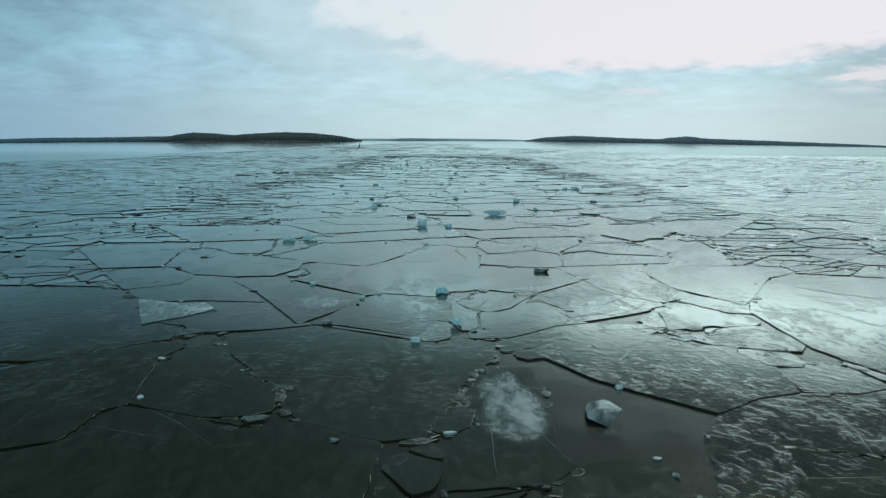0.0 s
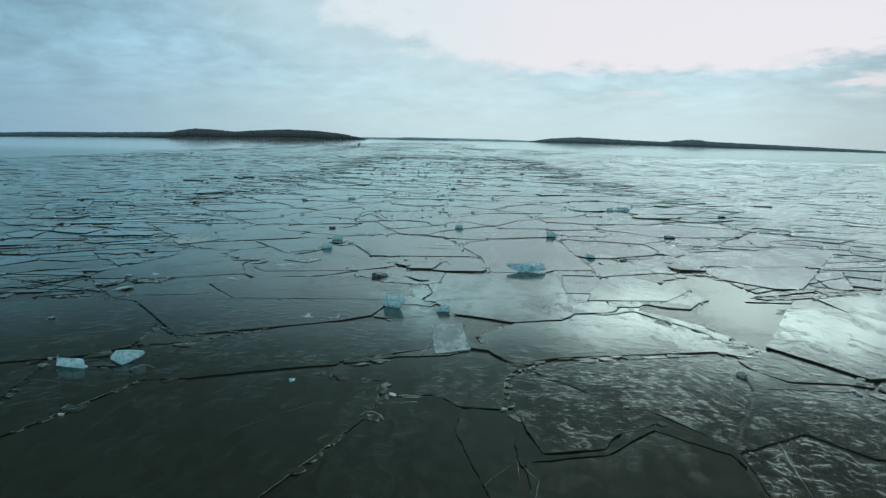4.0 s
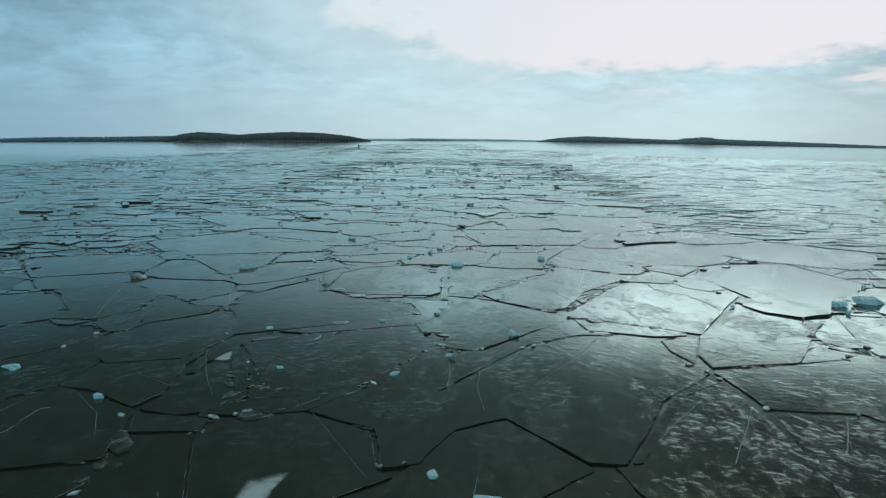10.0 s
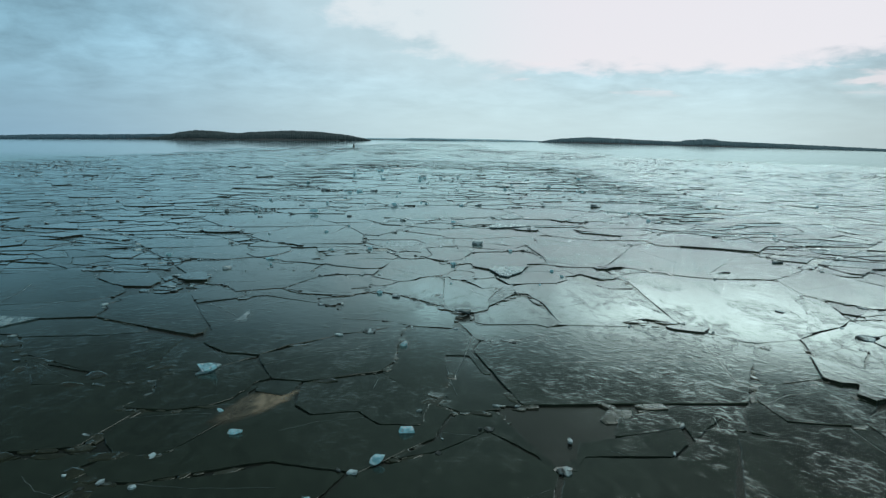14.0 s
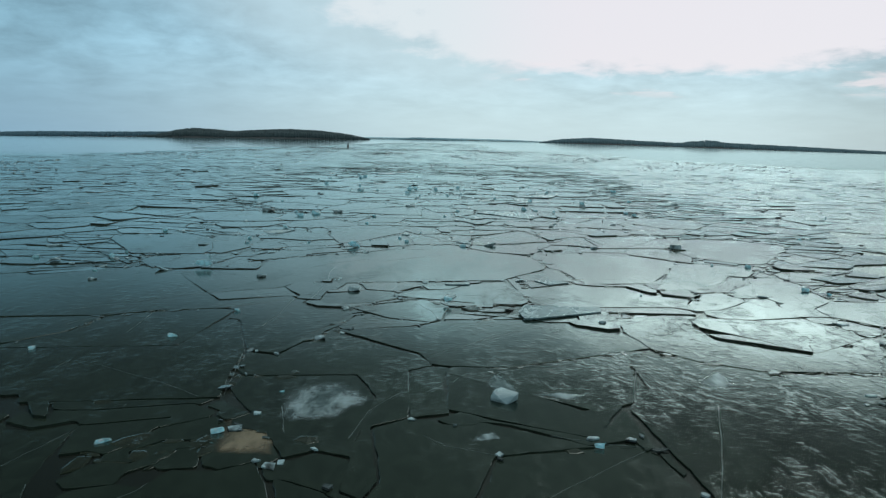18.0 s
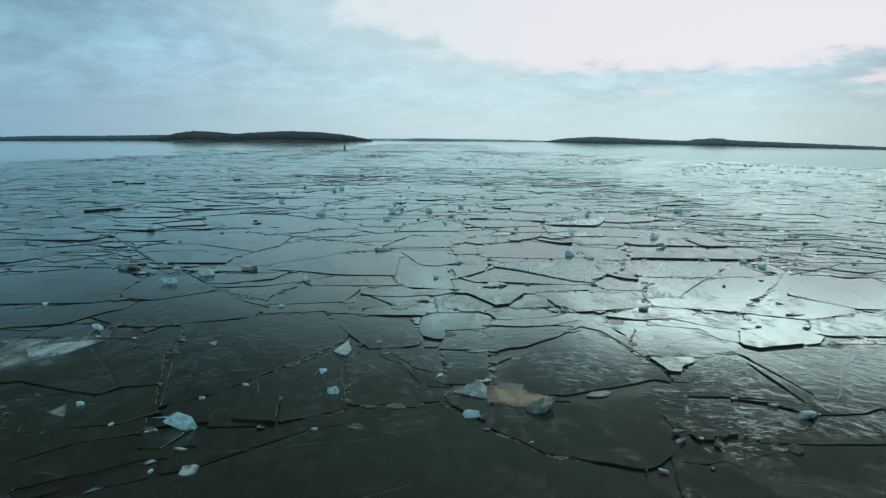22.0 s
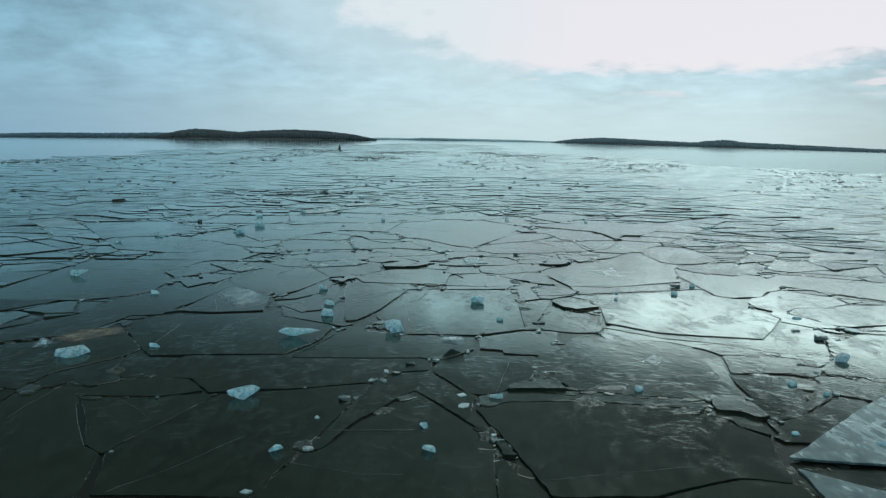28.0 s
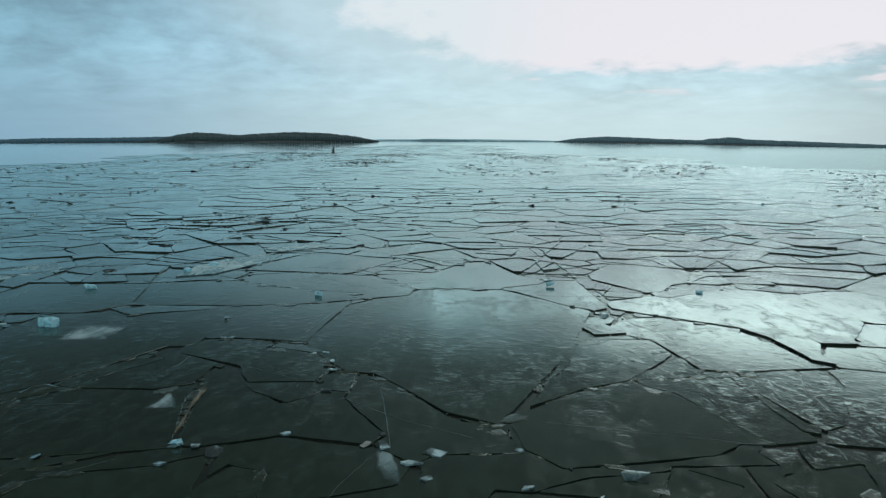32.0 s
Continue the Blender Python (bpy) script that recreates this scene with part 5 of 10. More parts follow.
# floes from 120 m on
floe((0.08, 118.96), (0.24, 120.64), (-1.20, 123.04), (-3.52, 122.00), (-3.36, 120.16), (-2.80, 119.52), (-1.60, 119.84), (-0.96, 118.96))
floe((-7.60, 117.36), (-7.20, 119.60), (-7.76, 119.68), (-7.36, 120.80), (-7.68, 121.92), (-11.04, 121.36), (-12.56, 123.60), (-9.84, 122.56), (-13.12, 124.32), (-14.48, 126.40), (-15.92, 126.40), (-19.92, 121.52), (-19.92, 120.32), (-17.68, 117.04), (-17.36, 116.64), (-16.64, 117.04), (-15.44, 115.20))
floe((9.28, 119.68), (11.12, 119.44), (12.32, 120.96), (12.08, 121.60), (12.64, 122.48), (11.52, 122.96), (9.68, 122.40), (9.12, 121.36))
floe((0.56, 124.96), (0.64, 120.64), (0.40, 120.40), (1.04, 119.84), (2.08, 120.16), (2.08, 120.48), (2.64, 120.32), (2.64, 120.64), (1.36, 124.88))
floe((-3.52, 122.16), (-4.48, 122.16), (-4.72, 121.92), (-4.72, 121.20), (-3.84, 120.80), (-3.60, 121.04))
floe((-7.76, 119.68), (-6.48, 119.60), (-5.52, 120.00), (-5.12, 120.48), (-4.80, 122.00), (-4.48, 122.32), (-5.44, 124.16), (-5.92, 123.92), (-6.64, 122.88), (-7.52, 122.48), (-7.76, 121.92), (-7.36, 120.80))
floe((-8.64, 121.76), (-9.36, 122.32), (-9.60, 122.24), (-12.56, 123.60), (-11.04, 121.36))
floe((15.76, 126.48), (15.04, 126.24), (13.60, 123.92), (12.56, 125.20), (11.84, 123.04), (12.16, 122.56), (12.64, 122.48), (12.08, 121.60), (12.32, 121.04), (14.40, 122.24), (16.16, 122.64), look_="raised")
floe((-8.64, 126.48), (-8.32, 123.44), (-7.84, 123.12), (-7.68, 122.64), (-7.28, 122.56), (-6.64, 122.88), (-5.44, 124.40), (-6.96, 124.88), (-7.76, 126.00))
floe((-14.24, 126.16), (-13.12, 124.32), (-8.80, 121.84), (-8.32, 121.68), (-7.68, 122.00), (-7.68, 122.88), (-8.40, 123.76), (-8.56, 126.56), (-10.24, 127.12), (-11.52, 126.56))
floe((9.76, 122.32), (12.00, 123.12), (13.28, 127.52), (11.44, 126.96), (10.08, 123.76))
floe((16.64, 121.76), (18.72, 121.76), (20.48, 122.24), (22.32, 123.60), (22.32, 124.80), (19.36, 128.40), (17.44, 128.64), (16.40, 128.24), (15.84, 127.52), (16.16, 122.64))
floe((0.24, 120.48), (0.64, 120.64), (0.56, 124.96), (1.36, 124.88), (1.76, 123.04), (2.00, 123.04), (1.44, 125.44), (1.76, 126.72), (1.04, 128.64), (0.64, 128.24), (-0.80, 128.56), (-1.04, 128.16), (-1.04, 124.00), (-1.36, 123.04))
floe((-0.80, 128.72), (-1.20, 128.72), (-2.08, 127.76), (-3.28, 127.12), (-5.52, 124.48), (-4.48, 122.16), (-3.44, 122.00), (-1.36, 123.04), (-1.04, 124.00), (-1.04, 128.16))
floe((2.64, 120.40), (8.88, 120.88), (11.44, 126.80), (11.28, 127.44), (8.80, 128.88), (5.36, 129.12), (4.32, 128.64), (2.96, 126.64), (1.76, 126.64), (1.44, 125.44), look_="wrinkled")
floe((-10.16, 127.12), (-10.24, 127.52), (-12.88, 129.04), (-15.92, 128.40), (-16.32, 128.00), (-15.60, 126.56), (-14.48, 126.40), (-14.32, 126.08), (-11.52, 126.56))
floe((18.08, 130.64), (16.64, 130.56), (16.00, 129.60), (13.28, 127.60), (12.64, 125.20), (13.52, 123.92), (15.04, 126.24), (15.76, 126.48), (15.76, 127.28), (16.16, 128.00), (17.68, 128.80), (18.08, 129.44))
floe((0.96, 129.28), (1.60, 126.80), (2.00, 126.56), (2.96, 126.64), (4.32, 128.24), (4.32, 128.80), (4.00, 129.04), (2.00, 128.88), (1.68, 129.28))
floe((-5.44, 124.48), (-4.80, 125.60), (-3.12, 127.12), (-3.84, 131.04), (-5.04, 132.24), (-7.60, 133.52), (-10.08, 131.68), (-8.00, 127.52), (-7.76, 125.84), (-6.56, 124.64))
floe((-3.68, 129.44), (-3.28, 127.20), (-2.40, 127.52), (-1.04, 128.72), (-1.20, 129.04), (-1.68, 129.20))
floe((8.80, 129.04), (8.96, 128.56), (10.08, 128.08), (10.56, 128.88), (9.68, 129.44), look_="raised")
floe((3.76, 134.88), (2.24, 131.84), (2.24, 131.28), (1.60, 130.72), (1.60, 129.28), (2.00, 128.88), (4.00, 129.04), (4.40, 128.64), (4.96, 129.12), (4.96, 130.00))
floe((-13.76, 132.48), (-14.16, 132.48), (-15.04, 131.68), (-17.92, 130.72), (-18.00, 130.08), (-16.56, 128.00), (-15.92, 128.40), (-13.04, 129.04), (-13.20, 130.40), (-13.68, 131.12), (-13.36, 132.00))
floe((-8.32, 126.64), (-8.08, 127.04), (-8.24, 127.92), (-11.12, 133.92), (-12.16, 133.28), (-13.12, 133.68), (-13.84, 132.48), (-13.36, 132.00), (-13.68, 131.12), (-13.20, 130.40), (-13.04, 129.04))
floe((0.80, 128.32), (1.04, 130.64), (-0.88, 133.20), (-2.88, 134.72), (-4.00, 133.52), (-3.68, 129.44), (-1.68, 129.20), (-0.80, 128.56))
floe((17.12, 135.28), (16.32, 134.96), (15.52, 131.68), (13.92, 128.32), (15.60, 129.28), (16.64, 130.48), (17.36, 133.44), (17.36, 134.96))
floe((-4.48, 131.52), (-4.16, 131.76), (-4.16, 132.08), (-3.92, 132.08), (-3.84, 133.44), (-4.00, 133.52), (-5.12, 133.04), (-4.88, 132.00))
floe((11.44, 126.96), (13.20, 127.44), (14.08, 128.24), (15.92, 132.80), (16.32, 134.96), (17.12, 135.28), (17.44, 138.64), (14.08, 139.12), (10.88, 140.88), (9.60, 140.08), (9.52, 129.92), (9.68, 129.36), (10.56, 129.04), (10.24, 128.16))
floe((-4.08, 133.52), (-6.24, 133.92), (-6.24, 134.48), (-7.12, 134.72), (-7.20, 135.04), (-8.72, 134.32), (-8.40, 133.20), (-10.32, 132.24), (-10.32, 132.00), (-10.00, 131.52), (-10.08, 131.76), (-7.60, 133.52), (-4.88, 132.08), (-5.12, 133.04))
floe((-11.20, 135.76), (-11.52, 135.04), (-10.96, 134.56), (-11.20, 133.92), (-10.40, 132.24), (-8.40, 133.20), (-8.72, 134.24), (-9.12, 134.08), (-10.08, 135.52))
floe((6.96, 139.04), (6.56, 138.96), (6.56, 138.16), (5.84, 137.20), (4.48, 137.04), (3.60, 136.32), (3.68, 134.88), (4.16, 134.64), (4.64, 132.72), (4.80, 128.96), (7.60, 128.88), (7.36, 129.52), (8.40, 130.24), (9.60, 129.44), (8.16, 136.32), (6.80, 138.48))
floe((-6.24, 133.92), (-3.84, 133.52), (-3.04, 134.72), (-3.52, 135.44), (-4.00, 135.20), (-3.92, 134.16), (-4.88, 134.08), (-6.24, 134.48))
floe((9.52, 129.92), (9.52, 134.00), (9.28, 135.28), (9.44, 135.84), (9.36, 136.08), (8.16, 136.16), (8.08, 135.60), (8.72, 133.84))
floe((0.88, 130.72), (1.68, 130.72), (2.24, 131.28), (2.32, 133.20), (3.20, 136.24), (2.16, 135.68), (1.04, 137.60), (0.64, 137.76), (0.48, 138.64), (0.08, 138.88), (-0.16, 138.48), (0.32, 138.00), (0.40, 131.20))
floe((-22.00, 137.20), (-22.00, 135.92), (-18.32, 130.56), (-15.04, 131.68), (-14.00, 132.56), (-14.00, 133.84), (-14.64, 134.88), (-15.92, 135.76), (-16.88, 136.80), (-17.12, 137.76), (-18.24, 138.56), (-19.68, 138.64))
floe((0.40, 131.68), (0.32, 138.00), (-0.24, 138.56), (-0.72, 138.40), (-1.12, 137.44), (-1.92, 137.04), (-2.16, 136.40), (-3.36, 135.44), (-3.04, 134.64), (-3.44, 134.08), (-2.80, 134.72), (-1.12, 133.44))
floe((2.24, 131.84), (3.68, 134.72), (3.68, 136.64), (3.44, 136.64), (2.96, 137.68), (2.88, 138.48), (1.36, 137.60), (2.16, 135.68), (3.20, 136.24), (2.32, 133.20))
floe((-3.36, 138.72), (-4.80, 138.72), (-6.08, 138.00), (-7.12, 134.72), (-4.88, 134.08), (-3.92, 134.16), (-4.00, 135.20), (-2.80, 135.76), (-3.28, 136.72))
floe((-13.36, 134.88), (-13.36, 136.16), (-14.48, 138.32), (-15.76, 138.32), (-17.12, 137.68), (-16.88, 136.80), (-15.44, 135.36), (-14.64, 134.88))
floe((-3.28, 138.16), (-3.44, 138.00), (-3.28, 136.72), (-2.96, 135.84), (-2.72, 135.84), (-2.16, 136.40), (-1.92, 137.04))
floe((9.28, 138.80), (7.92, 137.92), (7.76, 137.04), (8.24, 136.08), (9.44, 136.24), look_="wrinkled")
floe((-11.36, 136.24), (-11.20, 136.40), (-11.36, 137.44), (-12.08, 138.56), (-12.40, 138.64), (-12.88, 138.32), (-12.88, 136.80), (-12.16, 136.24), look_="raised")
floe((-12.80, 138.48), (-12.08, 138.56), (-11.28, 137.20), (-11.44, 136.08), (-11.04, 135.68), (-10.08, 135.52), (-9.12, 134.08), (-7.04, 135.12), (-6.08, 137.84), (-6.08, 138.40), (-6.72, 139.36), (-7.68, 139.44), (-8.88, 140.40), (-10.16, 139.28), (-12.16, 138.96))
floe((20.96, 142.24), (20.24, 142.24), (19.52, 141.20), (18.80, 140.88), (18.56, 140.08), (17.52, 139.28), (17.36, 138.72), (17.04, 135.36), (18.80, 132.56), (20.00, 132.56), (22.24, 136.00), (22.24, 137.60))
floe((0.64, 140.40), (0.16, 138.80), (0.56, 138.48), (0.64, 137.76), (1.60, 137.60), (1.84, 137.76), (1.76, 138.64), (2.00, 139.52), (1.44, 140.40))
floe((3.44, 136.64), (5.84, 137.20), (6.56, 138.16), (6.56, 138.96), (7.20, 139.44), (6.48, 142.32), (5.84, 142.72), (4.24, 140.88), (2.88, 138.56))
floe((-6.48, 141.84), (-6.72, 139.28), (-6.32, 138.40), (-6.00, 138.32), (-5.20, 138.80), (-3.84, 138.72), (-3.68, 139.04), (-4.72, 140.80), (-5.76, 141.20))
floe((-3.36, 138.72), (-3.20, 140.64), (-4.16, 140.56), (-4.72, 140.80), (-4.72, 140.48), (-3.68, 139.04), (-3.84, 138.72))
floe((9.44, 137.84), (9.60, 137.84), (9.60, 140.08), (10.96, 140.88), (12.56, 140.00), (10.40, 142.00), (9.04, 141.12), look_="wrinkled")
# floes from 140 m on
floe((6.48, 142.16), (7.12, 139.52), (7.44, 139.92), (8.24, 138.48), (8.88, 138.40), (9.20, 138.80), (9.04, 141.12), (8.56, 141.28), (8.48, 141.92), look_="wrinkled")
floe((0.96, 142.48), (0.80, 140.40), (1.44, 140.40), (1.92, 139.68), (1.76, 138.16), (2.08, 138.00), (2.88, 138.48), (3.04, 140.16), (2.72, 140.72), (1.84, 141.36), (1.76, 142.48))
floe((-2.00, 137.04), (-1.44, 137.12), (-0.88, 138.24), (0.24, 138.96), (0.80, 140.40), (0.96, 142.48), (0.00, 142.64), (-0.72, 144.24), (-1.76, 143.84), (-2.56, 144.24), (-2.88, 143.44), (-3.36, 138.24))
floe((-6.72, 139.36), (-6.56, 141.60), (-7.92, 142.24), (-9.12, 142.24), (-9.44, 141.44), (-9.04, 140.40), (-7.68, 139.44))
floe((-9.04, 142.80), (-10.24, 143.20), (-10.48, 143.68), (-11.12, 143.68), (-12.56, 142.24), (-14.32, 141.60), (-14.32, 140.32), (-12.96, 138.32), (-12.16, 138.96), (-10.16, 139.28), (-9.20, 140.08), (-9.04, 140.72), (-9.44, 141.68), (-8.96, 142.24))
floe((8.56, 142.00), (8.56, 141.28), (9.28, 141.20), (9.28, 141.52), look_="raised")
floe((4.96, 142.72), (2.88, 143.12), (1.68, 142.56), (1.76, 141.52), (2.80, 140.48), (4.00, 140.48), (4.96, 141.68), look_="raised")
floe((9.92, 142.72), (9.60, 142.64), (9.12, 141.92), (8.72, 142.08), (9.28, 141.28), (9.60, 141.68), (10.24, 141.92), look_="raised")
floe((-9.04, 142.88), (-8.96, 142.24), (-7.92, 142.24), (-6.72, 141.60), (-6.40, 141.84), (-5.76, 141.20), (-4.16, 140.56), (-3.44, 140.56), (-3.12, 140.96), (-2.80, 143.84), (-3.28, 144.00), (-6.64, 143.36), (-6.96, 142.88), (-7.60, 143.20), (-8.88, 143.12))
floe((19.44, 146.80), (18.32, 146.72), (14.64, 140.72), (11.92, 141.76), (10.80, 142.72), (10.08, 142.72), (10.08, 142.24), (12.72, 139.84), (14.08, 139.12), (17.52, 139.20), (20.32, 142.24), (19.84, 146.32))
floe((0.32, 142.56), (1.92, 142.56), (2.88, 143.12), (4.72, 142.72), (6.00, 142.96), (6.16, 144.24), (5.44, 147.92), (1.92, 146.80), (1.12, 143.68), (0.40, 143.44))
floe((-2.80, 145.52), (-2.40, 144.16), (-1.76, 143.84), (-1.04, 144.24), (-1.60, 144.96))
floe((-7.12, 143.12), (-3.28, 144.00), (-2.72, 143.68), (-2.48, 144.40), (-3.28, 146.24), (-4.00, 145.76), (-4.96, 145.76), (-5.28, 144.96), (-5.84, 145.04), (-6.64, 144.72), (-6.80, 144.24), (-7.04, 144.24))
floe((-8.08, 148.16), (-9.12, 147.60), (-9.68, 147.68), (-9.36, 146.16), (-9.84, 144.48), (-10.48, 143.52), (-9.20, 142.80), (-8.88, 143.12), (-7.68, 143.20), (-7.04, 143.76), (-7.60, 145.12))
floe((-0.88, 144.24), (-0.96, 144.72), (-1.28, 144.88), (-1.28, 146.48), (-2.16, 146.80), (-2.56, 146.32), (-2.88, 146.32), (-3.12, 145.92), (-2.88, 145.36), (-2.56, 145.44), (-1.60, 144.96))
floe((-4.88, 147.20), (-6.00, 145.92), (-6.64, 146.00), (-6.88, 145.76), (-7.12, 145.04), (-6.80, 144.72), (-5.84, 144.96), (-5.84, 145.52), (-5.36, 146.00), (-5.20, 146.80), (-4.80, 146.96))
floe((-18.16, 146.40), (-18.08, 145.76), (-16.16, 143.04), (-12.24, 142.64), (-10.96, 143.68), (-11.68, 144.72), (-11.68, 146.24), (-12.40, 147.36), (-12.56, 148.32), (-13.36, 148.32), (-13.52, 147.92), (-17.92, 146.72))
floe((-10.48, 143.68), (-9.84, 144.48), (-9.36, 146.16), (-9.68, 147.76), (-9.84, 148.00), (-11.04, 147.60), (-12.32, 147.76), (-12.40, 147.36), (-11.68, 146.24), (-11.68, 144.72), (-10.96, 143.68))
floe((-4.40, 145.84), (-4.72, 146.96), (-5.20, 146.80), (-4.96, 147.20), (-5.68, 147.28), (-6.24, 146.48), (-5.84, 146.08), (-5.20, 146.80), (-5.44, 145.84), (-5.20, 145.68))
floe((-4.48, 148.00), (-4.88, 147.12), (-4.40, 145.92), (-4.00, 145.76), (-3.28, 146.24), (-3.12, 145.84), (-2.80, 146.48), (-3.36, 147.76))
floe((9.60, 142.80), (10.80, 142.72), (11.92, 141.76), (14.64, 140.72), (18.32, 146.72), (19.36, 146.80), (20.24, 148.56), (17.12, 150.32), (15.20, 150.72), (14.40, 151.52), (12.96, 151.28), look_="wrinkled")
floe((0.24, 143.28), (1.12, 143.68), (1.92, 146.80), (4.32, 147.44), (1.68, 148.80), (0.72, 148.56), (0.40, 148.88), (-0.24, 148.88), (-1.04, 148.24), (-0.56, 145.36), (-0.88, 144.24))
floe((-6.00, 148.64), (-8.08, 147.92), (-7.68, 146.24), (-7.12, 146.48), (-6.64, 146.32), (-6.32, 146.88))
floe((-6.64, 146.00), (-5.92, 146.00), (-6.24, 146.48), (-5.68, 147.28), (-4.80, 147.28), (-4.40, 148.24), (-4.96, 148.80), (-6.16, 147.84), (-6.32, 146.88), (-6.72, 146.32))
floe((6.96, 142.00), (8.56, 141.92), (9.44, 142.56), (12.72, 150.56), (10.40, 153.68), (8.80, 154.32), (8.56, 154.88), (6.64, 154.64), (6.56, 151.92), (5.60, 149.92), (6.16, 145.36), (6.16, 143.36), (5.76, 142.72), look_="wrinkled")
floe((0.40, 148.88), (0.72, 148.56), (1.36, 148.56), (1.52, 148.80), (2.32, 148.64), (4.16, 147.44), (5.36, 147.92), (5.52, 147.20), (5.76, 147.44), (5.60, 149.92), (4.40, 147.84), (1.76, 148.96), (1.04, 149.52))
floe((-5.04, 149.12), (-5.84, 149.60), (-8.16, 148.88), (-9.20, 148.80), (-8.96, 148.16), (-9.92, 148.64), (-10.00, 148.00), (-9.12, 147.60), (-8.32, 148.16), (-8.00, 147.92), (-6.00, 148.64), (-6.08, 147.84), (-5.04, 148.72))
floe((-12.40, 150.08), (-12.64, 148.32), (-12.24, 147.68), (-11.04, 147.60), (-10.00, 148.00), (-10.00, 148.40), (-10.56, 148.56), (-11.04, 149.68), (-11.76, 150.08))
floe((-8.96, 148.16), (-9.52, 149.28), (-10.08, 149.20), (-9.36, 148.24), look_="raised")
floe((-5.28, 149.92), (-5.52, 149.44), (-5.04, 149.12), (-5.04, 148.80), (-4.72, 148.48), (-4.48, 148.48), (-4.16, 148.96))
floe((-20.40, 150.32), (-20.40, 149.12), (-18.48, 146.40), (-13.52, 147.92), (-13.28, 148.32), (-13.28, 148.96), (-14.96, 151.28), (-16.48, 151.28))
floe((-9.52, 149.20), (-9.28, 148.80), (-8.16, 148.88), (-5.84, 149.60), (-5.52, 149.52), (-5.28, 150.00), (-9.52, 149.36))
floe((-1.28, 147.28), (-1.12, 150.32), (-1.92, 152.24), (-5.28, 151.92), (-5.28, 150.72), (-4.16, 148.96), (-4.56, 148.48), (-4.40, 148.00))
floe((22.32, 152.64), (19.36, 152.72), (18.48, 152.16), (17.84, 152.16), (16.16, 151.12), (16.00, 150.64), (17.92, 149.92), (20.40, 148.40), (22.32, 151.44), look_="raised")
floe((-0.80, 144.56), (-0.56, 145.36), (-1.04, 148.24), (-0.16, 148.88), (-0.40, 152.72), (0.32, 153.28), (-0.16, 154.40), (-3.04, 156.64), (-3.44, 157.04), (-3.04, 157.28), (-3.52, 157.44), (-3.76, 155.76), (-4.24, 155.52), (-4.80, 153.92), (-5.84, 154.24), (-5.68, 152.48), (-5.28, 151.92), (-1.92, 152.24), (-1.12, 150.32), (-1.28, 147.28), (-3.52, 147.76), (-2.80, 146.32), (-2.16, 146.80), (-1.28, 146.48), (-1.28, 144.88))
floe((0.80, 153.20), (0.16, 153.20), (-0.40, 152.72), (-0.16, 148.80), (0.88, 149.20), (0.64, 151.36))
floe((4.40, 147.84), (5.60, 150.24), (4.40, 149.60), (2.32, 151.52), (0.72, 152.48), (2.48, 152.88), (3.60, 153.60), (2.56, 153.12), (0.88, 153.20), (0.64, 152.80), (0.72, 149.52))
floe((10.48, 153.28), (12.40, 150.72), (12.72, 150.72), (12.96, 151.28), (13.84, 151.52), (14.32, 152.16), (14.32, 153.44), look_="wrinkled")
floe((7.04, 155.36), (2.48, 152.88), (0.72, 152.48), (4.72, 149.60), (5.92, 150.40), (6.48, 151.68), (6.40, 153.28), look_="wrinkled")
floe((-7.36, 158.48), (-7.84, 158.32), (-8.24, 154.72), (-13.84, 153.84), (-13.76, 152.80), (-12.00, 150.24), (-11.20, 149.68), (-10.64, 149.76), (-10.32, 149.20), (-5.28, 150.00), (-5.84, 154.24))
floe((15.20, 150.72), (16.00, 150.72), (17.84, 152.16), (19.52, 152.80), (20.40, 154.72), (20.40, 156.08), (18.88, 157.92), (16.08, 157.76), (15.04, 157.04), (15.20, 156.48), (16.40, 157.04), (14.48, 153.52), (14.56, 151.36))
floe((-15.04, 154.80), (-15.28, 155.92), (-16.56, 157.44), (-17.20, 157.36), (-18.24, 156.56), (-18.24, 155.28), (-17.44, 154.24), (-16.24, 154.24), look_="raised")
floe((-2.64, 160.00), (-3.12, 159.76), (-4.72, 154.88), (-5.36, 154.24), (-5.92, 154.48), (-6.16, 155.04), (-5.92, 154.24), (-4.80, 153.92), (-4.24, 155.52), (-3.76, 155.76), (-3.76, 156.80), (-3.20, 158.08), (-2.96, 159.60), (-2.56, 159.68))
floe((-12.48, 158.48), (-13.76, 158.56), (-16.40, 158.00), (-16.64, 157.68), (-15.28, 155.92), (-14.64, 154.08), (-13.76, 154.64), (-12.72, 156.08))
floe((-3.44, 157.12), (-0.24, 154.48), (0.16, 153.36), (0.80, 153.12), (2.56, 153.12), (7.76, 155.76), (7.20, 158.00), (6.72, 157.84), (5.52, 158.48), (5.36, 158.96), (4.40, 158.96), (4.00, 159.36), (0.56, 158.96), (-0.48, 157.92))
floe((10.24, 157.68), (10.40, 157.12), (12.48, 155.84), (12.08, 156.64), (11.20, 157.52), look_="raised")
floe((7.36, 159.68), (7.20, 157.92), (7.68, 155.60), (8.80, 154.32), (10.48, 153.44), (14.56, 153.52), (16.40, 157.04), (15.28, 156.48), (14.88, 156.72), (12.96, 155.44), (10.24, 157.36), (10.16, 159.36), (10.64, 159.76), (10.64, 160.64), (9.44, 160.64), look_="wrinkled")
floe((-14.40, 153.84), (-8.24, 154.72), (-7.84, 159.92), (-8.96, 160.08), (-12.32, 158.64), (-12.72, 156.08))
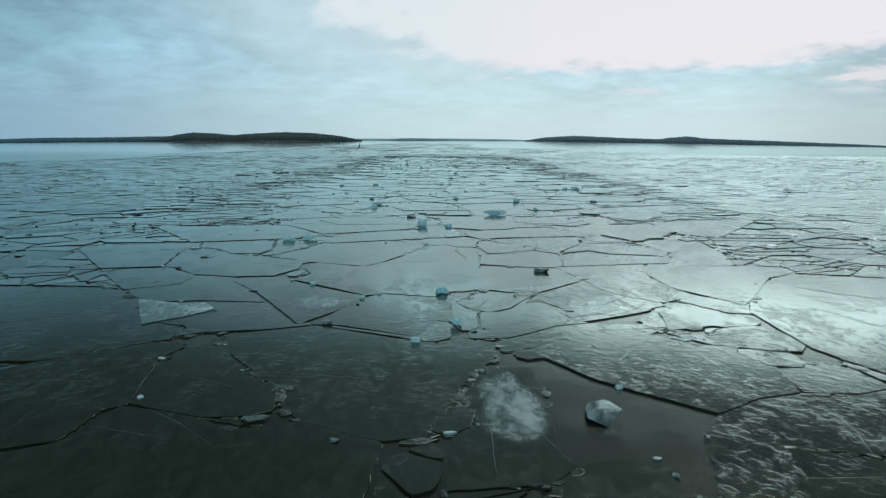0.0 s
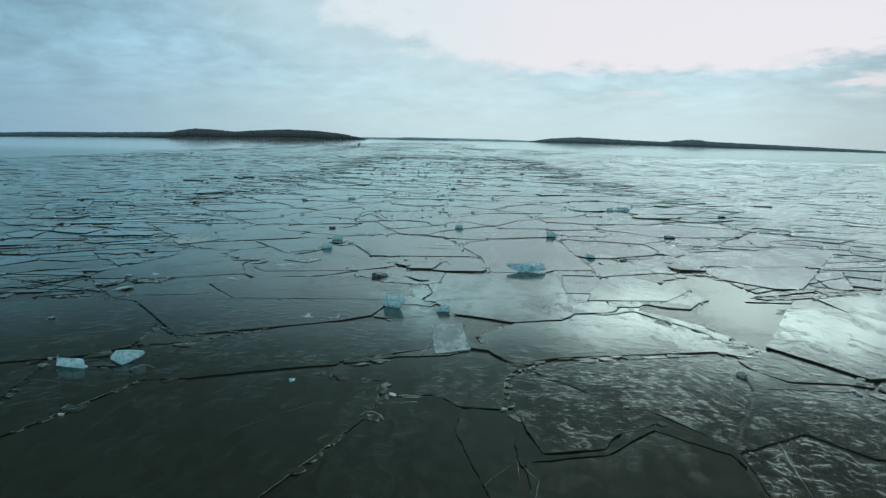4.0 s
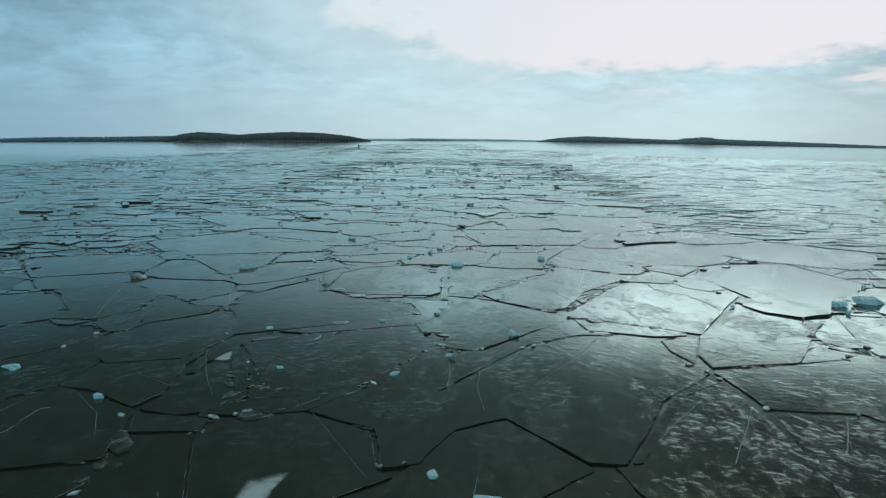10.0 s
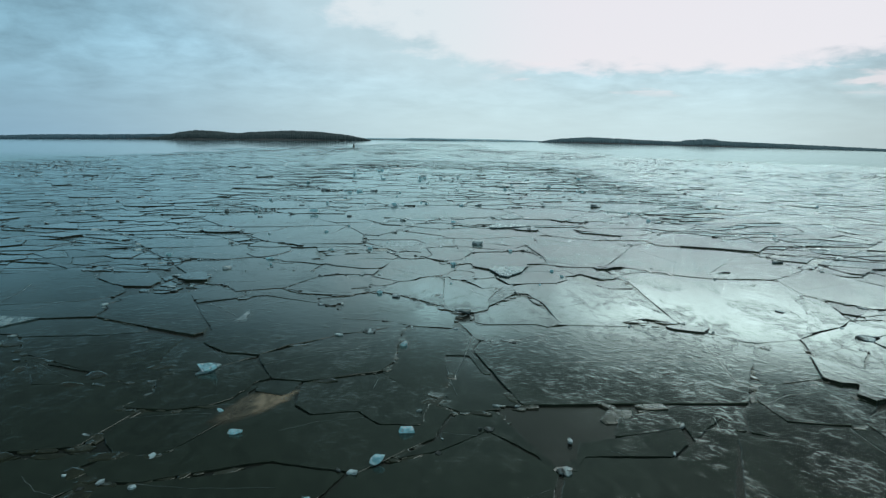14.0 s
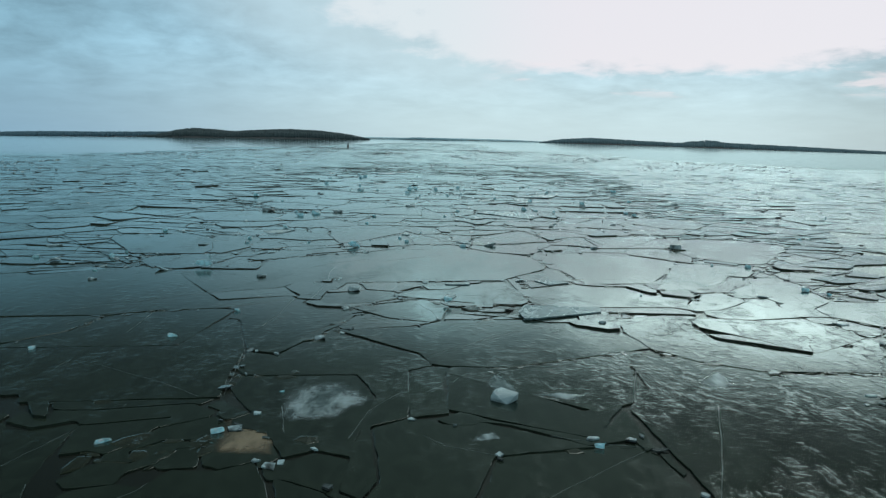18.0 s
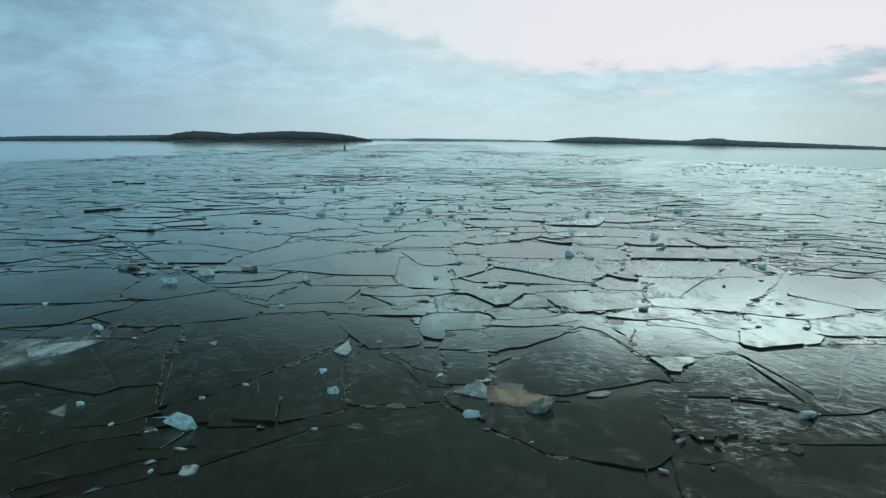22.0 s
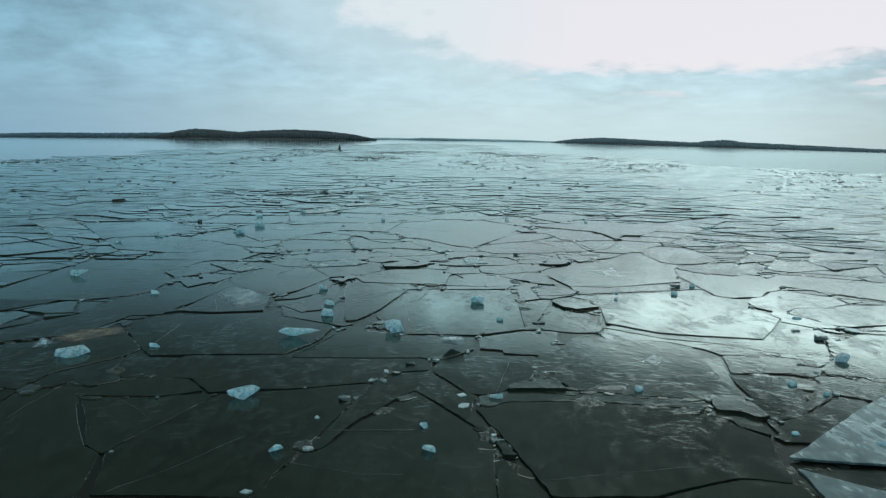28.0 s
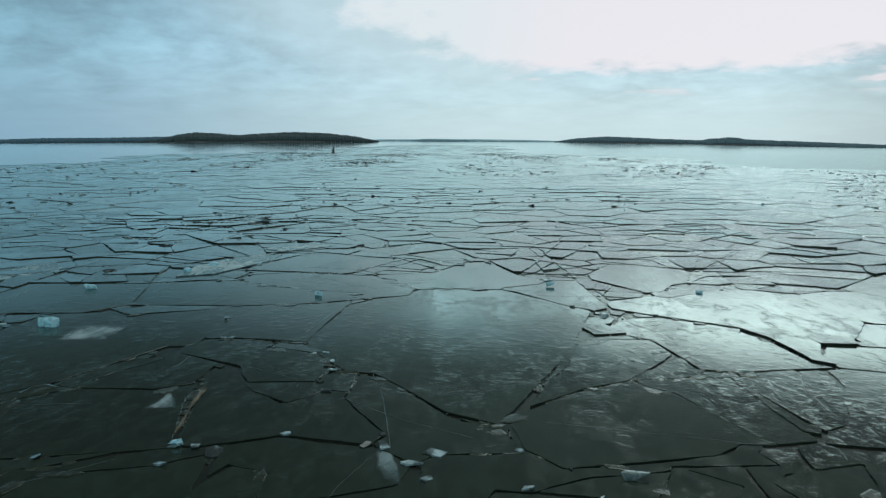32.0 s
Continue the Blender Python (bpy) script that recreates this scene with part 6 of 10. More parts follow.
floe((13.20, 155.44), (13.52, 156.56), (13.36, 158.16), (12.00, 159.44), (11.12, 159.36), (10.48, 159.76), (10.16, 159.36), (10.24, 158.56), (12.08, 156.64), (12.48, 155.84), look_="raised")
floe((0.16, 158.56), (-1.28, 158.88), (-2.48, 159.84), (-2.72, 159.60), (-2.88, 159.76), (-3.44, 157.44), (-2.88, 157.20), (-0.72, 157.84))
floe((10.64, 160.16), (10.96, 159.44), (12.00, 159.44), (13.36, 158.16), (13.52, 156.56), (13.20, 155.52), (16.08, 157.68), (16.08, 158.48), (15.12, 160.64), (12.80, 160.08), (11.76, 160.32))
floe((7.20, 160.80), (5.92, 160.72), (5.84, 159.28), (5.36, 158.96), (5.52, 158.48), (6.72, 157.84), (7.20, 158.00), (7.44, 159.12), look_="raised")
floe((-5.28, 154.24), (-4.72, 154.88), (-3.12, 159.76), (-2.72, 160.08), (-3.20, 160.48), (-3.60, 160.16), (-4.96, 160.32), (-5.52, 161.44), (-5.44, 161.92), (-6.00, 162.16), (-8.08, 160.72), (-8.32, 160.08), (-7.84, 159.92), (-7.76, 158.48), (-7.28, 158.32), (-5.92, 154.48))
# floes from 160 m on
floe((0.40, 158.72), (0.72, 161.36), (-0.40, 162.56), (-3.36, 160.64), (-1.60, 159.04), (-0.08, 158.56))
floe((4.24, 162.00), (4.24, 161.44), (3.84, 161.12), (3.92, 159.36), (4.40, 158.96), (5.44, 158.96), (5.84, 159.28), (5.92, 160.72), (4.72, 161.84))
floe((11.04, 160.80), (11.04, 161.44), (10.48, 162.00), (6.08, 161.60), (4.88, 161.76), (4.24, 162.24), (4.24, 162.00), (4.72, 161.84), (5.84, 160.72))
floe((-0.80, 162.48), (-1.28, 162.40), (-1.60, 162.64), (-2.56, 161.60), (-3.36, 161.36), (-4.64, 161.28), (-4.88, 161.84), (-5.44, 161.84), (-5.52, 161.44), (-4.88, 160.80), (-3.20, 160.64), (-3.12, 160.96))
floe((21.20, 164.24), (18.00, 164.08), (16.48, 162.40), (16.48, 161.04), (17.76, 159.44), (18.96, 159.44), (21.20, 163.04))
floe((-1.52, 163.04), (-1.44, 162.48), (-0.40, 162.56), (0.16, 162.16), (0.64, 161.36), (1.52, 161.36), (1.84, 161.68), (1.84, 162.00), (1.12, 162.32))
floe((15.28, 164.56), (14.16, 164.24), (14.00, 163.52), (12.32, 161.84), (11.36, 161.52), (11.28, 160.88), (11.60, 160.32), (12.80, 160.08), (15.28, 160.80), (15.20, 162.88), (15.52, 163.52))
floe((-10.00, 162.64), (-9.12, 161.44), (-6.32, 162.64), (-5.92, 162.48), (-7.04, 164.64))
floe((-4.64, 161.28), (-2.56, 161.60), (-1.52, 162.64), (-1.84, 163.92), (-3.12, 164.24), (-3.60, 163.76), (-4.88, 163.44), (-4.88, 161.76))
floe((-21.12, 164.88), (-21.12, 163.52), (-17.12, 157.68), (-12.40, 158.48), (-10.88, 159.44), (-8.32, 160.16), (-5.92, 162.16), (-6.32, 162.64), (-9.12, 161.44), (-10.00, 162.80), (-7.52, 164.32), (-10.16, 162.88), (-13.84, 168.40), (-14.96, 168.72), (-15.92, 168.72))
floe((3.52, 167.04), (1.44, 166.00), (0.72, 164.80), (-1.28, 164.16), (-1.76, 163.68), (-1.76, 163.20), (1.84, 162.00), (1.44, 161.28), (2.56, 161.28), (2.64, 161.92), (3.84, 161.92), (4.16, 162.40), (4.16, 163.92))
floe((18.16, 166.00), (17.12, 165.84), (16.40, 165.12), (15.28, 164.56), (15.52, 163.52), (15.20, 162.88), (15.20, 160.88), (16.48, 160.96), (16.48, 162.40), (18.08, 164.08))
floe((11.04, 161.36), (12.32, 161.84), (14.00, 163.52), (14.16, 164.32), (13.76, 164.56), (13.68, 165.60), (12.08, 165.28), (12.08, 164.96), (12.48, 164.80), (11.92, 163.92), (10.80, 164.40), (11.76, 163.76), (11.20, 162.80))
floe((-4.88, 161.84), (-4.88, 163.84), (-4.48, 164.08), (-4.24, 165.84), (-4.96, 166.00), (-5.20, 165.76), (-6.40, 165.76), (-6.80, 165.44), (-7.04, 164.56), (-5.92, 162.80), (-5.92, 162.08))
floe((11.12, 161.44), (11.20, 162.80), (11.76, 163.76), (10.88, 164.16), (10.48, 164.80), (10.08, 164.72), (9.12, 166.40), (7.52, 166.40), (6.72, 166.88), (4.56, 165.44), (4.16, 168.16), (3.52, 167.84), (4.24, 162.24), (4.88, 161.76), (6.08, 161.60), (10.48, 162.00))
floe((-4.88, 163.44), (-3.60, 163.76), (-3.12, 164.16), (-3.76, 166.00), (-4.24, 165.92), (-4.48, 164.08), (-4.88, 163.84))
floe((10.56, 165.36), (10.48, 164.56), (11.76, 163.92), (12.48, 164.80), (12.08, 164.96), (12.08, 165.28), (11.44, 165.52), look_="raised")
floe((-0.64, 166.40), (-2.32, 166.40), (-3.76, 166.08), (-3.20, 164.32), (-1.76, 163.92), (-0.72, 165.36))
floe((10.40, 164.72), (10.56, 165.52), (10.40, 165.52), (10.24, 166.48), (9.20, 166.40), (10.08, 164.72), look_="raised")
floe((1.44, 166.00), (0.32, 166.48), (-0.56, 166.32), (-0.72, 165.84), (-0.32, 164.64), (0.72, 164.80))
floe((-5.04, 166.80), (-5.68, 165.84), (-5.20, 165.76), (-4.96, 165.92), (-5.12, 166.00), look_="raised")
floe((11.04, 167.12), (10.32, 166.96), (10.24, 166.00), (10.56, 165.36), (11.04, 165.52), (10.80, 165.84), look_="raised")
floe((6.80, 167.04), (6.48, 167.44), (4.48, 167.20), (4.16, 167.44), (4.56, 165.44), (6.00, 166.56), (6.72, 166.64))
floe((18.16, 169.76), (16.96, 169.76), (16.32, 169.20), (16.00, 167.92), (13.84, 165.44), (13.92, 164.40), (14.32, 164.24), (15.92, 164.80), (18.56, 166.64))
floe((11.12, 165.52), (11.92, 165.28), (12.88, 165.28), (13.52, 165.60), (13.92, 165.44), (14.96, 166.96), (16.00, 167.92), (16.40, 169.20), (16.32, 169.84), (15.68, 170.00), (13.20, 166.00), (11.76, 166.00))
floe((6.56, 170.40), (6.96, 167.84), (6.72, 167.20), (6.88, 166.72), (7.52, 166.40), (9.20, 166.32), (10.24, 166.48), (10.32, 166.96), (11.28, 167.04), (11.92, 169.04), (10.88, 167.36), (8.88, 166.72), (7.44, 166.72), (7.04, 167.92), (6.72, 170.40))
floe((6.08, 171.20), (5.52, 170.00), (4.08, 168.40), (4.32, 167.20), (6.40, 167.44), (6.80, 167.20), (6.96, 167.52), (6.56, 170.72), look_="wrinkled")
floe((11.04, 165.52), (11.44, 165.92), (13.36, 166.16), (15.68, 170.00), (16.56, 169.76), (17.68, 171.60), (17.68, 172.80), (15.12, 173.76), (13.84, 173.36), (11.04, 166.88), (10.80, 166.16), look_="wrinkled")
floe((6.08, 173.44), (5.04, 175.36), (0.32, 178.88), (-2.48, 177.60), (-4.64, 175.28), (-9.76, 172.08), (-9.52, 168.72), (-13.84, 168.24), (-10.08, 162.88), (-7.20, 164.40), (-6.80, 165.44), (-5.52, 165.92), (-5.12, 166.80), (-5.12, 166.00), (-4.24, 165.84), (3.36, 167.36), (5.92, 170.80))
floe((-9.52, 168.72), (-9.44, 169.36), (-9.92, 171.36), (-10.56, 170.88), (-10.64, 171.20), (-10.16, 171.68), (-10.80, 171.28), (-11.28, 172.00), (-11.44, 170.40), (-11.12, 168.88))
floe((-10.88, 172.88), (-11.68, 172.72), (-12.00, 170.48), (-12.56, 169.28), (-12.56, 168.72), (-10.08, 168.56), (-10.96, 168.72), (-11.28, 169.20), (-11.28, 172.00), (-10.80, 171.28), (-10.24, 171.60), (-10.24, 171.84), (-10.80, 172.00))
floe((-10.40, 174.80), (-11.60, 174.80), (-11.84, 174.32), (-11.60, 173.20), (-11.84, 173.04), (-12.48, 173.60), (-13.12, 173.52), (-14.64, 173.12), (-16.48, 171.92), (-16.48, 170.64), (-15.12, 168.72), (-13.68, 168.40), (-12.48, 169.28), (-11.68, 172.72), (-10.88, 172.88))
floe((21.28, 172.00), (21.12, 174.24), (19.92, 174.24), (19.36, 173.60), (19.36, 172.32), (20.08, 172.00), look_="raised")
floe((7.44, 166.72), (10.88, 167.36), (13.12, 171.68), (14.08, 174.24), (11.84, 176.32), (11.76, 177.28), (8.88, 177.20), (8.88, 176.88), (6.48, 176.00), (6.00, 176.16), (6.08, 171.12), (6.72, 170.40))
floe((-10.80, 172.00), (-9.92, 171.68), (-9.76, 172.08), (-7.76, 173.60), (-7.76, 174.32), (-5.76, 175.84), (-5.28, 175.92), (-4.88, 176.48), (-5.44, 176.64), (-6.08, 176.24), (-6.40, 177.20), (-7.60, 176.64), (-8.56, 175.44), (-9.68, 175.52), (-10.88, 173.04))
floe((-10.08, 176.16), (-9.60, 175.52), (-8.56, 175.44), (-7.60, 176.64), (-6.40, 177.20), (-6.16, 176.32), (-5.60, 176.32), (-5.36, 177.20), (-5.76, 177.52), (-6.40, 177.28), (-6.72, 178.24), (-7.20, 177.68), (-9.68, 177.04))
floe((7.36, 181.52), (6.88, 181.44), (6.32, 180.88), (6.40, 177.12), (5.84, 176.48), (5.52, 174.48), (5.60, 173.92), (5.92, 173.68), (6.16, 173.92), (6.00, 176.16), (6.48, 176.00), (8.88, 176.88), (8.88, 177.12), (8.40, 177.20), (6.64, 177.20), (6.48, 178.40), (7.44, 180.32), look_="wrinkled")
floe((-5.28, 175.04), (-4.64, 175.28), (-2.48, 177.60), (0.32, 178.88), (2.64, 176.96), (0.80, 179.60), (-1.36, 179.36), (-3.36, 177.76), (-5.44, 177.44), (-5.28, 176.48), (-4.88, 176.48), (-5.36, 175.92))
floe((14.88, 173.76), (15.60, 176.00), (15.04, 179.04), (14.64, 179.68), (12.40, 179.36), (11.68, 177.44), (11.84, 176.64))
floe((7.92, 177.60), (6.56, 177.68), (6.64, 177.20), (7.12, 177.20), (7.12, 177.44), (7.52, 177.36), (7.52, 177.52), look_="raised")
floe((6.48, 180.56), (4.64, 179.76), (2.00, 179.60), (1.84, 177.84), (3.04, 176.40), (5.12, 175.68), (5.44, 175.84), (6.40, 177.12))
floe((-13.92, 173.36), (-13.92, 175.04), (-15.68, 180.24), (-17.44, 181.60), (-18.64, 181.60), (-22.08, 180.00), (-22.00, 178.64), (-18.08, 172.96))
floe((-11.76, 175.76), (-10.56, 175.76), (-10.08, 176.08), (-9.76, 176.80), (-9.92, 177.44), (-11.28, 179.36), (-8.88, 179.44), (-8.80, 179.68), (-11.52, 180.64), (-12.32, 180.32), (-12.08, 176.56))
floe((10.16, 179.20), (8.64, 180.24), (7.36, 180.32), (6.48, 178.40), (6.56, 177.68), (7.92, 177.60), (7.12, 177.44), (7.12, 177.20), (8.08, 177.20), (8.16, 177.44), (9.36, 177.84), (10.00, 178.48), look_="wrinkled")
floe((8.08, 177.20), (11.68, 177.28), (12.56, 179.68), (11.68, 179.20), (10.16, 179.04), (10.00, 178.48), (9.36, 177.84), (8.16, 177.44), look_="wrinkled")
floe((-13.04, 173.76), (-12.00, 176.48), (-12.00, 177.92), (-12.40, 180.40), (-13.12, 181.60), (-14.00, 182.00), (-15.68, 181.20), (-15.68, 180.08), (-14.08, 175.60), (-13.92, 173.92))
floe((-11.28, 179.36), (-9.92, 177.44), (-9.84, 176.88), (-7.20, 177.68), (-6.56, 178.48), (-7.44, 180.56), (-8.16, 180.40), (-8.88, 179.44))
floe((-3.36, 177.76), (-3.76, 180.08), (-4.80, 179.84), (-4.56, 177.92), look_="raised")
floe((-2.80, 184.32), (-3.28, 183.92), (-5.68, 179.20), (-5.20, 178.48), (-5.04, 177.52), (-3.68, 177.68), (-3.76, 177.92), (-4.56, 177.92), (-4.80, 179.84), (-3.76, 180.08), (-3.36, 177.92), (-1.76, 178.96))
floe((17.92, 174.00), (19.28, 174.08), (23.84, 181.36), (23.84, 182.56), (21.60, 185.04), (17.52, 184.80), (16.16, 179.04), (15.28, 178.80), (15.60, 176.24))
floe((4.24, 179.76), (2.00, 181.04), (0.88, 180.88), (0.64, 180.40), (0.80, 179.52), (1.76, 178.24), (2.00, 179.60))
# floes from 180 m on
floe((16.56, 181.52), (15.60, 180.72), (15.20, 179.92), (15.36, 178.96), (16.16, 179.04), (16.72, 180.88), look_="raised")
floe((17.60, 185.52), (16.64, 185.60), (15.92, 185.12), (12.64, 179.76), (10.96, 180.56), (10.24, 184.72), (8.80, 184.16), (7.84, 182.24), (7.44, 182.32), (7.36, 181.52), (7.84, 181.52), (8.72, 183.20), (9.84, 183.92), (10.32, 183.44), (10.48, 179.84), (8.64, 180.16), (9.52, 179.84), (10.16, 179.04), (11.68, 179.20), (12.32, 179.60), (12.48, 179.36), (14.00, 179.68), (14.88, 179.52), (15.60, 180.72), (16.56, 181.52))
floe((-1.92, 184.40), (-2.64, 183.44), (-1.76, 179.20), (0.88, 179.60), (0.64, 179.92), (0.88, 180.88), (0.64, 180.64), (0.08, 180.80), (-0.72, 182.88), (-1.52, 183.76), (-1.52, 184.32))
floe((10.24, 183.76), (9.60, 183.92), (8.72, 183.20), (7.84, 181.52), (7.36, 181.52), (7.28, 180.40), (8.88, 180.32), (10.48, 179.84), look_="wrinkled")
floe((-6.40, 177.28), (-5.12, 177.68), (-5.20, 178.48), (-5.68, 179.20), (-3.28, 183.92), (-2.80, 184.32), (-2.56, 183.60), (-1.92, 184.32), (-2.72, 186.00), (-2.96, 186.00), (-2.88, 185.20), (-3.44, 184.40), (-4.08, 182.56), (-5.84, 179.44), (-6.64, 178.80))
floe((-7.36, 180.56), (-8.48, 183.76), (-9.84, 184.24), (-10.24, 185.12), (-11.44, 185.12), (-12.24, 183.60), (-13.84, 182.80), (-13.76, 181.84), (-13.12, 181.60), (-12.40, 180.16), (-11.52, 180.64), (-8.72, 179.60), (-8.40, 180.24))
floe((-1.52, 184.16), (-1.52, 183.76), (-0.72, 182.88), (0.08, 180.80), (0.64, 180.64), (0.80, 180.80), (0.64, 181.76), (-0.32, 182.48), (-1.04, 183.92))
floe((0.64, 180.88), (1.84, 181.04), (2.00, 181.28), (2.08, 184.24), (1.84, 184.40), (0.40, 184.48), (0.72, 182.64))
floe((8.80, 184.08), (7.20, 183.92), (7.44, 182.32), (7.84, 182.24), (8.08, 182.88), (8.64, 183.44), look_="raised")
floe((5.76, 187.92), (3.84, 185.20), (1.84, 181.28), (3.52, 180.24), (4.08, 180.24), (6.96, 181.76), (7.36, 181.52), (7.44, 183.12), (7.12, 183.36), (6.40, 187.20))
floe((0.72, 181.76), (0.48, 184.08), (0.16, 184.00), (-0.16, 184.56), (-0.56, 184.40), (-0.88, 184.64), (-1.52, 184.56), (-1.68, 184.32), (-1.04, 183.92), (-0.32, 182.48))
floe((16.72, 186.00), (14.64, 185.92), (14.24, 185.28), (12.96, 185.60), (11.44, 184.96), (10.80, 185.36), (10.16, 184.80), (10.48, 184.32), (11.04, 180.40), (12.64, 179.76), (15.92, 185.12), (16.64, 185.44), look_="wrinkled")
floe((-6.72, 178.72), (-5.60, 179.84), (-2.88, 185.20), (-2.80, 186.16), (-4.48, 189.76), (-6.72, 189.04), (-7.44, 188.08), (-9.44, 187.20), (-8.72, 185.92), (-8.00, 183.36), (-8.16, 182.80))
floe((-8.48, 183.76), (-8.32, 184.40), (-8.96, 186.64), (-9.44, 187.04), (-9.84, 186.96), (-10.32, 185.52), (-10.16, 184.64), (-9.84, 184.24))
floe((2.00, 187.36), (0.56, 186.88), (0.40, 184.48), (1.92, 184.40))
floe((5.44, 187.84), (2.24, 187.68), (2.00, 187.36), (1.84, 184.32), (2.24, 184.16), (2.72, 184.72), (3.36, 184.96), (4.80, 186.48))
floe((12.32, 187.76), (11.60, 187.52), (11.28, 186.88), (10.88, 185.76), (10.88, 185.36), (11.28, 184.96), (13.12, 185.60), (12.88, 185.84), (12.64, 187.36), look_="raised")
floe((7.52, 188.96), (7.28, 188.16), (7.68, 187.84), (7.68, 187.44), (6.96, 185.28), (7.36, 184.16), (8.00, 184.00), (8.40, 184.40), (8.88, 184.16), (10.40, 184.80), (10.88, 185.36), (10.88, 185.92), (10.40, 186.24), (10.16, 187.76), (8.72, 188.16), (8.32, 188.96))
floe((7.28, 183.36), (7.20, 183.92), (7.44, 184.16), (6.96, 185.20), (7.12, 186.40), (6.80, 187.76), (6.96, 188.24), (6.64, 188.56), (5.68, 188.72), (4.72, 188.00), (5.44, 187.84), (4.88, 186.72), (5.68, 187.92), (6.40, 187.20))
floe((-4.08, 189.28), (-3.68, 187.84), (-1.92, 184.40), (-0.96, 184.56), (-0.24, 185.04), (-0.16, 186.08), (-0.80, 188.40), (-2.88, 189.20))
floe((6.96, 185.52), (7.68, 187.44), (7.68, 187.84), (7.36, 188.16), (6.88, 188.16), (6.80, 187.84), (7.12, 186.56))
floe((0.24, 185.68), (0.56, 185.68), (0.56, 186.88), (1.84, 187.20), (2.24, 187.60), (2.40, 189.28), (1.84, 189.92), (0.00, 189.60), (-0.40, 189.12), (-0.40, 186.88), (-0.24, 186.08))
floe((10.96, 185.76), (11.52, 187.28), (11.28, 187.76), (10.96, 187.76), (9.44, 189.28), (8.40, 189.04), (8.72, 188.16), (10.16, 187.76), (10.40, 186.24))
floe((13.12, 185.60), (13.84, 185.92), (14.48, 186.88), (14.08, 187.76), (14.56, 188.24), (14.88, 189.36), (13.68, 189.84), (13.44, 190.24), (12.80, 190.32), (12.48, 189.68), (12.32, 187.68), (12.64, 187.36))
floe((-12.56, 190.96), (-14.00, 191.12), (-14.64, 190.40), (-18.00, 188.72), (-18.00, 187.52), (-16.96, 186.08), (-15.68, 186.08), (-13.68, 186.96), (-13.12, 188.96), (-12.56, 189.68))
floe((12.24, 187.68), (12.48, 188.16), (12.40, 189.20), (12.64, 190.16), (10.64, 190.24), (11.60, 187.84))
floe((2.16, 187.76), (3.44, 187.60), (4.56, 187.84), (5.68, 188.72), (6.88, 188.48), (6.88, 189.44), (5.92, 190.00), (5.44, 191.12), (5.52, 189.92), (4.80, 189.28), (2.96, 188.56), (2.48, 188.64))
floe((19.76, 190.88), (17.68, 190.72), (15.84, 189.60), (15.12, 189.52), (14.08, 187.36), (14.72, 186.96), (18.00, 186.88), (19.76, 189.68))
floe((11.84, 187.52), (10.64, 190.08), (10.88, 190.24), (10.80, 190.88), (10.08, 191.36), (8.64, 191.20), (6.88, 189.52), (8.08, 188.96), (9.44, 189.28), (10.96, 187.76), (11.28, 187.76), (11.36, 187.36))
floe((-13.28, 188.08), (-11.60, 186.80), (-10.08, 186.80), (-6.96, 188.56), (-6.80, 190.16), (-8.32, 191.36), (-9.76, 193.52), (-12.56, 190.88), (-12.56, 189.68))
floe((5.04, 190.80), (3.44, 190.64), (3.12, 191.04), (2.64, 190.96), (2.08, 189.92), (1.84, 189.92), (2.32, 189.52), (2.48, 188.64), (2.96, 188.56), (4.80, 189.28), (5.20, 189.68), (4.88, 189.92))
floe((0.00, 192.80), (-0.40, 192.56), (-1.12, 190.00), (-1.76, 190.80), (-2.16, 190.64), (-2.88, 190.08), (-2.80, 189.04), (-0.32, 189.12), (-0.16, 189.52), (0.24, 189.60))
floe((1.20, 193.60), (0.40, 192.56), (0.40, 190.48), (0.96, 190.32), (1.20, 189.84), (2.08, 189.92), (2.56, 190.64), (2.48, 191.44))
floe((0.88, 193.52), (-0.08, 192.88), (0.24, 189.60), (1.20, 189.76), (0.96, 190.32), (0.40, 190.48), (0.40, 192.56))
floe((-2.80, 189.12), (-2.88, 190.16), (-3.52, 189.84), (-3.44, 193.44), (-3.84, 191.36), (-7.12, 190.56), (-6.80, 193.68), (-5.92, 194.56), (-6.40, 195.52), (-6.72, 195.60), (-7.36, 191.52), (-9.12, 192.88), (-9.20, 192.64), (-8.32, 191.36), (-6.80, 190.16), (-7.04, 189.36), (-6.72, 189.04), (-4.88, 189.44), (-4.56, 189.76), (-4.08, 189.28))
floe((-3.20, 192.72), (-3.52, 192.32), (-3.52, 189.84), (-1.76, 190.80), (-2.88, 192.56))
floe((12.72, 190.48), (15.04, 189.36), (17.60, 190.64), (18.08, 191.68), (16.56, 193.52), (14.88, 192.88), (14.48, 193.04))
floe((4.32, 193.52), (4.00, 193.36), (3.92, 192.64), (3.12, 191.20), (3.12, 190.88), (3.44, 190.64), (4.88, 190.88), (5.04, 192.56), (4.88, 193.12))
floe((-3.12, 192.96), (-1.12, 190.00), (-0.08, 193.04), (-1.36, 192.56), (-2.64, 192.64))
floe((4.32, 193.68), (4.88, 193.12), (5.36, 190.88), (5.52, 191.12), (5.92, 190.08), (9.36, 191.36), (8.80, 194.16), (6.48, 194.48))
floe((-7.12, 190.56), (-3.84, 191.36), (-3.52, 194.64), (-5.92, 194.72), (-6.80, 193.68))
floe((2.64, 190.88), (3.28, 191.28), (4.16, 193.68), (3.04, 194.72), (2.56, 194.80), (1.20, 194.24), (0.80, 193.52), (1.44, 193.44), look_="raised")
